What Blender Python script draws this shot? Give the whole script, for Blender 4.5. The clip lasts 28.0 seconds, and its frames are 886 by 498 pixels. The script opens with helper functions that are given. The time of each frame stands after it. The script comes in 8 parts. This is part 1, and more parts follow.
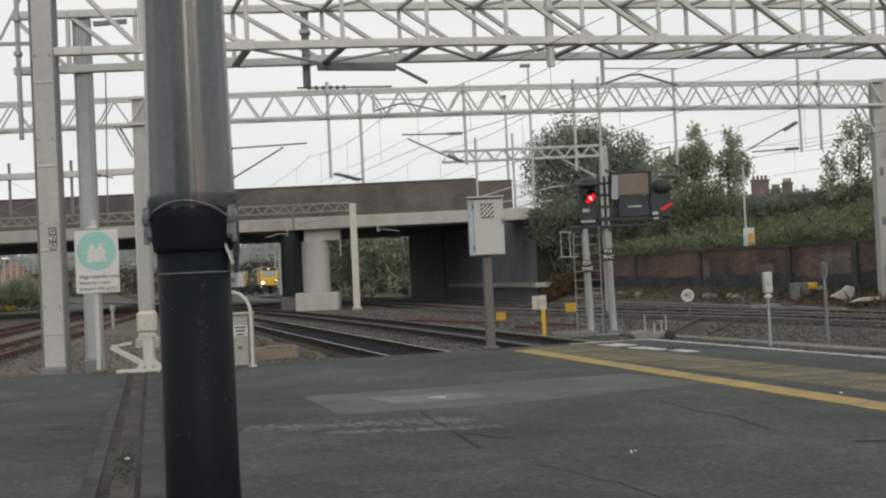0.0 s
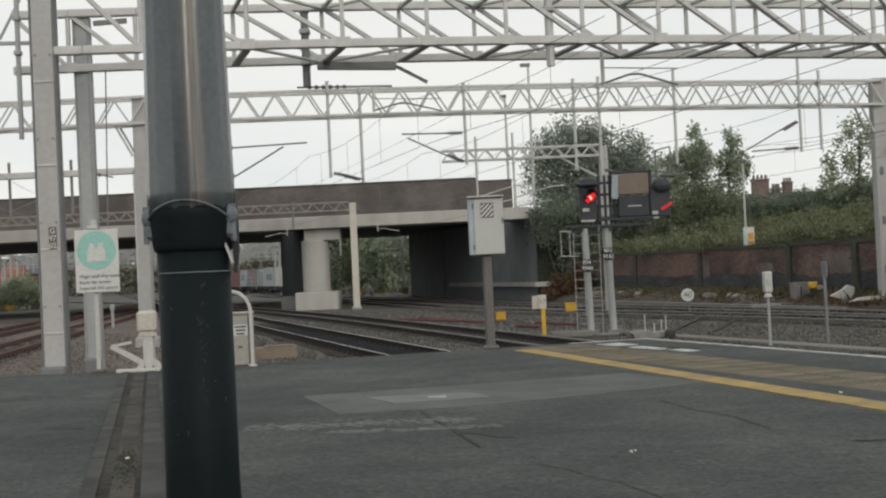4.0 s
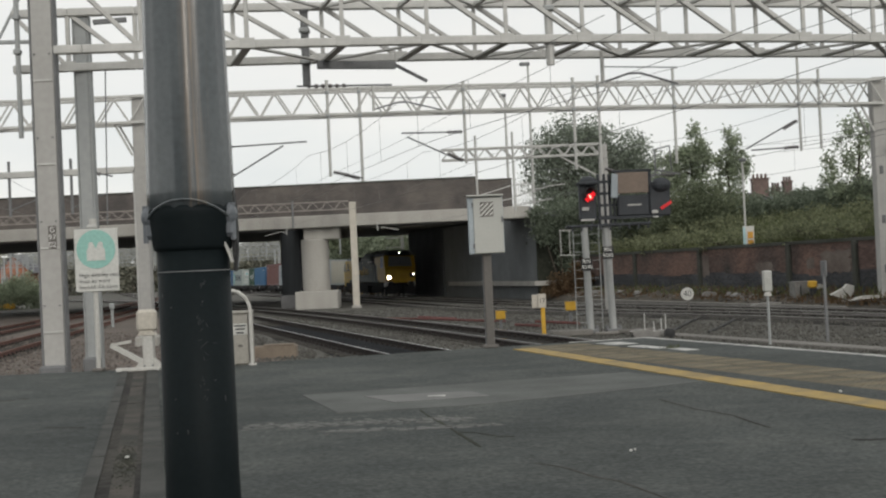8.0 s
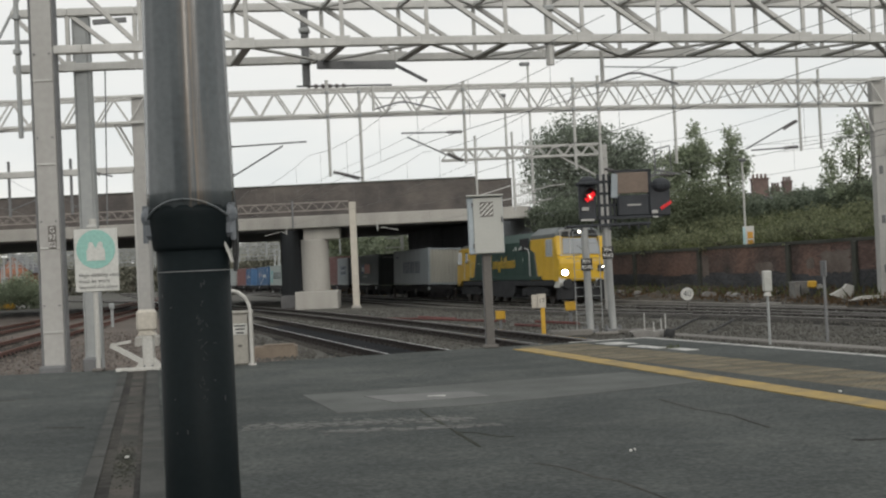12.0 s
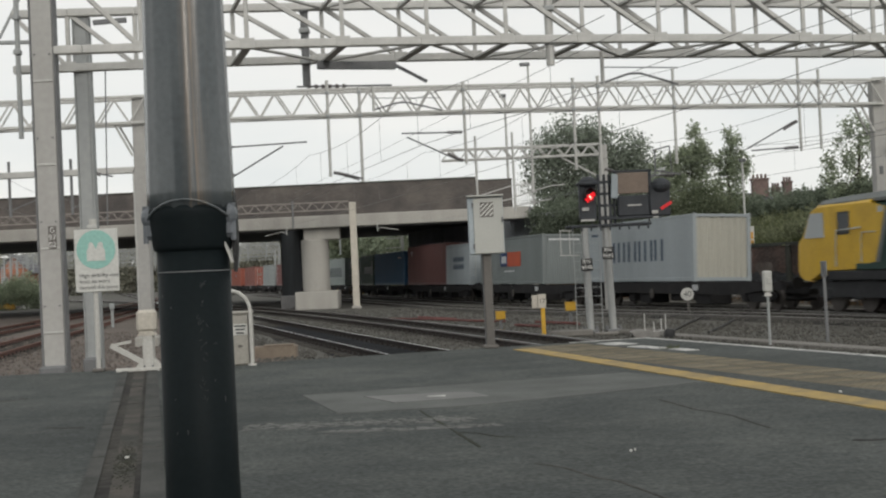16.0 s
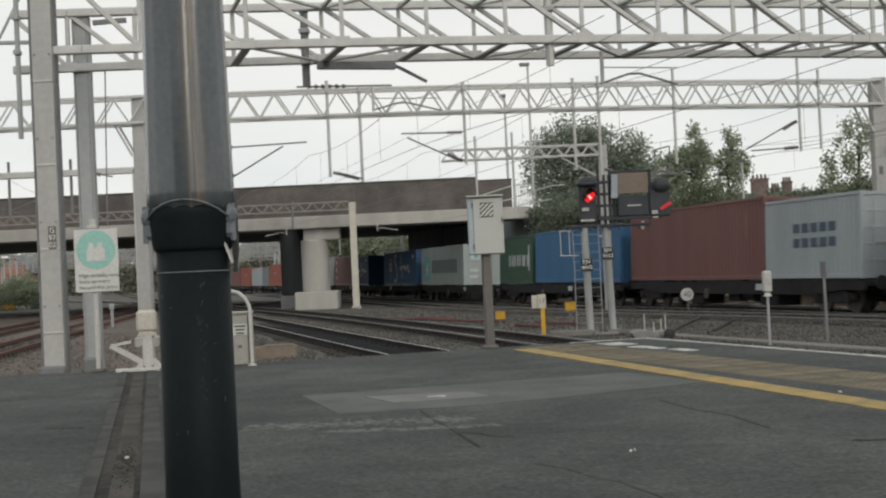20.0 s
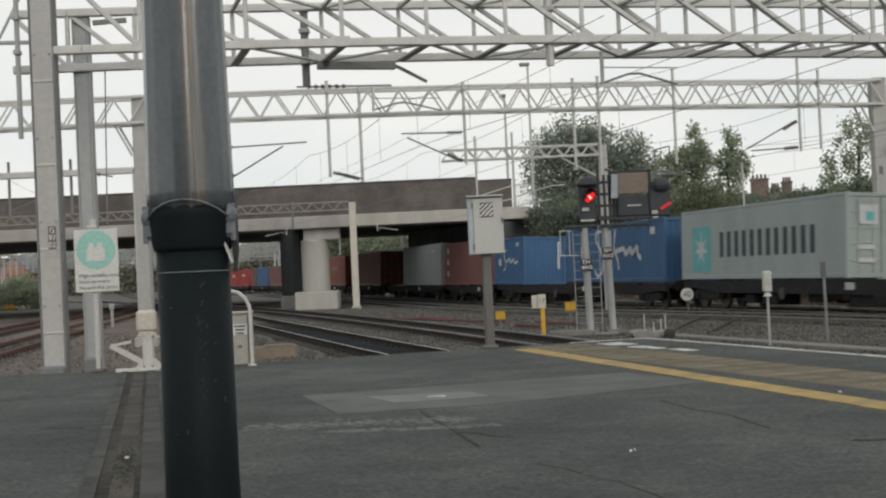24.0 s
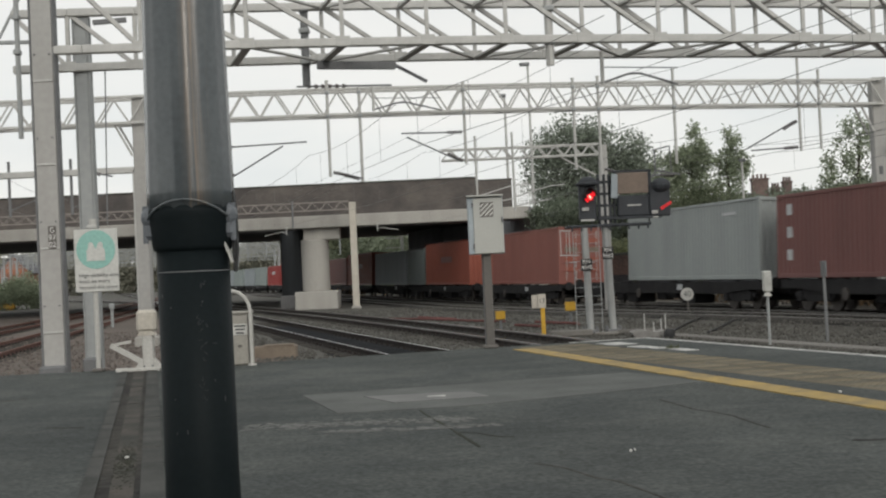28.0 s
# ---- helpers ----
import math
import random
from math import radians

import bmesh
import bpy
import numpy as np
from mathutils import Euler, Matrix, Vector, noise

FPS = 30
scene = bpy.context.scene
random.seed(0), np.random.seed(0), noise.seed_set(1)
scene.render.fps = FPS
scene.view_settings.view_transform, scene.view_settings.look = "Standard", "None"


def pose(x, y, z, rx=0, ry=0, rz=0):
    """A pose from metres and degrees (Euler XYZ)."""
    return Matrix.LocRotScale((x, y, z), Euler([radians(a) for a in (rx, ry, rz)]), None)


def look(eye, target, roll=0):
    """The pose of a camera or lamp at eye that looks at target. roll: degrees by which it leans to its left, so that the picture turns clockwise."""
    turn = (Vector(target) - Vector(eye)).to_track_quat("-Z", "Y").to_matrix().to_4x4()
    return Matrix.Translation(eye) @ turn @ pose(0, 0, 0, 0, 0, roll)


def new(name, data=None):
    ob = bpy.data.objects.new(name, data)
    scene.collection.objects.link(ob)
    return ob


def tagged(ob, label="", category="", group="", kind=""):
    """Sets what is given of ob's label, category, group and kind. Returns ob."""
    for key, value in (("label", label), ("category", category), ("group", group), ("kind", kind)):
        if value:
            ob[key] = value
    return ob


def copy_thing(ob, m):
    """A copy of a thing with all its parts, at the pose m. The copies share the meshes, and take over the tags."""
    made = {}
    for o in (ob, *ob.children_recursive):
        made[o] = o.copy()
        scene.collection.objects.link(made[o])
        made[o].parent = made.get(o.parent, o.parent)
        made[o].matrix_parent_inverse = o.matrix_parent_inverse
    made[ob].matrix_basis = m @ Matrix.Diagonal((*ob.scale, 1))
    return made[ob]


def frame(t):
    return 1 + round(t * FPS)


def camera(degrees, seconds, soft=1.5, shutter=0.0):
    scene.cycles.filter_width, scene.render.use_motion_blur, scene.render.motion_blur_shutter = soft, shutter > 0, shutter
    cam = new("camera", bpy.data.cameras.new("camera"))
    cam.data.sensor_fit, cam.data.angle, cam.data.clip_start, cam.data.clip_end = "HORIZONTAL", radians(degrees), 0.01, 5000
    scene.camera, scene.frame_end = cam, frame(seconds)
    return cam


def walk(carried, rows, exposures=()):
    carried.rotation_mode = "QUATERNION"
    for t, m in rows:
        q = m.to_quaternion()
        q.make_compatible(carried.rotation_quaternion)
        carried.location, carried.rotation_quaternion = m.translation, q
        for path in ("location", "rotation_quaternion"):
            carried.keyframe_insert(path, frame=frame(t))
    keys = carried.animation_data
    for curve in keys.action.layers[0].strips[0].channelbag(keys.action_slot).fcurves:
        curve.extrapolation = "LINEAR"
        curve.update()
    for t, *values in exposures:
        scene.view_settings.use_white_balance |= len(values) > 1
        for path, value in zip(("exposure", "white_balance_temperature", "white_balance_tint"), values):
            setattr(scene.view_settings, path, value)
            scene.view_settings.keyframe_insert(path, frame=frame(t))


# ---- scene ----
# The camera stands on the platform; x runs right, y ahead, z up from the rail heads.
cam = camera(36.91, 28.0, soft=2.2, shutter=0.5)
EYE = (0.0, 0.0, 1.892)
AIM = (0.0, 100.0, 1.892 + 1.7036)
# the tripod settles by a few hundredths of a degree: seconds, shift of the aim to the side and down
SETTLE = [(0.0, 0.0, 0.0), (2.5, 0.0, 0.004), (4.5, 0.0, 0.06), (7.0, 0.01, 0.115), (10.0, 0.03, 0.122), (12.5, 0.03, 0.115), (15.0, 0.015, 0.105), (18.0, 0.03, 0.085), (24.0, 0.035, 0.082), (26.5, 0.035, 0.085), (28.0, 0.03, 0.1)]
walk(cam, [(t, look(EYE, (AIM[0] + dx, AIM[1], AIM[2] - dz), -2.668)) for t, dx, dz in SETTLE], exposures=[(0.0, 0.0), (28.0, 0.0)])

# ---- light: a bright overcast evening sky ----
world = bpy.data.worlds.new("overcast_sky")
scene.world = world
world.use_nodes = True
wn, wl = world.node_tree.nodes, world.node_tree.links
wn.clear()
w_out = wn.new("ShaderNodeOutputWorld")
w_bg = wn.new("ShaderNodeBackground")
w_sky = wn.new("ShaderNodeTexSky")
w_sky.sky_type = "NISHITA"
w_sky.sun_disc = False
w_sky.sun_elevation = radians(25)
w_sky.sun_rotation = radians(161)
w_hue = wn.new("ShaderNodeHueSaturation")
w_hue.inputs["Saturation"].default_value = 0.35
w_noise = wn.new("ShaderNodeTexNoise")
w_noise.inputs["Scale"].default_value = 3.2
w_noise.inputs["Detail"].default_value = 5
w_map = wn.new("ShaderNodeMapping")
w_map.inputs["Scale"].default_value = (1, 1, 3.5)
w_tc = wn.new("ShaderNodeTexCoord")
w_ramp = wn.new("ShaderNodeValToRGB")
w_ramp.color_ramp.elements[0].position, w_ramp.color_ramp.elements[1].position = 0.3, 0.62
w_ramp.color_ramp.elements[0].color = (8.0, 8.3, 8.25, 1)
w_ramp.color_ramp.elements[1].color = (9.25, 9.2, 8.85, 1)
w_mix = wn.new("ShaderNodeMixRGB")
w_mix.inputs["Fac"].default_value = 0.88
wl.new(w_tc.outputs["Generated"], w_map.inputs["Vector"])
wl.new(w_map.outputs["Vector"], w_noise.inputs["Vector"])
wl.new(w_noise.outputs["Fac"], w_ramp.inputs["Fac"])
wl.new(w_sky.outputs["Color"], w_hue.inputs["Color"])
wl.new(w_hue.outputs["Color"], w_mix.inputs["Color1"])
wl.new(w_ramp.outputs["Color"], w_mix.inputs["Color2"])
wl.new(w_mix.outputs["Color"], w_bg.inputs["Color"])
w_bg.inputs["Strength"].default_value = 0.1
wl.new(w_bg.outputs["Background"], w_out.inputs["Surface"])

sun = new("sun", bpy.data.lights.new("sun", "SUN"))
sun.data.energy, sun.data.angle, sun.data.color = 1.25, radians(30), (1.0, 0.94, 0.86)
sun.matrix_world = look((26, -78, 38), (0, 0, 0))


# ---- materials ----
def mat(name, c1, c2=None, rough=0.7, metal=0.0, scale=2.0, fine=30.0, bump=0.15, spread=0.5, emit=None, island=0.0, rand=0.0, spec=0.4, streak=0.0, g=0.1):
    """Two-scale mottled surface in object space: patches from c1 to c2, grain and fine relief."""
    m = bpy.data.materials.new(name)
    m.use_nodes = True
    n, l = m.node_tree.nodes, m.node_tree.links
    b = n["Principled BSDF"]
    if c2 is None:
        c2 = tuple(v * 0.75 for v in c1)
    tc = n.new("ShaderNodeTexCoord")
    mp = n.new("ShaderNodeMapping")
    mp.inputs["Scale"].default_value = (1, 1, 0.22 if streak else 1)
    l.new(tc.outputs["Object"], mp.inputs["Vector"])
    big, small = n.new("ShaderNodeTexNoise"), n.new("ShaderNodeTexNoise")
    big.inputs["Scale"].default_value, big.inputs["Detail"].default_value = scale, 6
    small.inputs["Scale"].default_value, small.inputs["Detail"].default_value = fine, 4
    l.new(mp.outputs["Vector"], big.inputs["Vector"])
    l.new(tc.outputs["Object"], small.inputs["Vector"])
    ramp = n.new("ShaderNodeValToRGB")
    ramp.color_ramp.elements[0].position, ramp.color_ramp.elements[1].position = 0.5 - spread / 2, 0.5 + spread / 2
    ramp.color_ramp.elements[0].color, ramp.color_ramp.elements[1].color = (*c2, 1), (*c1, 1)
    l.new(big.outputs["Fac"], ramp.inputs["Fac"])
    grain = n.new("ShaderNodeValToRGB")
    grain.color_ramp.elements[0].position, grain.color_ramp.elements[1].position = 0.3, 0.7
    grain.color_ramp.elements[0].color, grain.color_ramp.elements[1].color = (1 - g, 1 - g, 1 - g, 1), (1 + g, 1 + g, 1 + g, 1)
    l.new(small.outputs["Fac"], grain.inputs["Fac"])
    mul = n.new("ShaderNodeMixRGB")
    mul.blend_type = "MULTIPLY"
    mul.inputs["Fac"].default_value = 1.0
    l.new(ramp.outputs["Color"], mul.inputs["Color1"])
    l.new(grain.outputs["Color"], mul.inputs["Color2"])
    col = mul.outputs["Color"]
    if island or rand:
        src = n.new("ShaderNodeNewGeometry").outputs["Random Per Island"] if island else n.new("ShaderNodeObjectInfo").outputs["Random"]
        rng = n.new("ShaderNodeMapRange")
        a = island or rand
        rng.inputs["To Min"].default_value, rng.inputs["To Max"].default_value = 1 - a, 1 + a
        l.new(src, rng.inputs["Value"])
        vm = n.new("ShaderNodeVectorMath")
        vm.operation = "SCALE"
        l.new(col, vm.inputs[0])
        l.new(rng.outputs["Result"], vm.inputs["Scale"])
        col = vm.outputs["Vector"]
    l.new(col, b.inputs["Base Color"])
    b.inputs["Roughness"].default_value, b.inputs["Metallic"].default_value = rough, metal
    b.inputs["Specular IOR Level"].default_value = spec
    if bump:
        bp = n.new("ShaderNodeBump")
        bp.inputs["Strength"].default_value, bp.inputs["Distance"].default_value = bump, 0.02
        l.new(small.outputs["Fac"], bp.inputs["Height"])
        l.new(bp.outputs["Normal"], b.inputs["Normal"])
    if emit:
        b.inputs["Emission Color"].default_value = (*emit[:3], 1)
        b.inputs["Emission Strength"].default_value = emit[3]
    return m


def brick_mat(name, c1, c2, mortar, bump=0.4):
    """Brickwork for far masonry, laid in x and z of the object."""
    m = bpy.data.materials.new(name)
    m.use_nodes = True
    n, l = m.node_tree.nodes, m.node_tree.links
    b = n["Principled BSDF"]
    tc, sx, cx = n.new("ShaderNodeTexCoord"), n.new("ShaderNodeSeparateXYZ"), n.new("ShaderNodeCombineXYZ")
    add = n.new("ShaderNodeMath")
    l.new(tc.outputs["Object"], sx.inputs[0])
    l.new(sx.outputs["X"], add.inputs[0])
    l.new(sx.outputs["Y"], add.inputs[1])
    l.new(add.outputs[0], cx.inputs["X"])
    l.new(sx.outputs["Z"], cx.inputs["Y"])
    bk = n.new("ShaderNodeTexBrick")
    bk.inputs["Scale"].default_value = 1.0
    bk.inputs["Brick Width"].default_value, bk.inputs["Row Height"].default_value, bk.inputs["Mortar Size"].default_value = 0.225, 0.075, 0.008
    bk.inputs["Color1"].default_value, bk.inputs["Color2"].default_value, bk.inputs["Mortar"].default_value = (*c1, 1), (*c2, 1), (*mortar, 1)
    l.new(cx.outputs[0], bk.inputs["Vector"])
    ns = n.new("ShaderNodeTexNoise")
    ns.inputs["Scale"].default_value, ns.inputs["Detail"].default_value = 0.7, 8
    l.new(tc.outputs["Object"], ns.inputs["Vector"])
    rp = n.new("ShaderNodeValToRGB")
    rp.color_ramp.elements[0].position, rp.color_ramp.elements[1].position = 0.32, 0.68
    rp.color_ramp.elements[0].color, rp.color_ramp.elements[1].color = (0.6, 0.6, 0.62, 1), (1.1, 1.08, 1.05, 1)
    l.new(ns.outputs["Fac"], rp.inputs["Fac"])
    mul = n.new("ShaderNodeMixRGB")
    mul.blend_type = "MULTIPLY"
    mul.inputs["Fac"].default_value = 1.0
    l.new(bk.outputs["Color"], mul.inputs["Color1"])
    l.new(rp.outputs["Color"], mul.inputs["Color2"])
    l.new(mul.outputs["Color"], b.inputs["Base Color"])
    b.inputs["Roughness"].default_value = 0.9
    bp = n.new("ShaderNodeBump")
    bp.inputs["Strength"].default_value, bp.inputs["Distance"].default_value, bp.invert = bump, 0.01, True
    l.new(bk.outputs["Fac"], bp.inputs["Height"])
    l.new(bp.outputs["Normal"], b.inputs["Normal"])
    return m


def glass_mat(name, tint):
    m = bpy.data.materials.new(name)
    m.use_nodes = True
    b = m.node_tree.nodes["Principled BSDF"]
    b.inputs["Base Color"].default_value = (*tint, 1)
    b.inputs["Roughness"].default_value = 0.05
    return m


def leaf_mat(name, c1, c2, vary=0.35):
    """Leaves that let part of the light through."""
    m = mat(name, c1, c2, 0.8, scale=0.35, fine=3, bump=0, island=vary, spec=0.15)
    n, l = m.node_tree.nodes, m.node_tree.links
    b, out = n["Principled BSDF"], n["Material Output"]
    tr, mx = n.new("ShaderNodeBsdfTranslucent"), n.new("ShaderNodeMixShader")
    mx.inputs["Fac"].default_value = 0.45
    l.new(b.inputs["Base Color"].links[0].from_socket, tr.inputs["Color"])
    l.new(b.outputs["BSDF"], mx.inputs[1])
    l.new(tr.outputs["BSDF"], mx.inputs[2])
    l.new(mx.outputs["Shader"], out.inputs["Surface"])
    return m


def asphalt_mat():
    """Old rolled asphalt: broad worn and damp patches, finer stains drawn out across, stone grain."""
    m = mat("platform_asphalt", (0.088, 0.095, 0.094), (0.06, 0.066, 0.066), 0.95, scale=0.5, fine=38, bump=0.7, spread=0.34, spec=0.12, g=0.34)
    n, l = m.node_tree.nodes, m.node_tree.links
    b = n["Principled BSDF"]
    src = b.inputs["Base Color"].links[0].from_socket
    tc = n["Texture Coordinate"]
    mp = n.new("ShaderNodeMapping")
    mp.inputs["Scale"].default_value = (1.5, 2.0, 1)
    mp.inputs["Rotation"].default_value = (0, 0, 0.3)
    l.new(tc.outputs["Object"], mp.inputs["Vector"])
    for scale, lo, hi, dark, light in ((0.9, 0.36, 0.64, (0.84, 0.85, 0.86), (1.1, 1.09, 1.07)), (5.5, 0.3, 0.7, (0.88, 0.88, 0.88), (1.1, 1.1, 1.08)), (16.0, 0.35, 0.65, (0.86, 0.87, 0.87), (1.12, 1.11, 1.1))):
        ns, rp, mx = n.new("ShaderNodeTexNoise"), n.new("ShaderNodeValToRGB"), n.new("ShaderNodeMixRGB")
        ns.inputs["Scale"].default_value, ns.inputs["Detail"].default_value, ns.inputs["Distortion"].default_value = scale, 8, 0.6
        l.new(mp.outputs["Vector"], ns.inputs["Vector"])
        rp.color_ramp.elements[0].position, rp.color_ramp.elements[1].position = lo, hi
        rp.color_ramp.elements[0].color, rp.color_ramp.elements[1].color = (*dark, 1), (*light, 1)
        l.new(ns.outputs["Fac"], rp.inputs["Fac"])
        mx.blend_type = "MULTIPLY"
        mx.inputs["Fac"].default_value = 1.0
        l.new(src, mx.inputs["Color1"])
        l.new(rp.outputs["Color"], mx.inputs["Color2"])
        src = mx.outputs["Color"]
    l.new(src, b.inputs["Base Color"])
    return m


M_ASPHALT = asphalt_mat()
M_CONC_PATCH = mat("worn_concrete_screed", (0.122, 0.127, 0.123), (0.085, 0.09, 0.087), 0.92, scale=2, fine=40, bump=0.3, spread=0.35, spec=0.15)
M_TROUGH = mat("trough_concrete", (0.082, 0.083, 0.079), (0.05, 0.052, 0.05), 0.95, scale=3, fine=40, bump=0.4, spread=0.35, spec=0.12)
M_BED = mat("trough_grit", (0.088, 0.08, 0.072), (0.05, 0.051, 0.047), 0.95, scale=2.6, fine=30, bump=0.6, spread=0.3, spec=0.1)
M_COVER = mat("cover_plate_concrete", (0.165, 0.168, 0.163), (0.12, 0.122, 0.12), 0.9, scale=5, fine=60)
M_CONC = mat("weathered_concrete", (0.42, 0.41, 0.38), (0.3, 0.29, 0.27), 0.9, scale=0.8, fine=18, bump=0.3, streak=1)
M_CONC_DARK = mat("dark_grey_concrete", (0.24, 0.24, 0.242), (0.165, 0.166, 0.17), 0.95, scale=0.5, fine=14, bump=0.3)
M_COPING = mat("coping_stone", (0.2, 0.19, 0.175), (0.13, 0.125, 0.115), 0.9, scale=2.5, fine=45, rand=0.12)
M_TACTILE = mat("buff_tactile_paving", (0.205, 0.176, 0.122), (0.115, 0.108, 0.09), 0.95, scale=1.6, fine=35, rand=0.16, spread=0.3, spec=0.15)
M_YELLOW_LINE = mat("worn_yellow_line_paint", (0.38, 0.265, 0.08), (0.2, 0.155, 0.08), 0.85, scale=4.5, fine=40, spread=0.35, g=0.18)
M_WHITE_LINE = mat("worn_white_line_paint", (0.55, 0.55, 0.53), (0.25, 0.25, 0.245), 0.85, scale=5, fine=40, spread=0.4)
M_BALLAST = mat("ballast_bed", (0.132, 0.129, 0.117), (0.074, 0.072, 0.066), 0.95, scale=0.45, fine=11, bump=1.0, spread=0.45, spec=0.15)
M_BROWN_BALLAST = mat("brown_ballast", (0.17, 0.146, 0.13), (0.108, 0.095, 0.086), 0.95, scale=0.5, fine=12, bump=1.0, spread=0.45, g=0.25, spec=0.12)
M_STONE = mat("ballast_stones", (0.132, 0.128, 0.116), (0.078, 0.076, 0.07), 0.95, scale=0.6, fine=30, island=0.22, spec=0.15)
# mossy dirt; also the painted shade of the edge beam and wing wall
M_DIRT_SHADE = mat("mossy_dirt_and_shade", (0.045, 0.048, 0.036), (0.025, 0.027, 0.022), 0.95, scale=6, fine=50, spec=0.1)
M_BROWN_STONE = mat("brown_ballast_stones", (0.185, 0.158, 0.14), (0.115, 0.1, 0.092), 0.95, scale=0.8, fine=30, island=0.4, spec=0.12)
M_OILY = mat("oil_blackened_ballast", (0.022, 0.023, 0.026), (0.011, 0.012, 0.014), 0.95, scale=1.0, fine=16, bump=0.8, spread=0.3, spec=0.06)
M_GRIME = mat("grimy_ballast", (0.066, 0.063, 0.057), (0.034, 0.033, 0.032), 0.95, scale=0.8, fine=14, bump=0.9, g=0.3, spread=0.3, spec=0.08)
M_SLEEPER = mat("grey_sleeper_concrete", (0.085, 0.08, 0.073), (0.05, 0.048, 0.045), 0.95, scale=3, fine=30, rand=0.2, spec=0.1)
M_RAIL = mat("rusty_rail_web", (0.042, 0.036, 0.033), (0.026, 0.023, 0.022), 0.9, scale=6, fine=50, spec=0.15)
M_RAILTOP = mat("bright_rail_head", (0.6, 0.6, 0.6), (0.5, 0.5, 0.5), 0.38, metal=1.0, scale=8, fine=60, bump=0.03)
M_RAILPOLISH = mat("mirror_polished_rail_band", (0.5, 0.5, 0.5), (0.42, 0.42, 0.42), 0.08, metal=1.0, scale=8, fine=60, bump=0.02)
M_RAILGREY = mat("grey_running_band", (0.3, 0.295, 0.285), (0.2, 0.195, 0.19), 0.5, metal=0.5, scale=8, fine=60, bump=0.03)
M_RAILDULL = mat("dull_rail_head", (0.2, 0.19, 0.18), (0.13, 0.12, 0.115), 0.5, metal=0.5, scale=8, fine=60, bump=0.03)
M_MASONRY = mat("dark_grey_masonry", (0.2, 0.212, 0.222), (0.14, 0.15, 0.158), 0.95, scale=0.6, fine=10, bump=0.4)
# near-black copy of the masonry, which carries the pier wall's shade
M_PIER_SHADE = mat("shade_black_masonry", (0.04, 0.045, 0.05), (0.026, 0.029, 0.033), 0.95, scale=0.6, fine=10, bump=0.4)
M_RUSTRAIL = mat("rust_red_rail", (0.17, 0.085, 0.067), (0.115, 0.062, 0.05), 0.85, scale=6, fine=50)
M_STEEL = mat("galvanised_steel_grey", (0.5, 0.5, 0.48), (0.38, 0.38, 0.37), 0.6, metal=0.1, scale=1.6, fine=8, bump=0.0, streak=1, g=0.06)
M_STEEL_DARK = mat("dark_weathered_steel", (0.2, 0.205, 0.21), (0.13, 0.135, 0.14), 0.65, metal=0.2, scale=1.6, fine=25, bump=0.06)
M_STEEL_CREAM = mat("cream_painted_mast", (0.41, 0.408, 0.395), (0.32, 0.315, 0.302), 0.7, scale=1.2, fine=7, bump=0.0, streak=1, g=0.06)
M_STEEL_GREY = mat("mid_grey_mast_steel", (0.34, 0.355, 0.355), (0.26, 0.275, 0.275), 0.6, scale=1.2, fine=7, bump=0.0, streak=1, g=0.06)
M_STEEL_BROWN = mat("rust_dulled_lattice_steel", (0.3, 0.275, 0.255), (0.21, 0.19, 0.175), 0.7, scale=1.5, fine=8, bump=0.0, g=0.08)
M_POST = mat("scuffed_white_post_paint", (0.4, 0.41, 0.405), (0.2, 0.21, 0.21), 0.6, scale=3.5, fine=30, bump=0.03, streak=1, spread=0.6)
M_WIRE = mat("tarnished_copper_wire", (0.2, 0.205, 0.2), None, 0.6, metal=0.4, bump=0)
M_INSUL = mat("brown_insulator", (0.11, 0.1, 0.1), None, 0.35, bump=0)
M_COLUMN = mat("black_gloss_column_paint", (0.0068, 0.0104, 0.0118), (0.0095, 0.0134, 0.0148), 0.55, scale=5, fine=60, bump=0.06, streak=1, spec=0.08)
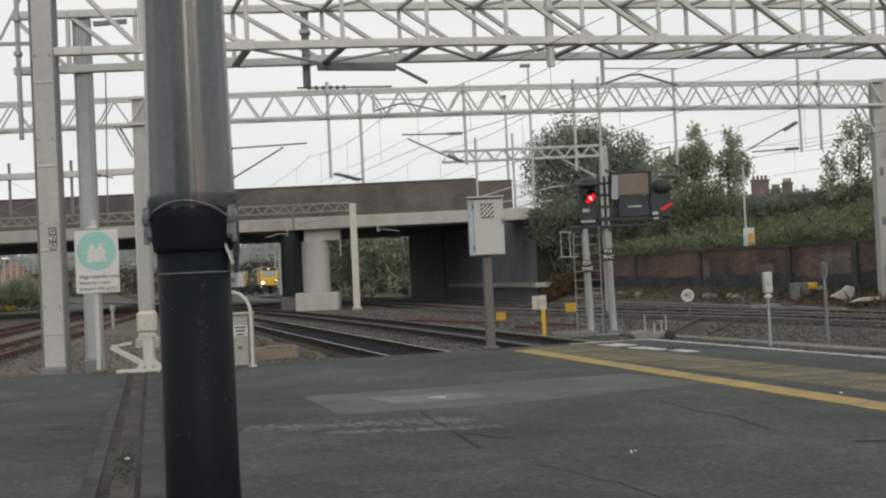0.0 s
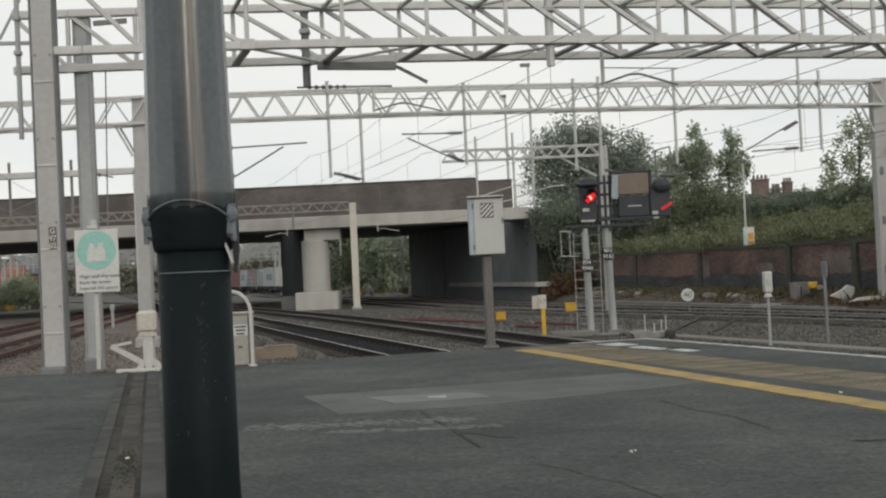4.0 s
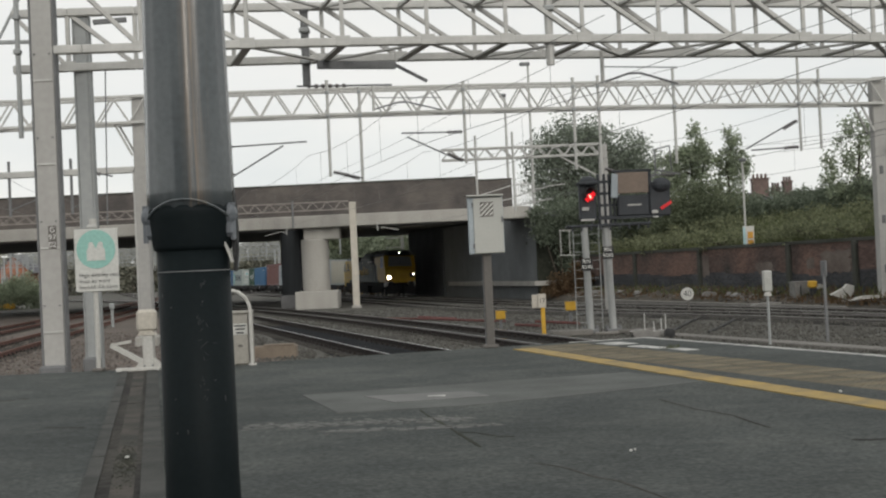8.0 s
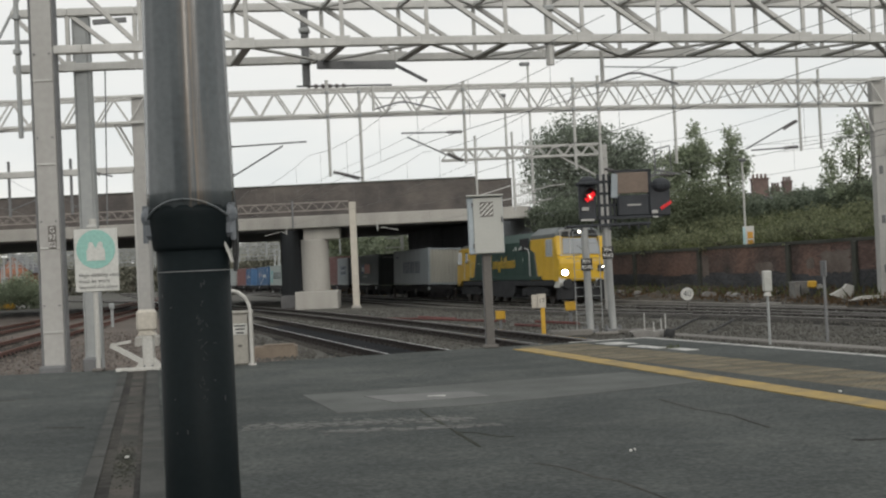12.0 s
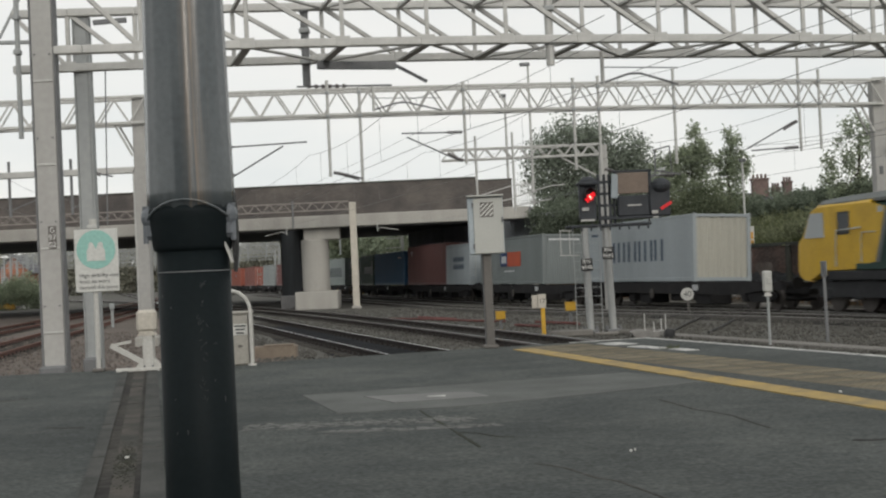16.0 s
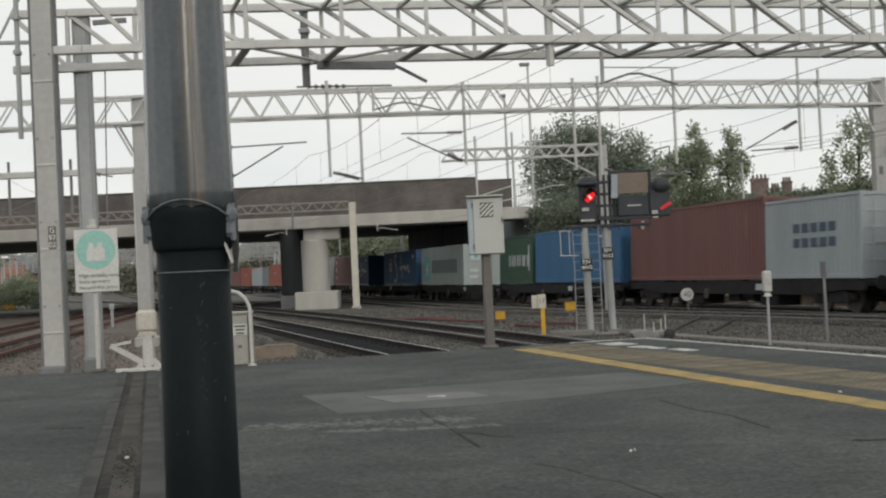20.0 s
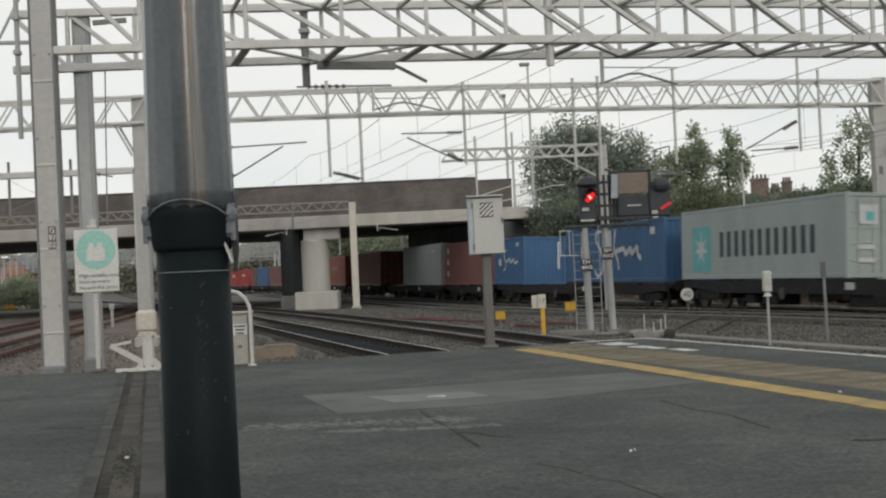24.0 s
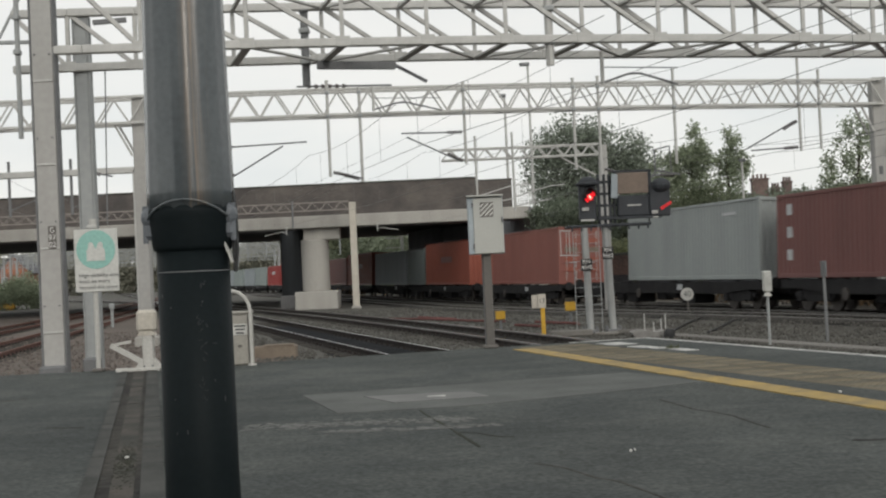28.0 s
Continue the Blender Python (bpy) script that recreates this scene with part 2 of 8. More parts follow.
def column_mat():
    """Blue-black gloss with paler mottling and brown streaks down one side."""
    m = mat("streaked_black_column_paint", (0.05, 0.061, 0.067), (0.088, 0.098, 0.103), 0.22, scale=16, fine=60, bump=0.03, streak=1, spec=0.75)
    n, l = m.node_tree.nodes, m.node_tree.links
    b = n["Principled BSDF"]
    src = b.inputs["Base Color"].links[0].from_socket
    mp, ns, rp, mx, sx, rx, mu = (n.new(k) for k in ("ShaderNodeMapping", "ShaderNodeTexNoise", "ShaderNodeValToRGB", "ShaderNodeMixRGB", "ShaderNodeSeparateXYZ", "ShaderNodeValToRGB", "ShaderNodeMath"))
    mp.inputs["Scale"].default_value = (70, 70, 1.3)
    l.new(n["Texture Coordinate"].outputs["Object"], mp.inputs["Vector"])
    l.new(mp.outputs["Vector"], ns.inputs["Vector"])
    ns.inputs["Scale"].default_value, ns.inputs["Detail"].default_value = 1.0, 6
    rp.color_ramp.elements[0].position, rp.color_ramp.elements[1].position = 0.42, 0.66
    l.new(ns.outputs["Fac"], rp.inputs["Fac"])
    l.new(n["Texture Coordinate"].outputs["Object"], sx.inputs[0])
    # the streaks lie in a band down the shaft
    rx.color_ramp.elements[0].position, rx.color_ramp.elements[0].color = 0.0, (0, 0, 0, 1)
    rx.color_ramp.elements[1].position, rx.color_ramp.elements[1].color = 0.075, (0, 0, 0, 1)
    e = rx.color_ramp.elements.new(0.035)
    e.color = (1, 1, 1, 1)
    l.new(sx.outputs["X"], rx.inputs["Fac"])
    mu.operation = "MULTIPLY"
    l.new(rp.outputs["Color"], mu.inputs[0])
    l.new(rx.outputs["Color"], mu.inputs[1])
    l.new(mu.outputs[0], mx.inputs["Fac"])
    l.new(src, mx.inputs["Color1"])
    mx.inputs["Color2"].default_value = (0.2, 0.155, 0.115, 1)
    l.new(mx.outputs["Color"], b.inputs["Base Color"])
    return m


M_COLUMN_UPPER = column_mat()
M_COLUMN_SCUFF = mat("scuffed_column_mark", (0.22, 0.23, 0.24), (0.12, 0.12, 0.12), 0.6)
M_CHIP = mat("dull_paint_chip", (0.06, 0.063, 0.066), None, 0.7, bump=0)
M_LUG = mat("grey_worn_casting", (0.2, 0.22, 0.245), (0.09, 0.1, 0.11), 0.35, scale=9, fine=60)
M_WHITE = mat("off_white_paint", (0.5, 0.495, 0.47), (0.4, 0.395, 0.37), 0.6, scale=2, fine=30, bump=0.04, streak=1)
M_CREAM = mat("cream_cabinet_paint", (0.5, 0.47, 0.41), (0.42, 0.39, 0.34), 0.6, scale=3, fine=30, bump=0.04)
M_CABINET = mat("grimy_cream_cabinet_paint", (0.33, 0.318, 0.285), (0.25, 0.24, 0.215), 0.65, scale=3, fine=30, bump=0.04, streak=1)
M_BOXGREY = mat("pale_grey_cabinet_paint", (0.42, 0.425, 0.4), (0.37, 0.375, 0.355), 0.5, scale=2.5, fine=40, bump=0.0, g=0.03)
M_BOXSIDE = mat("galvanised_cabinet_side", (0.36, 0.41, 0.44), (0.3, 0.34, 0.37), 0.45, scale=3, fine=40, bump=0.03)
M_POSTBROWN = mat("brown_grey_post", (0.145, 0.135, 0.125), (0.1, 0.094, 0.088), 0.75, scale=3, fine=30, streak=1)
M_BLACK = mat("matt_black_paint", (0.022, 0.024, 0.026), (0.03, 0.03, 0.03), 0.7, scale=4, fine=40, bump=0.05)
M_SIGNAL = mat("dark_signal_casing", (0.045, 0.05, 0.058), (0.03, 0.034, 0.04), 0.65, scale=3, fine=30, bump=0.05)
M_BROWNPANEL = mat("buff_brown_panel", (0.235, 0.185, 0.15), (0.19, 0.15, 0.125), 0.8, scale=3, fine=20)
M_RED_LED = mat("red_signal_lens", (0.5, 0.01, 0.01), None, 0.3, emit=(0.85, 0.008, 0.018, 0.9), bump=0)
M_HOT_LED = mat("hot_signal_core", (0.8, 0.3, 0.2), None, 0.3, emit=(1.0, 0.35, 0.25, 2.5), bump=0)
M_HEADLAMP = mat("lit_headlamp", (1, 0.95, 0.8), None, 0.3, emit=(1.0, 0.9, 0.68, 260.0), bump=0)
M_DIM_LED = mat("dim_red_signal_lens", (0.3, 0.008, 0.01), None, 0.4, emit=(0.7, 0.008, 0.015, 0.45), bump=0)
M_MARKER = mat("lit_marker_lamp", (1, 0.95, 0.85), None, 0.3, emit=(1.0, 0.93, 0.8, 9.0), bump=0)
M_TEAL = mat("mint_sign_disc", (0.27, 0.49, 0.44), (0.24, 0.45, 0.4), 0.5, bump=0)
M_SIGNWHITE = mat("white_sign_face", (0.56, 0.56, 0.53), (0.48, 0.48, 0.46), 0.5, scale=4, bump=0)
M_TEXT = mat("dark_lettering", (0.09, 0.095, 0.095), None, 0.6, bump=0)
M_TEXTWHITE = mat("white_lettering", (0.7, 0.7, 0.68), None, 0.6, bump=0)
M_YELLOW = mat("yellow_equipment_paint", (0.62, 0.37, 0.03), (0.48, 0.28, 0.03), 0.55, scale=6, fine=40, bump=0.04)
M_ORANGE = mat("orange_notice_panel", (0.7, 0.36, 0.06), None, 0.5, bump=0)
M_CYAN = mat("pale_blue_notice_panel", (0.4, 0.6, 0.65), None, 0.5, bump=0)
M_BRICK = mat("red_brown_brick", (0.215, 0.14, 0.117), (0.07, 0.064, 0.062), 0.95, scale=0.33, fine=26, bump=0.4, island=0.22, spread=0.3, spec=0.15)
M_BRICK_BLUE = mat("blue_black_engineering_brick", (0.092, 0.096, 0.104), (0.055, 0.056, 0.06), 0.9, scale=0.5, fine=26, bump=0.4, island=0.25, spread=0.35, spec=0.15)
M_BRICK_PIECE = mat("red_brown_brick_piece", (0.18, 0.115, 0.097), (0.1, 0.075, 0.07), 0.92, scale=2.5, fine=26, bump=0.4, rand=0.28)
M_MORTAR = mat("dark_mortar", (0.14, 0.12, 0.105), (0.085, 0.075, 0.07), 0.95, scale=0.8, fine=40)
M_WALLCOPING = mat("mossy_coping", (0.085, 0.085, 0.075), (0.05, 0.055, 0.045), 0.95, scale=1.5, fine=20)
M_PARAPET = brick_mat("bridge_parapet_brick", (0.132, 0.117, 0.108), (0.106, 0.095, 0.089), (0.135, 0.127, 0.12))
M_HOUSE = brick_mat("orange_house_brick", (0.4, 0.155, 0.09), (0.32, 0.12, 0.075), (0.3, 0.25, 0.2))
# red brick, dulled in its colour for the haze before it
M_CHIMNEY = brick_mat("hazed_red_chimney_brick", (0.17, 0.115, 0.105), (0.14, 0.098, 0.09), (0.17, 0.145, 0.135))
M_SLATE = mat("slate_roof", (0.1, 0.1, 0.115), (0.07, 0.07, 0.08), 0.7, scale=3, fine=12)
M_BARK = mat("tree_bark", (0.085, 0.07, 0.055), (0.05, 0.042, 0.035), 0.95, scale=3, fine=20, bump=0.6)
M_LEAF = leaf_mat("dark_green_leaves", (0.185, 0.214, 0.163), (0.135, 0.162, 0.12))
M_LEAF_LIGHT = leaf_mat("yellow_green_leaves", (0.2, 0.225, 0.145), (0.14, 0.165, 0.11))
M_LEAF_TREE = leaf_mat("grey_green_tree_leaves", (0.27, 0.305, 0.25), (0.205, 0.235, 0.19))
M_LEAF_YOUNG = leaf_mat("young_yellow_green_leaves", (0.32, 0.36, 0.262), (0.245, 0.285, 0.2))
M_LEAF_SCRUB = leaf_mat("olive_scrub_leaves", (0.208, 0.224, 0.138), (0.155, 0.172, 0.104))
# leaf colour paled to carry the haze of distance
M_LEAF_HAZE = leaf_mat("haze_tinted_leaves", (0.36, 0.36, 0.3), (0.28, 0.28, 0.23))
# leaf colour raised for the hazy light beyond the bridge
M_LEAF_PALE = leaf_mat("brightened_pale_leaves", (0.33, 0.37, 0.275), (0.25, 0.29, 0.21))
M_GRASS = mat("rough_bank_grass", (0.14, 0.15, 0.08), (0.1, 0.11, 0.065), 0.95, scale=0.5, fine=6, bump=0.8, spec=0.1)
M_BLADES = leaf_mat("long_grass_blades", (0.15, 0.16, 0.08), (0.09, 0.11, 0.055))
M_FERN = leaf_mat("dry_brown_fern", (0.16, 0.1, 0.06), (0.1, 0.075, 0.045))
M_OLD_RENDER = mat("old_grey_render", (0.2, 0.172, 0.155), (0.13, 0.105, 0.094), 0.95, scale=1.3, fine=20, bump=0.4, spread=0.4, g=0.2, spec=0.1)
M_RUBBLE = mat("pale_rubble", (0.27, 0.265, 0.25), (0.16, 0.155, 0.15), 0.9, scale=3, fine=20)
M_BANK = mat("bank_dirt", (0.092, 0.08, 0.067), (0.046, 0.044, 0.038), 0.95, scale=1.1, fine=9, bump=1.0, spread=0.35, g=0.3, spec=0.1)
M_SCREE = mat("strewn_rubble", (0.14, 0.125, 0.108), (0.07, 0.065, 0.06), 0.95, scale=2, fine=20, island=0.55, spec=0.1)
M_TAN = mat("tan_timber_block", (0.21, 0.172, 0.135), (0.15, 0.122, 0.098), 0.9, scale=3, fine=25)
M_REDHOSE = mat("red_cable_duct", (0.16, 0.05, 0.045), (0.1, 0.04, 0.036), 0.75, scale=4)
M_LOCO_GREEN = mat("dark_green_loco_paint", (0.0274, 0.0603, 0.0509), (0.0203, 0.0438, 0.0383), 0.5, scale=1.2, fine=20, bump=0.03, streak=1, spec=0.18)
M_LOCO_YELLOW = mat("yellow_loco_paint", (0.62, 0.39, 0.022), (0.48, 0.3, 0.022), 0.45, scale=1.5, fine=20, bump=0.03)
M_LOCO_ROOF = mat("grey_loco_roof", (0.15, 0.165, 0.165), (0.1, 0.112, 0.112), 0.6, scale=1.5, fine=15)
# underframe grime, its black lifted a little to carry haze
M_LOCO_DARK = mat("grimy_hazed_underframe", (0.05, 0.051, 0.054), (0.034, 0.035, 0.037), 0.9, scale=2, fine=15, spec=0.1)
M_WHEEL = mat("worn_wheel_steel", (0.1, 0.09, 0.085), (0.06, 0.052, 0.05), 0.6, metal=0.5, scale=4)
M_WAGON = mat("grimy_wagon_frame", (0.038, 0.037, 0.038), (0.024, 0.0235, 0.025), 0.9, scale=2, fine=15, spec=0.1)
# grey base colour stands in for the sky mirrored in the screen
M_SCREEN = glass_mat("sky_grey_windscreen_glass", (0.27, 0.285, 0.295))
M_GLASS = glass_mat("cab_window_glass", (0.1, 0.11, 0.12))
M_CABGLASS = glass_mat("pale_cab_side_glass", (0.42, 0.45, 0.46))
M_SILVER = mat("pale_cab_trim", (0.45, 0.47, 0.46), (0.36, 0.38, 0.37), 0.45, bump=0.03)


# ---- mesh building ----
class Geo:
    """Collects vertices and faces of one mesh."""

    def __init__(self):
        self.v, self.f = [], []

    def add(self, verts, faces):
        k = len(self.v)
        self.v += [tuple(p) for p in verts]
        self.f += [tuple(i + k for i in q) for q in faces]
        return self

    def box(self, c, s, bevel=0.0, m=None):
        hx, hy, hz = s[0] / 2, s[1] / 2, s[2] / 2
        b = min(bevel, hx * 0.9, hy * 0.9, hz * 0.9)
        vs, idx = [], {}
        if b <= 0:
            for i in (-1, 1):
                for j in (-1, 1):
                    for k in (-1, 1):
                        vs.append(Vector((hx * i, hy * j, hz * k)))
            fs = [(0, 1, 3, 2), (4, 6, 7, 5), (0, 4, 5, 1), (2, 3, 7, 6), (0, 2, 6, 4), (1, 5, 7, 3)]
        else:
            for i in (-1, 1):
                for j in (-1, 1):
                    for k in (-1, 1):
                        for a in range(3):
                            d = [hx - b, hy - b, hz - b]
                            d[a] = (hx, hy, hz)[a]
                            idx[i, j, k, a] = len(vs)
                            vs.append(Vector((d[0] * i, d[1] * j, d[2] * k)))
            fs = []
            for s1 in (-1, 1):
                fs.append(tuple(idx[s1, j, k, 0] for j, k in ((-1, -1), (1, -1), (1, 1), (-1, 1))[::s1]))
                fs.append(tuple(idx[i, s1, k, 1] for i, k in ((-1, -1), (-1, 1), (1, 1), (1, -1))[::s1]))
                fs.append(tuple(idx[i, j, s1, 2] for i, j in ((-1, -1), (1, -1), (1, 1), (-1, 1))[::s1]))
                for s2 in (-1, 1):
                    fs.append((idx[s1, s2, -1, 0], idx[s1, s2, 1, 0], idx[s1, s2, 1, 1], idx[s1, s2, -1, 1]))
                    fs.append((idx[s1, -1, s2, 0], idx[s1, 1, s2, 0], idx[s1, 1, s2, 2], idx[s1, -1, s2, 2]))
                    fs.append((idx[-1, s1, s2, 1], idx[1, s1, s2, 1], idx[1, s1, s2, 2], idx[-1, s1, s2, 2]))
                    for s3 in (-1, 1):
                        fs.append((idx[s1, s2, s3, 0], idx[s1, s2, s3, 1], idx[s1, s2, s3, 2]))
        c = Vector(c)
        if m is None:
            return self.add([p + c for p in vs], fs)
        return self.add([m @ p + c for p in vs], fs)

    def tube(self, p0, p1, r0, r1=None, n=8, caps=True):
        r1 = r0 if r1 is None else r1
        p0, p1 = Vector(p0), Vector(p1)
        q = (p1 - p0).to_track_quat("Z", "Y").to_matrix()
        vs = []
        for p, r in ((p0, r0), (p1, r1)):
            for i in range(n):
                a = 2 * math.pi * i / n
                vs.append(p + q @ Vector((r * math.cos(a), r * math.sin(a), 0)))
        fs = [(i, (i + 1) % n, n + (i + 1) % n, n + i) for i in range(n)]
        if caps:
            fs += [tuple(range(n - 1, -1, -1)), tuple(range(n, 2 * n))]
        return self.add(vs, fs)

    def path(self, pts, r, n=6):
        pts = [Vector(p) for p in pts]
        k0 = len(self.v)
        for i, p in enumerate(pts):
            d = (pts[min(i + 1, len(pts) - 1)] - pts[max(i - 1, 0)]).normalized()
            e = Vector((0, 0, 1)) if abs(d.z) < 0.9 else Vector((0, 1, 0))
            s = d.cross(e).normalized()
            u = s.cross(d)
            self.v += [tuple(p + s * (r * math.cos(6.28319 * j / n)) + u * (r * math.sin(6.28319 * j / n))) for j in range(n)]
        for i in range(len(pts) - 1):
            a = k0 + i * n
            self.f += [(a + j, a + (j + 1) % n, a + n + (j + 1) % n, a + n + j) for j in range(n)]
        self.f += [tuple(range(k0 + n - 1, k0 - 1, -1)), tuple(range(k0 + (len(pts) - 1) * n, k0 + len(pts) * n))]
        return self

    def beam(self, p0, p1, w, h):
        """A square bar from p0 to p1."""
        p0, p1 = Vector(p0), Vector(p1)
        q = (p1 - p0).to_track_quat("X", "Z").to_matrix()
        return self.box((p0 + p1) / 2, ((p1 - p0).length, w, h), m=q)

    def prism(self, poly, a, b, axis="y"):
        """A polygon of (u, v) pairs, extruded from a to b along an axis: 'x' takes (y, z), 'y' takes (x, z), 'z' takes (x, y)."""
        n = len(poly)
        put = {"x": lambda u, v, t: (t, u, v), "y": lambda u, v, t: (u, t, v), "z": lambda u, v, t: (u, v, t)}[axis]
        vs = [put(u, v, a) for u, v in poly] + [put(u, v, b) for u, v in poly]
        fs = [(i, (i + 1) % n, n + (i + 1) % n, n + i) for i in range(n)] + [tuple(range(n - 1, -1, -1)), tuple(range(n, 2 * n))]
        return self.add(vs, fs)

    def lathe(self, prof, c=(0, 0), n=24, flute=0.0, nf=0):
        """Rings of (radius, z) about an upright axis; flute: depth of nf hollows round it."""
        vs, fs = [], []
        for r, z in prof:
            for i in range(n):
                a = 2 * math.pi * i / n
                k = r - (flute * (0.5 + 0.5 * math.cos(nf * a)) if nf else 0)
                vs.append((c[0] + k * math.cos(a), c[1] + k * math.sin(a), z))
        for j in range(len(prof) - 1):
            fs += [(j * n + i, j * n + (i + 1) % n, (j + 1) * n + (i + 1) % n, (j + 1) * n + i) for i in range(n)]
        fs += [tuple(range(n - 1, -1, -1)), tuple(range((len(prof) - 1) * n, len(prof) * n))]
        return self.add(vs, fs)

    def ball(self, c, r, n=10, k=6, s=(1, 1, 1)):
        vs = [(c[0], c[1], c[2] - r * s[2])]
        for j in range(1, k):
            b = -math.pi / 2 + math.pi * j / k
            for i in range(n):
                a = 2 * math.pi * i / n
                vs.append((c[0] + r * s[0] * math.cos(a) * math.cos(b), c[1] + r * s[1] * math.sin(a) * math.cos(b), c[2] + r * s[2] * math.sin(b)))
        vs.append((c[0], c[1], c[2] + r * s[2]))
        fs = [(0, 1 + (i + 1) % n, 1 + i) for i in range(n)]
        for j in range(k - 2):
            o = 1 + j * n
            fs += [(o + i, o + (i + 1) % n, o + n + (i + 1) % n, o + n + i) for i in range(n)]
        o = 1 + (k - 2) * n
        fs += [(o + i, o + (i + 1) % n, len(vs) - 1) for i in range(n)]
        return self.add(vs, fs)

    def mesh(self, name, material, smooth=False):
        me = bpy.data.meshes.new(name)
        me.from_pydata(self.v, [], self.f)
        me.materials.append(material)
        if smooth:
            me.polygons.foreach_set("use_smooth", [True] * len(me.polygons))
        me.update()
        return me


def thing(name, label, category, at=None, group="", kind=""):
    """An Empty at a thing's base, which carries its parts."""
    ob = new(name)
    ob.empty_display_size = 0.2
    if at is not None:
        ob.matrix_basis = at
    return tagged(ob, label, category, group, kind)


def part(name, geo, material, parent, label="", at=None, smooth=False):
    ob = new(name, geo.mesh(name, material, smooth) if isinstance(geo, Geo) else geo)
    ob.parent = parent
    if at is not None:
        ob.matrix_basis = at
    return tagged(ob, label)


def solo(name, geo, material, label, category="", at=None, group="", kind="", smooth=False):
    """A thing that is one mesh."""
    ob = new(name, geo.mesh(name, material, smooth) if isinstance(geo, Geo) else geo)
    if at is not None:
        ob.matrix_basis = at
    return tagged(ob, label, category, group, kind)


BARS = {}


def bar(name, p0, p1, w, h, material, parent, label="", roundbar=False):
    """A member between two points; members of one length share one mesh."""
    p0, p1 = Vector(p0), Vector(p1)
    length = round((p1 - p0).length, 2)
    key = (length, w, h, material.name, roundbar)
    if key not in BARS:
        g = Geo()
        if roundbar:
            g.tube((-length / 2, 0, 0), (length / 2, 0, 0), w / 2, n=8)
        else:
            g.box((0, 0, 0), (length, w, h), min(w, h) * 0.12)
        BARS[key] = g.mesh(name, material, roundbar)
    q = (p1 - p0).to_track_quat("X", "Z").to_matrix().to_4x4()
    return part(name, BARS[key], material, parent, label, Matrix.Translation((p0 + p1) / 2) @ q)


def letters(body, size, material, name="lettering", align="CENTER"):
    cu = bpy.data.curves.new("letters", "FONT")
    cu.body, cu.size, cu.align_x, cu.align_y, cu.extrude = body, size, align, "CENTER", 0.002
    tmp = bpy.data.objects.new("letters", cu)
    me = bpy.data.meshes.new_from_object(tmp)
    me.materials.clear()
    me.materials.append(material)
    me.name = name
    bpy.data.objects.remove(tmp)
    return me


FACE = pose(0, 0, 0, 90, 0, 0)   # stands a flat x-y shape up, facing -y


# ---- ground and tracks ----
def ground_sheet():
    xs = [-2500, -900, -300, -120] + [-60 + 2.5 * i for i in range(49)] + [120, 300, 900, 2500]
    ys = [-1500, -400, -120] + [-40 + 2.5 * i for i in range(85)] + [220, 400, 900, 3500]
    g = Geo()
    for y in ys:
        for x in xs:
            rough = 0.035 * noise.noise((x * 0.3, y * 0.3, 0.0)) if abs(x) < 70 and -50 < y < 190 else 0.0
            f = min(max((y - 42) / 40, 0.0), 1.0)
            dip = 0.25 * f * f * (3 - 2 * f) * math.exp(-((x - 21.5 + 0.246 * y) / 5) ** 2) if y < 400 else 0.0
            g.v.append((x, y, -0.21 + rough - dip))
    n = len(xs)
    for j in range(len(ys) - 1):
        for i in range(n - 1):
            g.f.append((j * n + i, j * n + i + 1, (j + 1) * n + i + 1, (j + 1) * n + i))
    return solo("ground", g, M_BALLAST, "grey-brown ballast ground between the railway tracks", kind="structure", smooth=True)


ground_sheet()

TRAIN_A, TRAIN_K, TRAIN_BEND = 23.48, 0.246, 1.7e-4


def x_train(y):
    return TRAIN_A - TRAIN_K * y - TRAIN_BEND * max(y - 110, 0) ** 2


def z_train(y):
    """The freight line falls a little towards the bridge."""
    f = min(max((y - 42) / 40, 0.0), 1.0)
    return -0.2 * f * f * (3 - 2 * f)


def c_gap(y):
    """How far the neighbouring line lies from the freight line, which it joins this side of the signals."""
    return float(np.interp(y, (10, 25, 35, 42, 51, 60, 75, 90, 120), (0.3, 1.25, 1.95, 2.5, 3.5, 4.3, 4.3, 4.0, 3.7)))


def x_c(y):
    return x_train(y) - c_gap(y) * 1.03


def x_wire(y):
    return x_train(y) - 5.0


def x_b(y):
    return 2.3 - 0.25 * (y - 35) - (0.0007 * (y - 35) ** 2 if y > 35 else 0.0)


def x_a(y):
    return -0.77 - 0.268 * (y - 31.5) + (0.012 * (31.5 - y) ** 2 if y < 31.5 else 0.0)


def x_l(y):
    return -15.35 - 0.14 * (y - 47)


def x_m(y):
    return -21.2 - 0.14 * (y - 60)


def sweep(line, prof):
    """A closed profile of (side, up) pairs carried along a line of points on the ground."""
    g, n = Geo(), len(prof)
    for i, p in enumerate(line):
        a, b = Vector(line[max(i - 1, 0)]), Vector(line[min(i + 1, len(line) - 1)])
        d = (b - a).normalized()
        s = Vector((d.y, -d.x, 0))
        g.v += [tuple(Vector(p) + s * u + Vector((0, 0, w))) for u, w in prof]
    for i in range(len(line) - 1):
        g.f += [(i * n + k, i * n + (k + 1) % n, (i + 1) * n + (k + 1) % n, (i + 1) * n + k) for k in range(n)]
    return g


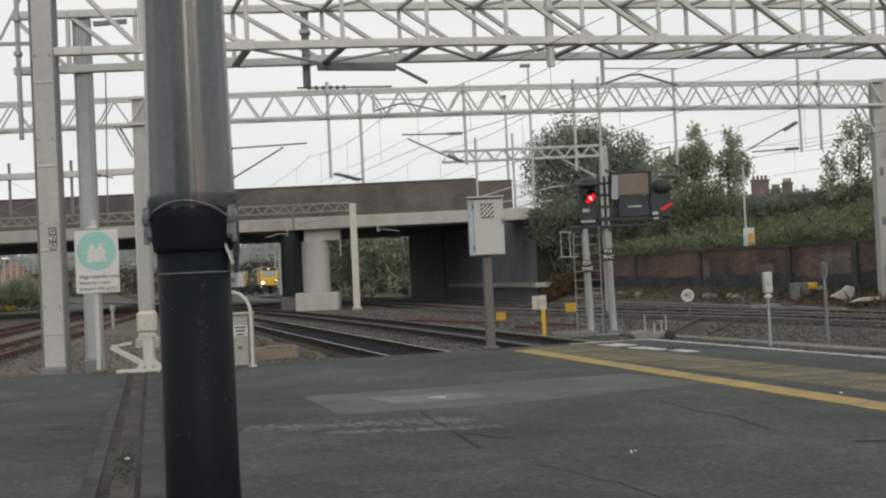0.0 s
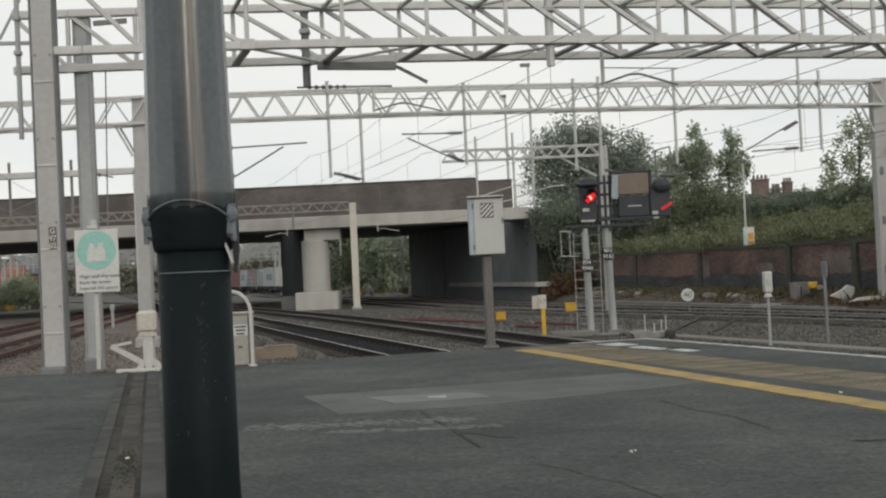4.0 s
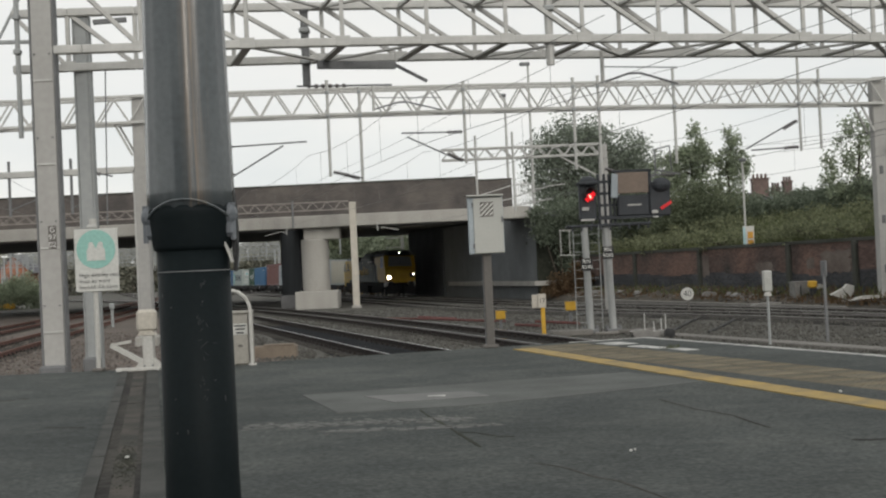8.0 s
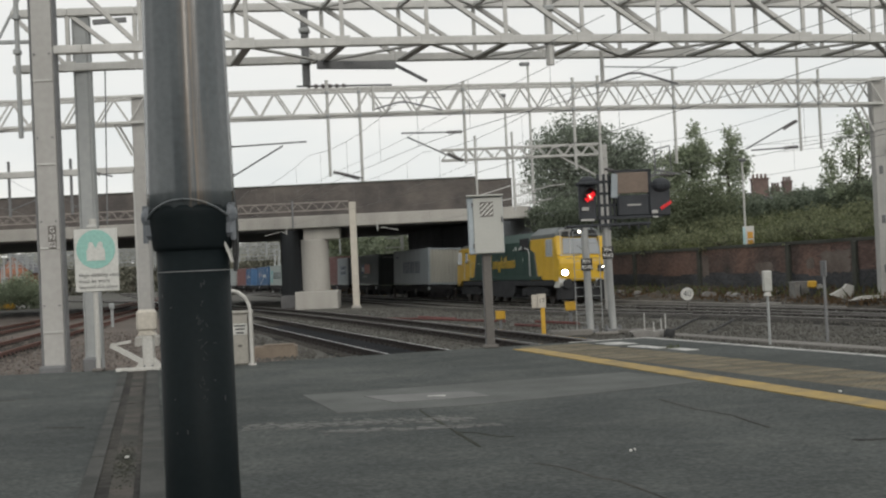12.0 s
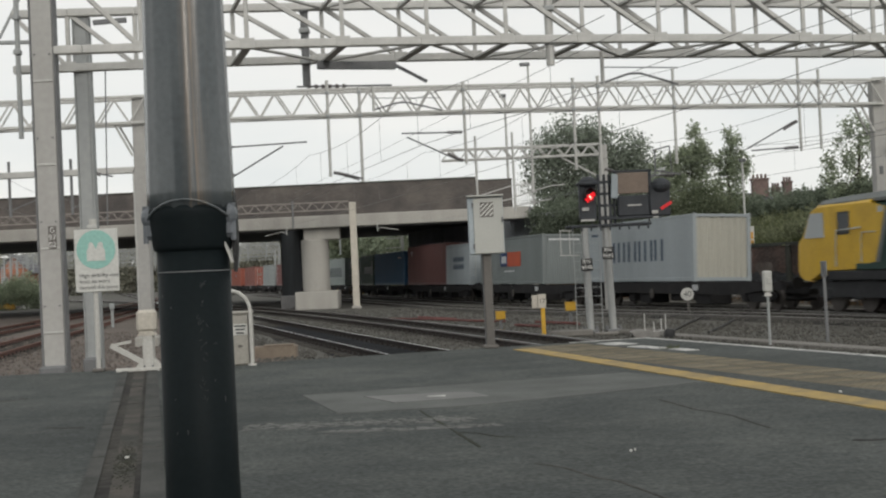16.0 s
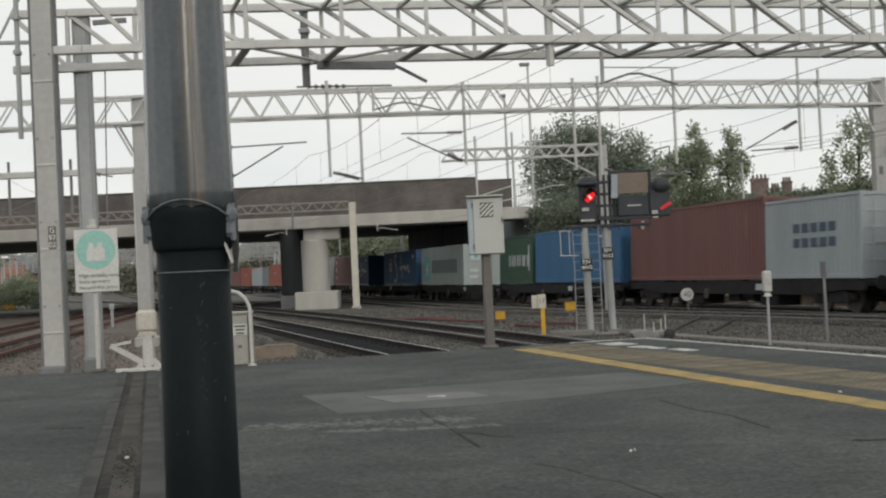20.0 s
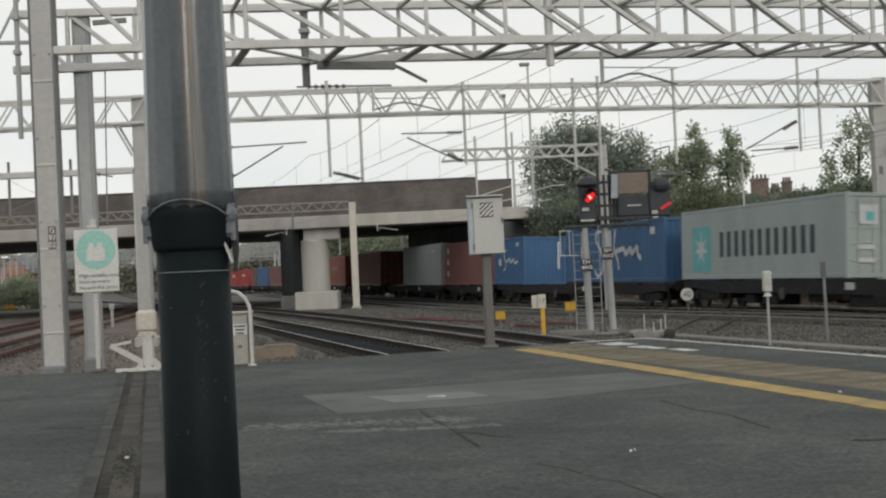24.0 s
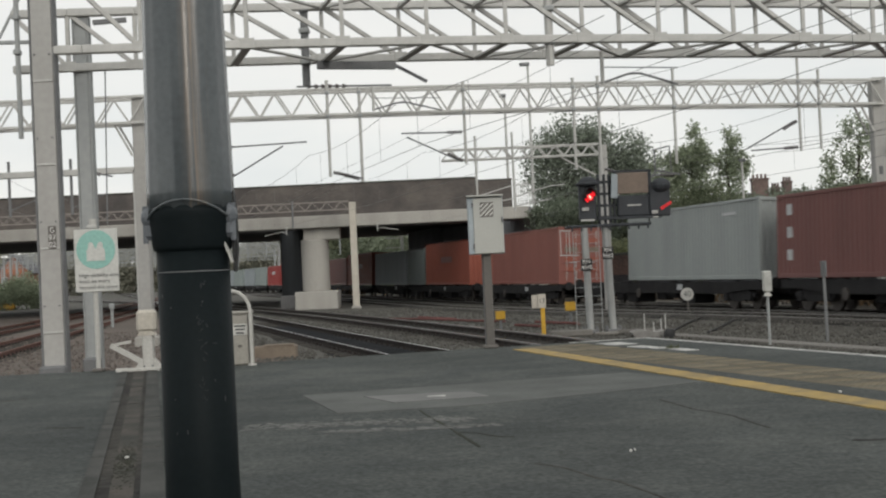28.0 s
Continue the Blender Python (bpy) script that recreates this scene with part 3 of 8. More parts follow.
WEB = [(-0.07, -0.16), (0.07, -0.16), (0.07, -0.145), (0.012, -0.13), (0.012, -0.045), (-0.012, -0.045), (-0.012, -0.13), (-0.07, -0.145)]
HEAD = [(-0.035, -0.045), (0.035, -0.045), (0.035, -0.006), (0.027, 0.0), (-0.027, 0.0), (-0.035, -0.006)]
SLEEPER = Geo().prism([(-1.25, -0.3), (1.25, -0.3), (1.25, -0.185), (1.2, -0.165), (-1.2, -0.165), (-1.25, -0.185)], -0.13, 0.13, "y").mesh("sleeper", M_SLEEPER)
CHAIR = Geo().box((0, 0, -0.15), (0.3, 0.16, 0.04), 0.01).box((0.1, 0, -0.12), (0.05, 0.12, 0.06), 0.01).box((-0.1, 0, -0.12), (0.05, 0.12, 0.06), 0.01).mesh("rail_chair", M_RAIL)


def level(y):
    return 0.0


def track(label, fx, y0, y1, s0, s1, web=M_RAIL, head=M_RAILTOP, fz=level):
    t = thing("railway_track", label, "track", kind="structure")
    ys = [y0 + (y1 - y0) * (i / 60) ** 1.4 for i in range(61)]
    for side in (-0.7525, 0.7525):
        line = [(fx(y) + side * 1.03, y, fz(y)) for y in ys]
        r = part("rail", sweep(line, WEB), web, t)
        part("rail_head", sweep(line, HEAD), M_RAIL if head is M_RAILTOP else head, r)
        if head is not M_RUSTRAIL:
            part("running_band", sweep(line, [(-0.02, -0.002), (0.02, -0.002), (0.016, 0.004), (-0.016, 0.004)]), M_RAILPOLISH if fx is x_b else M_RAILTOP if fx is x_a else M_RAILGREY, r, "polished running band")
    y = s0
    while y < s1:
        slope = math.degrees(math.atan(fx(y) - fx(y + 1)))
        m = pose(fx(y), y, fz(y), 0, 0, slope)
        part("sleeper", SLEEPER, M_SLEEPER, t, at=m)
        for side in (-0.7525, 0.7525):
            part("rail_chair", CHAIR, M_RAIL, t, at=m @ Matrix.Translation((side, 0, 0)))
        y += 0.7
    return t


track("running line with bright rails carrying the freight train", x_train, -150, 640, 34, 76, M_RAIL, M_RAILDULL, z_train)
track("running line with dull rails in grey ballast", x_c, 10, 400, 36, 70, M_RAIL, M_RAILDULL, z_train)
track("running line with bright rails beside the signals", x_b, 8, 300, 31, 70, M_RAIL, M_RAILDULL)
track("oil-blackened running line past the platform end", x_a, 16, 300, 31, 62)
track("siding with rust-red rails beyond the masts", x_l, 5, 300, 38, 66, M_RUSTRAIL, M_RUSTRAIL)
track("second siding with rust-red rails", x_m, 5, 300, 52, 80, M_RUSTRAIL, M_RUSTRAIL)

solo("oily_ballast", sweep([(x_a(y), y, 0) for y in range(24, 58, 2)], [(-1.5, -0.24), (1.5, -0.24), (0.64, -0.15), (-0.64, -0.15)]), M_OILY,
     "black oil-soaked ballast between the rails", kind="structure")
solo("dark_ballast", sweep([(x_b(y), y, 0) for y in range(24, 80, 2)], [(-1.4, -0.24), (1.4, -0.24), (0.64, -0.165), (-0.64, -0.165)]), M_GRIME,
     "dark grimy ballast between the rails", kind="structure")


solo("dark_ballast", sweep([(x_c(y), y, z_train(y)) for y in range(20, 92, 2)], [(-1.55, -0.24), (-0.5, -0.24), (-0.55, -0.05), (-1.15, -0.055)]), M_GRIME,
     "dark ballast strip along the rail", kind="structure")
# ballast heaped up to the rail heads on the two far lines
for fx in (x_train, x_c):
    line = [(fx(y), y, z_train(y)) for y in range(18, 110, 3)]
    solo("ballast_heap", sweep(line, [(-0.69, -0.24), (0.69, -0.24), (0.62, -0.13), (0.0, -0.11), (-0.62, -0.13)]), M_BALLAST, "grey ballast filled between the rails", kind="structure")
    for s in (-1, 1):
        solo("ballast_heap", sweep(line, [(s * 0.83, -0.24), (s * 2.3, -0.24), (s * 1.5, -0.15), (s * 0.88, -0.14)][::s]), M_BALLAST, "grey ballast shoulder beside the rail", kind="structure")

g = Geo()
for j in range(30):
    y = 15.6 + j * 3.0
    left, right = -48.0, x_a(max(y, 31.5)) - 3.2 - 0.02 * j
    for i in range(9):
        x = left + (right - left) * i / 8
        g.v.append((x, y, -0.185 + 0.02 * noise.noise((x * 0.4, y * 0.4, 2.0))))
for j in range(29):
    g.f += [(j * 9 + i, j * 9 + i + 1, (j + 1) * 9 + i + 1, (j + 1) * 9 + i) for i in range(8)]
solo("brown_ballast", g, M_BROWN_BALLAST, "dusty brown ballast round the rusty sidings", kind="structure", smooth=True)


def stones(seed, n, brown):
    """Loose ballast stones on the strips that lie nearest to the platform."""
    rng = np.random.default_rng(seed)
    y = 27 + 50 * rng.random(n) ** 1.5
    x = -11 - 0.2 * (y - 30) + (29 + 0.25 * (y - 30)) * rng.random(n)
    if brown:
        y = 17 + 42 * rng.random(n) ** 1.3
        x = -3.6 - 0.27 * np.maximum(y - 31.5, 0) - (3 + 0.45 * y) * rng.random(n)
    r = 0.02 + 0.028 * rng.random(n)
    ca = -0.77 - 0.268 * (y - 31.5)
    cb = 2.3 - 0.25 * (y - 35) - 0.0007 * np.maximum(y - 35, 0) ** 2
    ct = 23.48 - 0.246 * y
    gap = np.interp(y, (10, 25, 35, 42, 51, 60, 75, 90, 120), (0.3, 1.25, 1.95, 2.5, 3.5, 4.3, 4.3, 4.0, 3.7)) * 1.03
    off = np.minimum(np.abs(x - ct), np.abs(x - ct + gap))
    fall = np.clip((y - 42) / 40, 0.0, 1.0)
    fall = -0.2 * fall * fall * (3 - 2 * fall) * (np.abs(x - ct + gap / 2) < 4.5)
    heap = np.where(off < 1.5, 0.1, np.clip(0.1 - (off - 1.5) * 0.14, 0.0, 0.1)) + np.maximum(fall, -0.1)
    keep = ((x > ca - 3.4) | brown) & (np.abs(x - ca) > 1.5) & (np.abs(x - cb) > 1.35)
    keep &= (np.abs(off - 0.75) > 0.1)
    x, y, r, heap = x[keep], y[keep], r[keep], heap[keep]
    n = len(x)
    unit = np.array([(1, 0, 0), (-1, 0, 0), (0, 1, 0), (0, -1, 0), (0, 0, 1), (0, 0, -1)], float)
    v = unit[None] * (r[:, None, None] * (0.6 + 0.7 * rng.random((n, 6, 1))))
    v += np.stack([x, y, heap - 0.18 + 0.02 * rng.random(n)], 1)[:, None]
    f = np.array([(0, 2, 4), (2, 1, 4), (1, 3, 4), (3, 0, 4), (2, 0, 5), (1, 2, 5), (3, 1, 5), (0, 3, 5)])
    faces = (f[None] + (np.arange(n) * 6)[:, None, None]).reshape(-1, 3)
    me = bpy.data.meshes.new("ballast_stones")
    me.from_pydata(v.reshape(-1, 3).tolist(), [], faces.tolist())
    me.materials.append(M_BROWN_STONE if brown else M_STONE)
    return solo("ballast_stones", me, M_STONE, "loose brown ballast stones round the rusty sidings" if brown else "loose grey ballast stones round the tracks", "ballast", kind="stuff")


stones(5, 36000, False)
stones(6, 15000, True)


# ---- platform ----
PZ = 0.915
ED = Vector((0.313, -1, 0)).normalized()      # along the platform edge, towards the camera
EN = Vector((-ED.y, ED.x, 0)) * -1            # away from the edge, into the platform
CORNER = Vector((2.67, 17.06, 0))


def on_edge(along, into, z=PZ):
    p = CORNER + ED * along + EN * into
    return (p.x, p.y, z)


platform = thing("platform", "dark asphalt station platform with worn surface and painted lines", "platform", kind="structure")
outline = [on_edge(0.1, 0.14)[:2], on_edge(52, 0.14)[:2], (-9.5, -33), (-9.5, 15.35), (-3.0, 15.32)]
part("surface", Geo().prism(outline, -0.3, PZ, "z"), M_ASPHALT, platform, "patched dark grey asphalt")


def strip(name, a0, a1, i0, i1, lift, material, label=""):
    p = [on_edge(a0, i0)[:2], on_edge(a0, i1)[:2], on_edge(a1, i1)[:2], on_edge(a1, i0)[:2]]
    return part(name, Geo().prism(p, PZ - 0.01, PZ + lift, "z"), material, platform, label)


part("yellow_line", Geo().prism([on_edge(0.75, 1.98)[:2], on_edge(0.75, 2.22)[:2], on_edge(14, 3.05)[:2], on_edge(14, 2.79)[:2]], PZ - 0.01, PZ + 0.008, "z"), M_YELLOW_LINE, platform, "worn yellow safety line")
strip("white_line", 0.12, 52, 0.16, 0.24, 0.006, M_WHITE_LINE, "white edge line")
end_dir = (Vector((-3.0, 15.32, 0)) - Vector(on_edge(0.1, 0.14))).normalized()
e0 = Vector(on_edge(0.15, 0.2))
e1 = e0 + end_dir * 1.05
side = Vector((end_dir.y, -end_dir.x, 0)) * 0.035
part("white_line", Geo().prism([tuple((e0 + side)[:2]), tuple((e1 + side)[:2]), tuple((e1 - side)[:2]), tuple((e0 - side)[:2])], PZ - 0.01, PZ + 0.006, "z"), M_WHITE_LINE, platform)

# worn screed patch with its cover, laid into the asphalt
part("screed_patch", Geo().prism([(-1.21, 10.94), (-0.79, 9.38), (0.09, 9.49), (1.3, 10.07), (2.03, 10.53), (1.57, 11.73), (-0.36, 11.17)], PZ - 0.01, PZ + 0.004, "z"), M_CONC_PATCH, platform, "paler worn concrete patch")
part("cover", Geo().prism([(-0.68, 10.54), (-0.41, 9.92), (0.3, 10.1), (0.17, 10.54)], PZ - 0.01, PZ + 0.009, "z"), M_COVER, platform, "pale rectangular access cover")
part("cover_handle", Geo().box((-0.1, 10.25, PZ + 0.011), (0.14, 0.05, 0.008), 0.003), M_WHITE_LINE, platform)
sr = random.Random(12)
g = Geo()
for k in range(320):
    if k < 220:
        f = sr.random()
        x, y = -1.35 + 1.5 * f, 8.8 - 0.12 * f + sr.gauss(0, 0.09)
    else:
        f = sr.random()
        x, y = -0.8 + 1.1 * f, 8.32 - 0.05 * f + sr.gauss(0, 0.05)
    w, h, n, a = sr.uniform(0.015, 0.09), sr.uniform(0.008, 0.035), 7, radians(sr.uniform(-12, 20))
    ring = [(w / 2 * math.cos(6.2832 * i / n) * sr.uniform(0.5, 1.2), h / 2 * math.sin(6.2832 * i / n) * sr.uniform(0.4, 1.3)) for i in range(n)]
    g.prism([(x + u * math.cos(a) - v * math.sin(a), y + u * math.sin(a) + v * math.cos(a)) for u, v in ring], PZ - 0.01, PZ + 0.003 + 0.0001 * (k % 12), "z")
tagged(part("scuff_marks", g, M_COVER, platform, "pale scuffed and flaking patches"), kind="stuff")
for pts in (((-0.212, 9.36), (-0.16, 9.02), (-0.085, 8.63), (-0.02, 8.3), (0.034, 7.98), (0.1, 7.6), (0.154, 7.29)), ((0.034, 7.98), (0.16, 7.9), (0.27, 7.7), (0.36, 7.66))):
    g = Geo()
    for a, b in zip(pts, pts[1:]):
        w = 0.007 + 0.006 * sr.random()
        n = Vector((b[1] - a[1], a[0] - b[0])).normalized() * w
        g.prism([(a[0] - n.x, a[1] - n.y), (b[0] - n.x * 0.7, b[1] - n.y * 0.7), (b[0] + n.x * 0.7, b[1] + n.y * 0.7), (a[0] + n.x, a[1] + n.y)], PZ - 0.01, PZ + 0.0025, "z")
    part("crack", g, M_DIRT_SHADE, platform, "dark crack in the asphalt")
# a tuft of grass grown through the paving
rw = random.Random(8)
g = Geo()
for k in range(60):
    x, y = on_edge(2.25 + rw.gauss(0, 0.05), 0.93 + rw.gauss(0, 0.05))[:2]
    h, dx, dy = rw.uniform(0.02, 0.06), rw.uniform(-0.03, 0.03), rw.uniform(-0.03, 0.03)
    g.add([(x - 0.003, y, PZ - 0.005), (x + 0.003, y, PZ - 0.005), (x + dx, y + dy, PZ + h), (x, y + 0.003, PZ - 0.005)], [(0, 1, 2), (1, 3, 2), (3, 0, 2)])
solo("weed_tuft", g, M_BLADES, "small green weed tuft growing through the paving", "weeds", kind="stuff")
# broken white paint marks near the corner
for a0, a1, i0, i1 in ((0.62, 1.15, 0.8, 1.1), (1.5, 1.9, 0.9, 1.1), (1.95, 2.2, 0.88, 1.06), (2.3, 2.75, 0.84, 1.0)):
    strip("paint_mark", a0, a1, i0, i1, 0.005, M_WHITE_LINE, "broken white paint mark")
for x, y, s in ((0.92, 6.85, 0.014), (0.945, 6.88, 0.009), (2.72, 9.26, 0.02)):
    part("litter_scrap", Geo().box((x, y, PZ + 0.006), (s, s * 1.6, 0.012), 0.003), M_SIGNWHITE, platform)
# tar seams
for wide, pts in ((0.011, ((1.47, 9.33), (1.59, 8.6), (1.66, 8.45), (1.74, 8.17), (1.76, 7.9), (1.8, 7.53))), (0.008, ((0.41, 6.59), (0.54, 6.4), (0.64, 6.09), (0.74, 5.93), (0.81, 5.67), (0.88, 5.4), (0.9, 5.0))), (0.03, ((2.08, 6.9), (2.14, 6.86), (2.26, 6.86), (2.5, 6.95))), (0.02, ((-2.84, 9.35), (-2.7, 9.28), (-2.55, 9.23))), (0.03, ((-4.1, 11.85), (-3.85, 11.76))), (0.025, ((-3.87, 11.98), (-3.77, 11.88)))):
    g = Geo()
    for a, b in zip(pts, pts[1:]):
        a, b = Vector((*a, PZ)), Vector((*b, PZ))
        d = (b - a).normalized()
        s = Vector((d.y, -d.x, 0)) * wide
        g.prism([tuple((a + s)[:2]), tuple((b + s * 0.7)[:2]), tuple((b - s)[:2]), tuple((a - s * 0.7)[:2])], PZ - 0.01, PZ + 0.002, "z")
    part("tar_seam", g, M_GRIME, platform)
# cable trough running to the platform end
tr0, tr1 = Vector((-3.5, 15.0, 0)), Vector((-1.3, 5.0, 0))
td = (tr1 - tr0).normalized()
tn = Vector((-td.y, td.x, 0))


def trough_strip(name, o0, o1, z0, z1, material, label="", a=0.0, b=None):
    b = (tr1 - tr0).length + 11.5 if b is None else b
    q = [tr0 + td * a + tn * o0, tr0 + td * a + tn * o1, tr0 + td * b + tn * o1, tr0 + td * b + tn * o0]
    part(name, Geo().prism([tuple(p[:2]) for p in q], z0, z1, "z"), material, platform, label)


trough_strip("trough_kerb", 0.1, 0.215, PZ - 0.01, PZ + 0.012, M_TROUGH, "raised concrete trough edge")
trough_strip("trough_kerb", -0.18, -0.105, PZ - 0.01, PZ + 0.012, M_TROUGH, "raised concrete trough edge")
trough_strip("trough_groove", 0.07, 0.1, PZ - 0.01, PZ + 0.003, M_GRIME)
trough_strip("trough_groove", -0.105, -0.042, PZ - 0.01, PZ + 0.003, M_GRIME)
trough_strip("trough_bed", -0.042, 0.07, PZ - 0.01, PZ + 0.005, M_BED, "gritty brown trough infill")

# weeds, damp dirt and scraps that have gathered in the trough
rt = random.Random(21)
g, wet = Geo(), Geo()
for k in range(420):
    f, o = rt.gauss(7.9, 0.42), rt.gauss(0.015, 0.03)
    p = tr0 + td * f + tn * max(-0.04, min(0.068, o))
    s = rt.uniform(0.002, 0.008)
    g.ball((p.x, p.y, PZ + 0.004), s, 5, 4, (1, 1.3, 0.8))
tagged(part("trough_weeds", g, M_DIRT_SHADE, platform, "dark dirt and moss gathered in the trough"), kind="stuff")
for k, (f, o) in enumerate(((7.8, 0.02),)):
    p = tr0 + td * f + tn * o
    part("litter_scrap", Geo().box((p.x, p.y, PZ + 0.022), (0.02, 0.03, 0.012), 0.003), M_SIGNWHITE, platform)
for f, ln, o0, o1 in ((4.2, 0.03, -0.042, 0.07), (2.4, 0.02, -0.042, 0.07)):
    trough_strip("damp_patch", o0, o1, PZ - 0.01, PZ + 0.007, M_OILY, a=f, b=f + ln)
for a in (1.9, 3.7, 5.5, 7.3):
    trough_strip("lid_joint", 0.1, 0.215, PZ - 0.01, PZ + 0.0135, M_GRIME, a=a, b=a + 0.018)
    trough_strip("lid_joint", -0.18, -0.105, PZ - 0.01, PZ + 0.0135, M_GRIME, a=a + 0.3, b=a + 0.318)

# unseen canopy and station wall, added behind the camera to shade the column
canopy = thing("platform_canopy", "unseen dark canopy added behind the camera", "canopy", kind="structure")
part("roof", Geo().box((-1.5, -23.5, 5.15), (14.0, 26.0, 0.12)), M_BLACK, canopy)
for k in range(8):
    part("rafter", Geo().box((-1.5, -11.0 - k * 3.2, 4.98), (13.8, 0.14, 0.22), 0.02), M_BLACK, canopy)
part("valance", Geo().box((-1.5, -10.5, 4.9), (14.0, 0.05, 0.6), 0.01), M_COLUMN, canopy)
solo("unseen_station_wall", Geo().box((-1.5, -15, 3.0), (12, 0.4, 4.2)), M_HOUSE, "unseen plain brick wall added under the canopy", kind="structure")

# ---- road bridge ----
bridge = thing("road_bridge", "brick-parapet concrete road bridge over the tracks", "bridge")
BX0, BX1, BY0, BY1 = -75.0, 4.6, 85.0, 109.0
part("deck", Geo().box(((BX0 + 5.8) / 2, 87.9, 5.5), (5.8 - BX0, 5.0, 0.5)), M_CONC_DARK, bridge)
# beyond a gap open to the sky, a second deck added to shade the train
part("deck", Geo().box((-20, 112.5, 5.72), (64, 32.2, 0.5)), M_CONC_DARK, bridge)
part("edge_beam", Geo().box((-20, 96.2, 5.76), (64, 0.4, 0.6), 0.03), M_DIRT_SHADE, bridge, "edge beam with shade put into its dark colour")
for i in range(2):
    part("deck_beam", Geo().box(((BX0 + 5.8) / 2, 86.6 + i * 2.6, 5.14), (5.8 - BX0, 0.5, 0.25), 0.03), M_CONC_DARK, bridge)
part("fascia_beam", Geo().box(((BX0 + 5.6) / 2, 85.1, 5.37), (5.6 - BX0, 0.5, 0.78), 0.04), M_CONC, bridge, "pale concrete edge beam")
part("fascia_beam", Geo().box((-20, 128.9, 5.8), (64, 0.5, 0.7), 0.04), M_CONC, bridge)
part("parapet", Geo().box(((BX0 + 2.3) / 2, 85.15, 6.73), (2.3 - BX0, 0.4, 1.93)), M_PARAPET, bridge, "dark brown brick parapet")
part("parapet_end_pier", Geo().box((3.45, 85.15, 6.62), (2.3, 0.55, 1.75), 0.03), M_PARAPET, bridge)
part("parapet", Geo().box((-20, 128.9, 6.6), (64, 0.4, 0.9)), M_PARAPET, bridge)
part("coping", Geo().box(((BX0 + 2.3) / 2, 85.15, 7.75), (2.3 - BX0, 0.52, 0.1), 0.03), M_WALLCOPING, bridge)
part("coping", Geo().box((3.45, 85.15, 7.54), (2.4, 0.62, 0.08), 0.03), M_WALLCOPING, bridge)
# the pier: a rounded lit end, its cap and footing, and the long wall in the shade behind it
PIER_Y = 86.2
pier = part("pier", Geo().lathe([(0.92, 0.9), (0.9, 1.0), (0.9, 4.15), (0.92, 4.25)], (-8.28, PIER_Y), 32), M_CONC, bridge, "round pale concrete column", smooth=True)
part("pier_cap", Geo().box((-7.75, PIER_Y, 4.62), (2.35, 1.5, 0.8), 0.05), M_CONC, bridge)
part("pier_footing", Geo().box((-8.2, PIER_Y - 0.1, 0.33), (2.8, 2.2, 1.2), 0.06), M_CONC, bridge)
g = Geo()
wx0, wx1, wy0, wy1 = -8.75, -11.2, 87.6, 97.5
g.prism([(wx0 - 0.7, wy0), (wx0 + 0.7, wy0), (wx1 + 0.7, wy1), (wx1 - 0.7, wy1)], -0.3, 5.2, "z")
# the shade on this wall is put into its colour
part("pier_wall", g, M_PIER_SHADE, bridge, "pier wall coloured dark for the shade under the deck")
for i in range(1):
    part("pier_footing", Geo().box((-9.9 - i * 1.7, 91 + i * 7.0, 0.2), (2.4, 2.2, 0.9), 0.05), M_CONC_DARK, bridge)
g = Geo().prism([(-47, 86), (-45.6, 86), (-51, 108), (-52.4, 108)], -0.3, 5.2, "z")
part("pier_wall", g, M_MASONRY, bridge)
# abutment beside the train's line, and the retaining wall that carries it on beyond
def x_abut(y):
    return 26.9 - 0.246 * y


part("abutment", Geo().prism([(x_abut(85), 85.4), (10.5, 85.4), (8, 109), (x_abut(109), 109)], -0.3, 5.3, "z"), M_MASONRY, bridge, "dark grey abutment")
# dark colour here stands for shade and ivy over the wing wall
part("wing_wall", Geo().prism([(x_abut(85), 84.6), (10.8, 84.0), (10.8, 84.6), (x_abut(85), 85.3)], -0.3, 5.0, "z"), M_DIRT_SHADE, bridge, "wing wall coloured dark for shade")
part("wall_ledge", Geo().prism([(x_abut(85) - 0.25, 84.3), (x_abut(85) + 3.4, 84.0), (x_abut(85) + 3.4, 84.5), (x_abut(85), 84.8), (x_abut(107), 107), (x_abut(107) - 0.25, 107)], 0.62, 0.92, "z"), M_CONC, bridge, "pale concrete ledge")
solo("retaining_wall", Geo().prism([(x_abut(109.4), 109.4), (2.5, 109.4), (0.5, 122), (x_abut(122), 122)], -0.3, 5.6, "z"), M_MASONRY, "dark retaining wall beyond the bridge", kind="structure")

# ---- brick wall along the line, with its bank ----
def x_wall(y):
    return 29.0 - 0.246 * y


WY0, WY1, WTOP = 30.0, 84.0, 2.28
brick_wall = thing("boundary_wall", "weathered red-brown brick wall with dark coping", "wall", kind="structure")
part("core", Geo().prism([(x_wall(WY0) + 0.012, WY0), (x_wall(WY1) + 0.012, WY1), (x_wall(WY1) + 0.42, WY1), (x_wall(WY0) + 0.42, WY0)], -0.3, WTOP, "z"), M_MORTAR, brick_wall)
part("coping", Geo().prism([(x_wall(WY0) - 0.07, WY0), (x_wall(WY1) - 0.07, WY1), (x_wall(WY1) + 0.5, WY1), (x_wall(WY0) + 0.5, WY0)], WTOP, WTOP + 0.15, "z"), M_WALLCOPING, brick_wall, "dark mossy coping")
WD = Vector((x_wall(1) - x_wall(0), 1, 0)).normalized()
WN = Vector((-WD.y, WD.x, 0))
W0 = Vector((x_wall(WY0), WY0, 0))
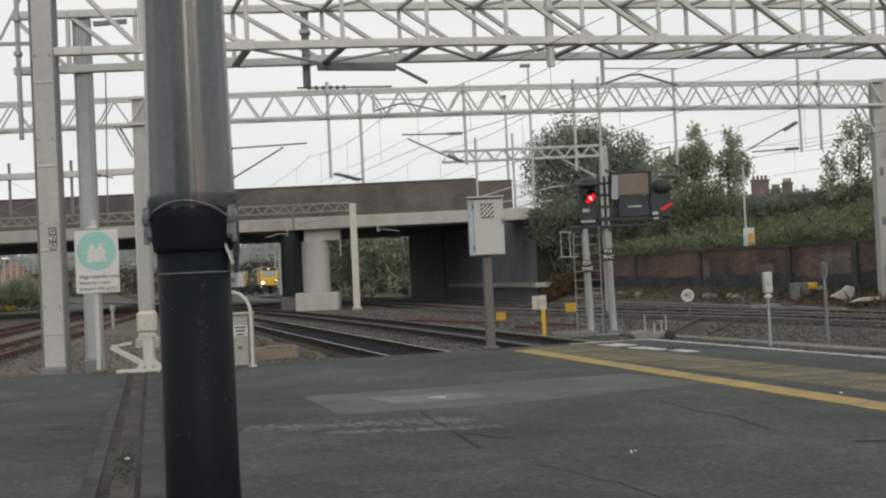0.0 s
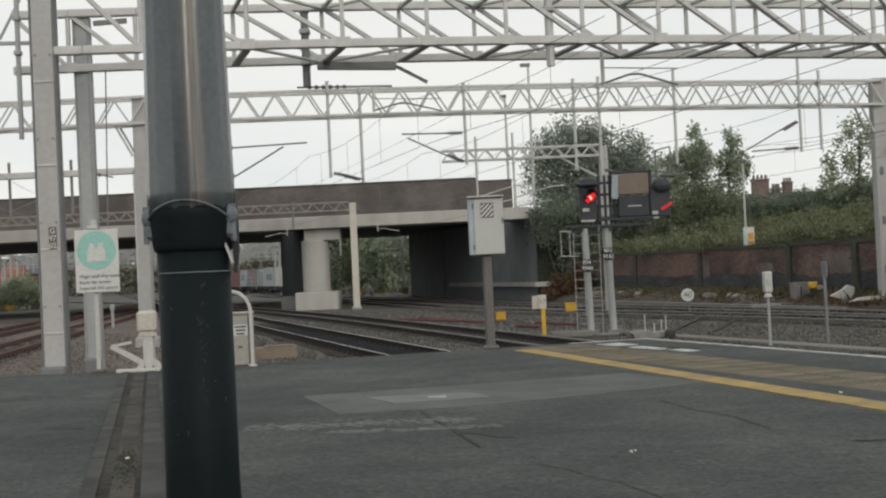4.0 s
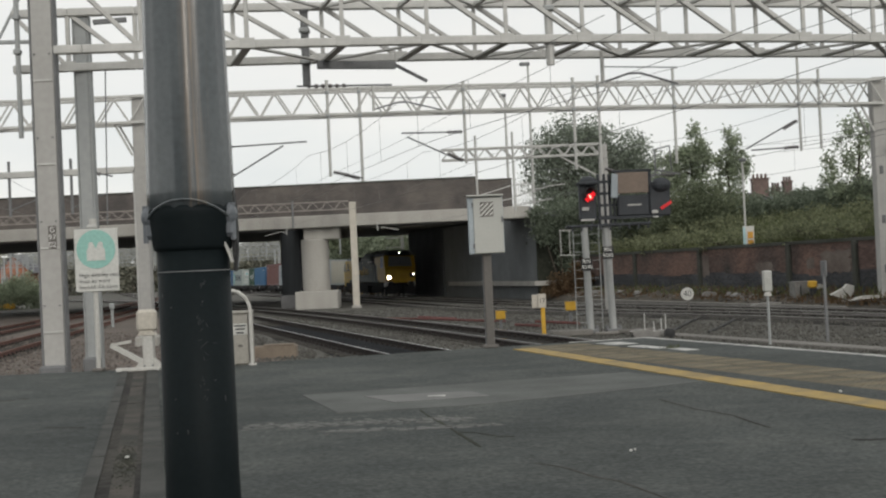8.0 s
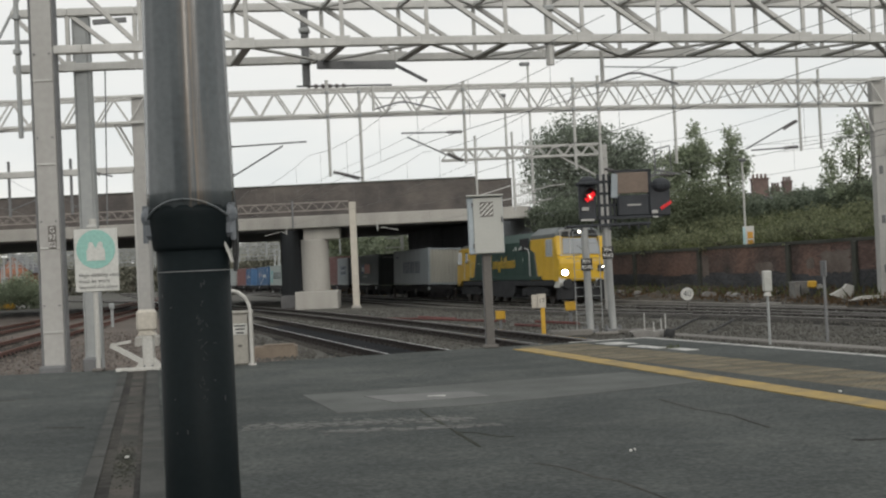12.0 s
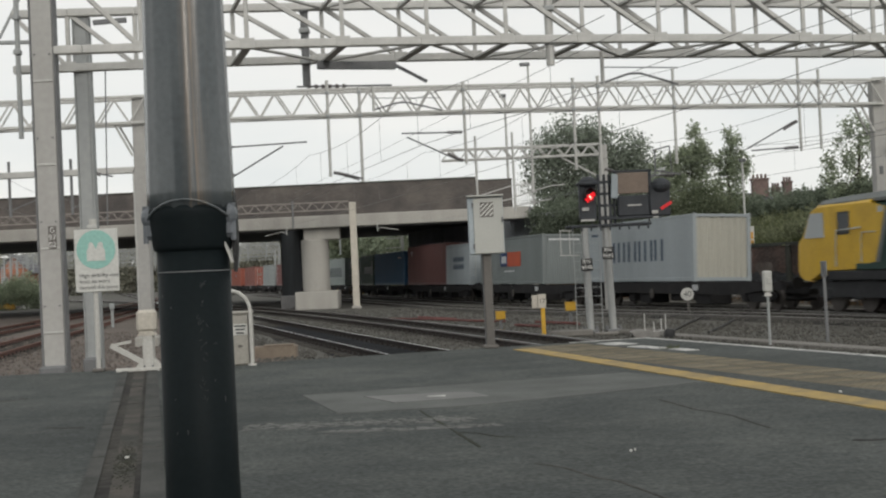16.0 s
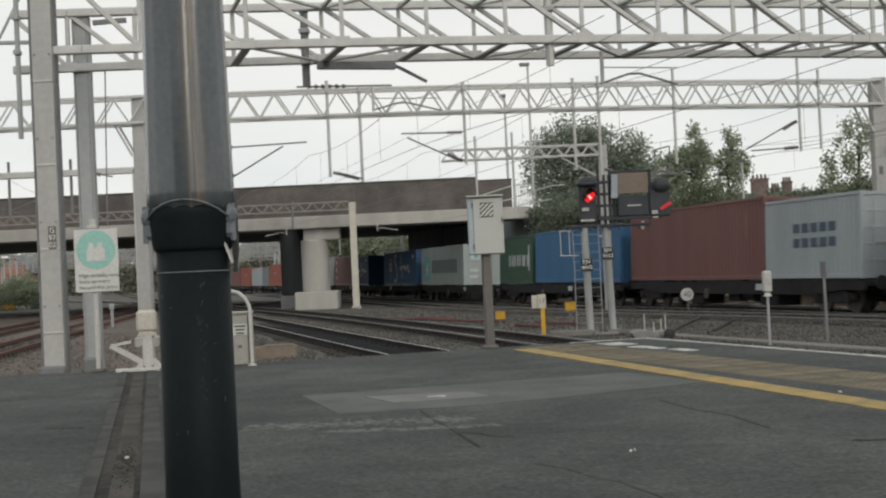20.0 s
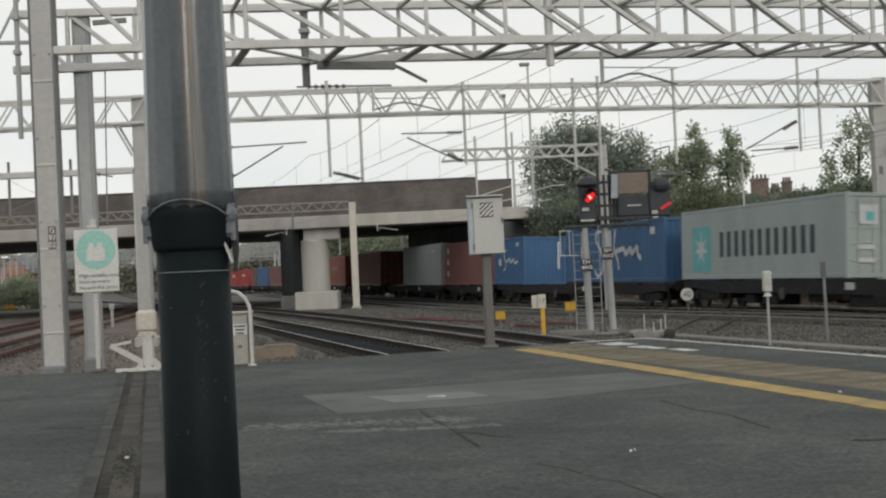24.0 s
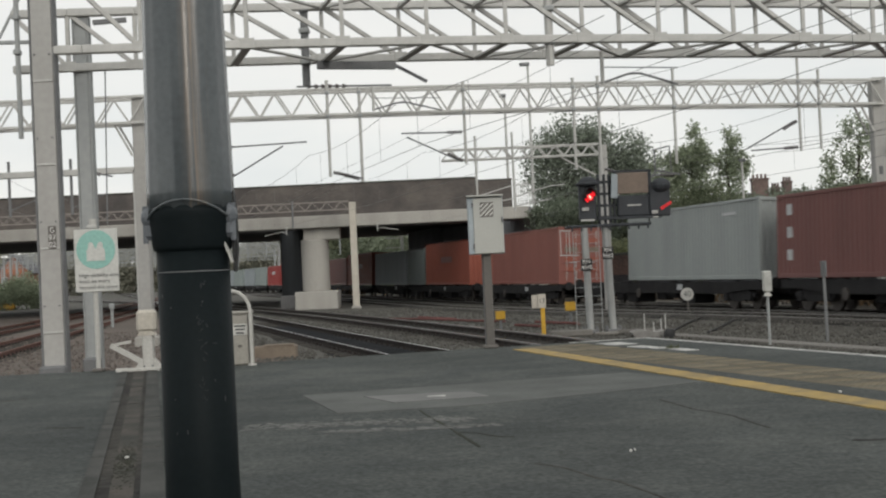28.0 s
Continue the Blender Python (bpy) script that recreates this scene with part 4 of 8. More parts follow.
for s in (12.5, 17.5, 22.7, 28.0, 37.0, 45.5):
    p = W0 + WD * s + WN * 0.06
    part("buttress", Geo().box((p.x, p.y, 1.05), (0.2, 0.3, 2.5), 0.03, pose(0, 0, 0, 0, 0, 13.8).to_3x3()), M_WALLCOPING, brick_wall, "darker engineering-brick pier")


def embankment():
    g = Geo()
    prof = [(0.4, 2.1), (1.2, 2.35), (3, 2.7), (6, 3.4), (10, 4.2), (16, 4.7), (40, 4.9), (160, 5.0)]
    ys = [20 + 3 * i for i in range(34)]
    for y in ys:
        for o, z in prof:
            g.v.append((x_wall(y) + o, y + o * 0.2, z + 0.12 * noise.noise((o, y * 0.35, 3.0))))
    n = len(prof)
    for j in range(len(ys) - 1):
        g.f += [(j * n + i, j * n + i + 1, (j + 1) * n + i + 1, (j + 1) * n + i) for i in range(n - 1)]
    g.prism([(x_wall(20) + 0.4, 20), (x_wall(119) + 0.4, 119), (x_wall(119) + 1.2, 119), (x_wall(20) + 1.2, 20)], -0.3, 2.0, "z")
    return solo("embankment", g, M_GRASS, "overgrown grass bank behind the brick wall", kind="structure", smooth=True)


embankment()


# ---- overhead line structures ----
def truss(t, a, b, z, high, deep, panel, style, chord, web, material, top=True, lateral=True, shift=0.0):
    """A lattice boom from a to b (plan points), bottom chord at z; its two faces stand 'deep' apart."""
    a, b = Vector((*a, z)), Vector((*b, z))
    d = (b - a).normalized()
    nrm = Vector((-d.y, d.x, 0))
    up = Vector((0, 0, high))
    length = (b - a).length
    k = max(1, round(length / panel))
    st = length / k
    for f in (0, 1):
        o = nrm * deep * f
        bar("bottom_chord", a + o, b + o, chord, chord, material, t)
        if top:
            bar("top_chord", a + o + up, b + o + up, chord, chord, material, t)
        for i in range(k):
            p, q = a + o + d * (st * i + shift * f), a + o + d * (st * (i + 1) + shift * f)
            if style == "warren":
                m = (p + q) / 2 + up
                bar("brace", p, m, web, web, material, t)
                bar("brace", m, q, web, web, material, t)
            else:
                bar("post", q, q + up, web * 0.9, web * 0.9, material, t)
                bar("brace", p + up, q, web, web, material, t)
    if lateral:
        for i in range(k):
            p, q = a + d * st * i, a + d * st * (i + 1)
            bar("cross_brace", p + nrm * deep, q, web * 2.0, web * 0.5, M_STEEL_GREY if style != "warren" else material, t)
            if style != "warren":
                bar("cross_brace", q + nrm * deep + up, q + up, web * 0.8, web * 0.8, material, t)


def insulator(p0, p1, parent):
    """A ribbed insulator on a tube between two points."""
    g = Geo()
    p0, p1 = Vector(p0), Vector(p1)
    n = 6
    q = (p1 - p0).to_track_quat("Z", "Y").to_matrix()
    rings = [(0.0, 0.03)]
    for i in range(n):
        rings += [((i + 0.2) / n, 0.03), ((i + 0.3) / n, 0.075), ((i + 0.7) / n, 0.06), ((i + 0.8) / n, 0.03)]
    rings.append((1.0, 0.03))
    m = 8
    for f, r in rings:
        g.v += [tuple(p0.lerp(p1, f) + q @ Vector((r * math.cos(6.28319 * j / m), r * math.sin(6.28319 * j / m), 0))) for j in range(m)]
    for i in range(len(rings) - 1):
        g.f += [(i * m + j, i * m + (j + 1) % m, (i + 1) * m + (j + 1) % m, (i + 1) * m + j) for j in range(m)]
    return part("insulator", g, M_INSUL, parent, "dark ribbed insulator")


def drop_tube(p, z_top, z_low, r, material=M_STEEL, arm=None, label="galvanised drop tube hanging from the gantry boom"):
    """An upright tube through a boom, with a clamp and, where arm is given, a registration arm along x to the wire."""
    t = thing("drop_tube", label, "overhead fitting", pose(p[0], p[1], 0))
    part("tube", Geo().tube((0, 0, z_low), (0, 0, z_top), r, n=10).tube((0, 0, z_top), (0, 0, z_top + 0.04), r * 1.25, n=10), material, t, smooth=False)
    part("clamp", Geo().box((0, -0.02, 7.32), (r * 2.6, r * 3.2, 0.12), 0.02), M_STEEL_GREY, t)
    part("clamp", Geo().box((0, -0.02, 8.12), (r * 2.6, r * 3.2, 0.12), 0.02), M_STEEL_GREY, t)
    if arm:
        for dx, dz0, dz1 in arm:
            s = 1 if dx > 0 else -1
            part("cantilever_arm", Geo().tube((0.2 * s, 0, z_low + dz0), (dx, 0, z_low + dz1), 0.03, n=6), M_STEEL_DARK, t)
            insulator((0.1 * s, 0, z_low + dz0), (0.62 * s, 0, z_low + dz0 + (dz1 - dz0) * 0.6 / abs(dx)), t)
    return t


# first gantry: a deep box boom on double legs
G1A, G1S = 31.6, 0.18
def g1(x):
    return (x, G1A + G1S * x)


gantry = thing("overhead_line_gantry", "deep grey lattice portal gantry on twin plated masts", "gantry")
G1D = 2.65
g1n = Vector((-G1S, 1, 0)).normalized() * G1D      # from the front face to the rear one
FRONT = [-8.0, -6.7, -4.33, -2.13, -0.13, 1.77, 3.65, 5.57, 7.49, 9.31, 11.18] + [11.18 + 1.9 * i for i in range(1, 6)]
REAR = [-7.4, -5.03, -2.82, -0.86, 1.08, 3.0, 4.95, 6.8, 8.75, 10.62] + [10.62 + 1.9 * i for i in range(1, 6)]


def front_node(x, up=0.0):
    """A point on the front face's chords, which rise a little towards mid-span."""
    return Vector((x, G1A + G1S * x, 7.375 - 0.0011 * (x - 0.5) ** 2 + up))


def rear_node(x, up=0.0):
    return Vector((x, G1A + G1D * math.sqrt(1 + G1S * G1S) + G1S * x, 7.42 - 0.0011 * (x - 1.2) ** 2 + up))


for node, xs in ((front_node, FRONT), (rear_node, [-10.3, -9.0] + REAR)):
    for up in (0.0, 1.36):
        for a, b in zip(xs, xs[1:]):
            bar("bottom_chord" if up == 0 else "top_chord", node(a, up), node(b, up), 0.2, 0.2, M_STEEL, gantry)
    for k, x in enumerate(xs[1:]):
        bar("post", node(x), node(x, 1.36), 0.1, 0.1, M_STEEL, gantry)
        bar("brace", node(xs[k], 1.36), node(x), 0.13 if node is front_node else 0.1, 0.11, M_STEEL, gantry)
        part("gusset_plate", Geo().box((0, 0, 0), (0.34, 0.015, 0.24), 0.004), M_STEEL, gantry, at=Matrix.Translation(node(x, 0.02) - g1n * 0.042) @ Matrix.Rotation(math.atan(G1S), 4, "Z"))
# the open bottom and top faces: a strut at each node and a diagonal in each bay, to and fro
for k, (xf, xr) in enumerate(zip(FRONT[2:], REAR[1:])):
    bar("cross_strut", front_node(xf, -0.07), rear_node(xr, -0.07), 0.2, 0.06, M_STEEL, gantry)
    bar("cross_strut", front_node(xf, 1.3), rear_node(xr, 1.3), 0.1, 0.08, M_STEEL, gantry)
    if k + 3 < len(FRONT) and k + 2 < len(REAR):
        a, b = (front_node(xf, -0.05), rear_node(REAR[k + 2], -0.05)) if k % 2 == 0 else (rear_node(xr, -0.05), front_node(FRONT[k + 3], -0.05))
        bar("cross_brace", a, b, 0.12, 0.05, M_STEEL, gantry)
        bar("cross_brace", a + Vector((0, 0, 1.38)), b + Vector((0, 0, 1.38)), 0.1, 0.06, M_STEEL, gantry)
for up in (0.0, 1.36):
    bar("boom_end", front_node(-8.62, up), front_node(-8.0, up), 0.2, 0.2, M_STEEL, gantry)
for lx, oy, wd, col, nm in ((-8.86, 0.0, 0.47, M_STEEL_CREAM, "front"), (-8.72, 2.75, 0.3, M_STEEL_GREY, "rear"), (20.5, 0.0, 0.5, M_STEEL_CREAM, "front"), (20.3, 2.75, 0.4, M_STEEL_GREY, "rear")):
    x, y = g1(lx)
    y += oy
    leg = part("mast", Geo().box((x, y, 4.1), (wd, 0.06, 9.0), 0.01).box((x, y + 0.25, 4.1), (0.05, 0.5, 9.0), 0.01), col, gantry, "pale plated mast" if nm == "front" else "grey rear mast")
    for s in (-1, 1):
        part("flange", Geo().box((x + s * (wd / 2 + 0.03), y + 0.12, 4.1), (0.045, 0.3, 9.0), 0.012), M_STEEL_DARK if nm == "front" else M_STEEL_GREY, leg)
    for i in range(4 if nm == "front" else 0):
        part("bolt_plate", Geo().box((x, y - 0.04, 0.9 + i * 1.9), (wd * 0.95, 0.02, 0.05), 0.005), M_STEEL, leg)
        for s in (-1, 1):
            part("bolt", Geo().tube((x + s * wd * 0.36, y - 0.07, 1.5 + i * 1.9), (x + s * wd * 0.36, y - 0.03, 1.5 + i * 1.9), 0.02, n=6), M_STEEL_DARK, leg)
    part("base_collar", Geo().box((x, y, -0.05), (wd + 0.1, 0.6, 0.4), 0.04), M_STEEL_DARK, leg)
for up, w in ((0.0, 0.09), (1.16, 0.08)):
    bar("boom_extension", rear_node(-14.5, up + 0.79), rear_node(-9.6, up + 0.67), w, w, M_STEEL_GREY, gantry)
for k in range(4):
    a, b = -14.2 + 1.2 * k, -13.6 + 1.2 * k
    bar("brace", rear_node(a, 0.79), rear_node(b, 1.16 + 0.79), 0.06, 0.06, M_STEEL_GREY, gantry)
    bar("brace", rear_node(b, 1.16 + 0.79), rear_node(a + 1.2, 0.79), 0.06, 0.06, M_STEEL_GREY, gantry)
bar("bracket_arm", (-8.40, 32.78, 8.42), (-7.59, 32.92, 8.48), 0.1, 0.12, M_STEEL_DARK, gantry)
part("hanging_cable", Geo().tube((-8.15, 32.82, 7.26), (-8.25, 32.80, 3.41), 0.018, n=6), M_STEEL_DARK, gantry)
# asset plate on the near mast
px, py = g1(-8.84)
plate = thing("mast_number_plate", "small dark number plate fixed to the gantry mast", "sign", pose(px + 0.05, py - 0.05, 3.04))
part("plate", Geo().box((0, 0, 0), (0.18, 0.015, 0.52), 0.01), M_POSTBROWN, plate)
for i, s in enumerate(("G", "97", "02")):
    part("lettering", letters(s, 0.17, M_TEXTWHITE), M_TEXTWHITE, plate, at=Matrix.Translation((0, -0.012, 0.165 - i * 0.165)) @ FACE)
# hangers below the first boom
for x, oy, z0, z1, r, col in ((-9.5, 0.4, 5.35, 9.4, 0.06, M_STEEL_GREY), (2.83, 0.1, 6.75, 9.2, 0.1, M_STEEL), (-3.25, 2.6, 6.72, 8.6, 0.1, M_STEEL_DARK)):
    p = g1(x)
    drop_tube((p[0], p[1] + oy), z1, z0, r, col)
# dark hanger frame slung under the first boom
t = thing("hanger_frame", "dark angled steel hanger frame under the gantry boom", "overhead fitting")
def under(x, dy, z):
    p = g1(x)
    return (p[0], p[1] + dy, z)
bar("beam", under(-2.95, 2.3, 7.2), under(-0.98, 2.3, 7.16), 0.14, 0.2, M_STEEL_DARK, t)
bar("strut", under(-0.98, 2.3, 7.16), under(-0.2, 2.2, 6.72), 0.08, 0.08, M_STEEL_DARK, t)
# registration arms under the first boom
for x, ln, z, far in ((-2.12, 2.3, 7.95, 12.6), (4.25, 1.9, 6.95, 0.0)):
    p = g1(x)
    p = (p[0], p[1] + far)
    t = thing("registration_arm", "bent steel registration arm under the gantry boom", "overhead fitting", pose(p[0], p[1] + 1.2, 0))
    part("post", Geo().tube((0, 0, z - 0.55), (0, 0, z + 0.3), 0.05, n=8), M_STEEL, t)
    part("arm", Geo().path([(0, 0, z - 0.5), (ln * 0.35, 0, z - 0.3), (ln * 0.5, 0, z - 0.3), (ln, 0, z - 0.62)], 0.03), M_STEEL_DARK, t)
    part("tie", Geo().tube((0, 0, z - 0.1), (ln, 0, z - 0.2), 0.015, n=5), M_STEEL_DARK, t)

# second gantry: a slender zigzag boom
def g2(x):
    return (x, 45.9 + 0.165 * x)


gantry = thing("overhead_line_gantry", "slender zigzag lattice gantry painted grey", "gantry")
G2X0, G2STEP, G2N = -26.23, 1.066, 40
g2n = Vector((-0.165, 1, 0)).normalized() * 0.75


def g2_node(i, rear, up=0.0):
    """A point of the second boom's chords, i panels along; the boom is slightly arched."""
    x = G2X0 + G2STEP * i
    return Vector((*g2(x), 7.4 - 0.0007 * (x - 2) ** 2 + up)) + g2n * rear


for rear in (0, 1):
    for i in range(G2N):
        for up in (0.0, 0.87):
            bar("bottom_chord" if up == 0 else "top_chord", g2_node(i, rear, up), g2_node(i + 1, rear, up), 0.092, 0.092, M_STEEL, gantry)
        bar("brace", g2_node(i, rear), g2_node(i + 0.5, rear, 0.87), 0.055, 0.055, M_STEEL, gantry)
        bar("brace", g2_node(i + 0.5, rear, 0.87), g2_node(i + 1, rear), 0.055, 0.055, M_STEEL, gantry)
for i in range(0, G2N, 2):
    bar("cross_brace", g2_node(i, 0), g2_node(i + 1, 1), 0.07, 0.03, M_STEEL, gantry)
    bar("cross_brace", g2_node(i + 1, 1), g2_node(i + 2, 0), 0.07, 0.03, M_STEEL, gantry)
for lx, wd in ((-10.0, 0.4), (16.3, 0.55), (-26.2, 0.42)):
    x, y = g2(lx)
    y += 0.37
    leg = part("mast", Geo().box((x, y, 4.0), (wd, 0.5, 8.5), 0.03), M_STEEL_CREAM, gantry, "cream-painted box mast")
    part("base_collar", Geo().box((x, y, -0.05), (wd + 0.35, 0.9, 0.4), 0.04), M_CONC, leg)
    for s in (-1, 1):
        if lx > 15 and s > 0:
            continue
        for oy in (-0.37, 0.37):
            bar("knee_brace", (x + s * 0.75, y + oy, 7.25), (x + s * wd / 2, y + oy, 6.2), 0.07, 0.07, M_STEEL, leg)
for i in range(6):
    x, y = g2(16.3)
    part("step_iron", Geo().box((x - 0.2 + 0.4 * (i % 2), y - 0.28, 1.2 + i * 0.9), (0.14, 0.05, 0.3), 0.02), M_STEEL_DARK, gantry)
# drop tubes on the second boom
for x, zt, zl, arm in ((-7.5, 8.4, 5.2, ((3.1, 1.15, 1.22), (2.3, -0.05, 1.12))), (-3.7, 8.5, 5.25, ((1.1, 0.15, -0.1),)), (-2.62, 8.25, 5.05, ((-0.9, 0.1, 0.35),)), (0.96, 8.35, 5.55, ((-2.2, 1.1, 1.15), (-2.0, 0.1, 1.0))),
                       (4.83, 8.4, 5.2, None), (5.73, 8.45, 4.6, ((1.0, 0.6, 0.3),)), (8.47, 8.65, 5.3, ((-1.2, -0.4, -0.35),)),
                       (13.13, 9.6, 5.6, ((-2.0, 1.1, 0.15), (-1.8, 0.15, 0.1))), (13.9, 8.5, 5.65, None), (-11.8, 8.3, 5.4, ((1.0, 0.3, 0.1),))):
    p = g2(x)
    drop_tube((p[0], p[1] - 0.09), zt, zl, 0.052, M_STEEL, arm)
# lamps and vents on thin poles over the tracks
for x, y, zt, w in ((6.9, 98.0, 11.05, 0.75), (5.08, 98.0, 8.8, 0.5)):
    t = thing("lamp_pole", "thin grey pole with a small box head", "pole", pose(x, y, 5.7))
    part("pole", Geo().tube((0, 0, 0), (0, 0, zt), 0.11, 0.08, 8), M_STEEL, t)
    part("head", Geo().box((-w * 0.3, 0, zt + 0.08), (w, 0.25, 0.26), 0.04), M_STEEL_DARK, t)

t = thing("insulator_beam", "dark ribbed insulator bar lying along the slender boom", "overhead fitting")
insulator((-4.4, 45.1, 8.36), (-3.0, 45.4, 8.36), t)
part("tie_bar", Geo().tube((-4.7, 45.05, 8.36), (-1.5, 45.65, 8.35), 0.035, n=8), M_STEEL_DARK, t)

# third gantry: short cantilever boom from a single mast
gantry = thing("overhead_line_gantry", "short lattice cantilever boom on one mast", "gantry")
truss(gantry, (0.15, 57.0), (6.95, 57.4), 6.6, 0.45, 0.4, 0.8, "warren", 0.08, 0.05, M_STEEL, lateral=False)
leg = part("mast", Geo().box((7.12, 57.5, 3.4), (0.36, 0.36, 7.2), 0.03), M_STEEL_CREAM, gantry)
bar("knee_brace", (5.2, 57.4, 6.6), (6.8, 57.5, 5.7), 0.07, 0.07, M_STEEL, leg)
for x, z0, z1 in ((1.6, 5.6, 7.6), (3.2, 5.5, 7.7)):
    drop = thing("drop_tube", "thin drop tube hanging from the short boom", "overhead fitting", pose(x, 57.1, 0))
    part("tube", Geo().tube((0, 0, z0 - 1.2), (0, 0, z1), 0.05, n=8), M_STEEL, drop)
    part("cantilever_arm", Geo().tube((0, 0, z0 - 1.0), (1.6, 0, z0 - 0.75), 0.03, n=6), M_STEEL, drop)
    part("cantilever_arm", Geo().path([(0, 0, z0 - 0.6), (1.5, 0, z0 - 0.2), (2.2, 0, z0 - 0.15)], 0.03), M_STEEL, drop)

# plain beam gantry towards the left-hand sidings
gantry = thing("overhead_line_gantry", "plain steel beam gantry over the sidings", "gantry")
part("beam", Geo().box((-23.7, 62, 7.25), (20.4, 0.3, 0.3), 0.03), M_STEEL, gantry)
part("mast", Geo().box((-14.15, 62, 3.5), (0.3, 0.3, 7.6), 0.03), M_STEEL, gantry)
part("mast", Geo().box((-33.5, 62, 3.5), (0.35, 0.35, 7.6), 0.03), M_STEEL, gantry)
for x in (-20.1, -17.2):
    part("hanger", Geo().tube((x, 62, 5.3), (x, 62, 7.9), 0.07, n=8), M_STEEL_DARK, gantry)
    part("hanger_arm", Geo().tube((x, 62, 5.6), (x + 1.6, 62, 6.2), 0.03, n=6), M_STEEL_DARK, gantry)

# fourth gantry: in front of the bridge
gantry = thing("overhead_line_gantry", "lattice gantry with cream mast standing before the bridge", "gantry")
truss(gantry, (-29.0, 82.4), (-5.75, 82.4), 5.97, 0.5, 0.4, 0.9, "warren", 0.06, 0.032, M_STEEL_BROWN, lateral=False)
leg = part("mast", Geo().box((-5.5, 82.6, 3.05), (0.42, 0.3, 6.7), 0.03), M_CREAM, gantry, "cream-painted mast")
part("base_collar", Geo().box((-5.5, 82.6, -0.15), (0.6, 0.6, 0.2), 0.05), M_CONC, leg)
part("mast", Geo().box((-29.2, 82.6, 3.0), (0.4, 0.4, 6.6), 0.03), M_STEEL_CREAM, gantry)
for x in (-9.2, -17.0):
    part("hanger", Geo().tube((x, 82.3, 4.9), (x, 82.3, 6.6), 0.06, n=8), M_STEEL_DARK, gantry)
for x in (-9.9, -4.1):
    t = thing("registration_arm", "white bent registration arm fixed under the bridge edge", "overhead fitting", pose(x, 84.7, 0))
    part("bracket", Geo().box((0, 0.05, 4.85), (0.06, 0.12, 0.5), 0.015), M_STEEL, t)
    s = -1 if x < -6 else 1
    part("arm", Geo().path([(0, 0, 4.72), (s * 0.35, -0.1, 4.8), (s * 0.9, -0.2, 4.68), (s * 1.35, -0.2, 4.6)], 0.022), M_STEEL, t)

# more gantries beyond the bridge
for i, (y, x0, x1) in enumerate(((150, -49, -15.5), (178, -59, -22.0), (205, -66, -26.0), (240, -80, -28), (290, -95, -36))):
    gantry = thing("overhead_line_gantry", "distant grey lattice gantry beyond the bridge", "gantry", group="gantries beyond the bridge")
    truss(gantry, (x0, y), (x1, y), 5.65 + 0.1 * i, 0.85, 0.9, 1.7, "warren", 0.1, 0.055, M_STEEL_GREY, lateral=False, shift=0.8)
    n = 5
    for j in range(n):
        x = x0 + (x1 - x0) * j / (n - 1)
        if j in (0, 2, 4):
            part("mast", Geo().box((x, y + 0.4, 3.0), (0.24, 0.24, 6.6), 0.03), M_STEEL_GREY, gantry)
        part("hanger", Geo().tube((x + 1.8, y + 0.4, 4.2), (x + 1.8, y + 0.4, 7.3), 0.08, n=6), M_STEEL_GREY, gantry)
        part("hanger", Geo().tube((x + 3.9, y + 0.4, 4.2), (x + 3.9, y + 0.4, 7.3), 0.08, n=6), M_STEEL_GREY, gantry)
t = thing("signal_mast", "grey lattice mast with short cross arms beyond the bridge", "mast", pose(-3.99, 131.5, -0.2))
part("pole", Geo().box((0, 0, 2.9), (0.28, 0.28, 5.8), 0.03), M_STEEL, t)
for z in (4.1, 4.55, 5.5):
    part("cross_arm", Geo().box((-0.9, 0, z), (1.5, 0.12, 0.1), 0.02), M_STEEL, t)
part("base_box", Geo().box((0.1, -0.1, 0.35), (0.7, 0.6, 0.7), 0.05), M_STEEL_DARK, t)

# wires: contact and messenger over each line, with droppers
def overhead_wire(fx, supports, zc, zm, sag, label):
    t = thing("overhead_wire", label, "wire")
    cw, mw = [], []
    for y0, y1 in zip(supports, supports[1:]):
        for i in range(7):
            f = i / 6
            y = y0 + (y1 - y0) * f
            z = zm - sag * 4 * f * (1 - f)
            if i < 6 or y1 == supports[-1]:
                mw.append((fx(y), y, z))
                cw.append((fx(y), y, zc))
            if i in (1, 3, 5):
                part("dropper", Geo().tube((fx(y), y, zc), (fx(y), y, z), 0.004, n=4), M_WIRE, t)
    part("messenger_wire", Geo().path(mw, 0.0065, 5), M_WIRE, t)
    part("contact_wire", Geo().path(cw, 0.0065, 5), M_WIRE, t)


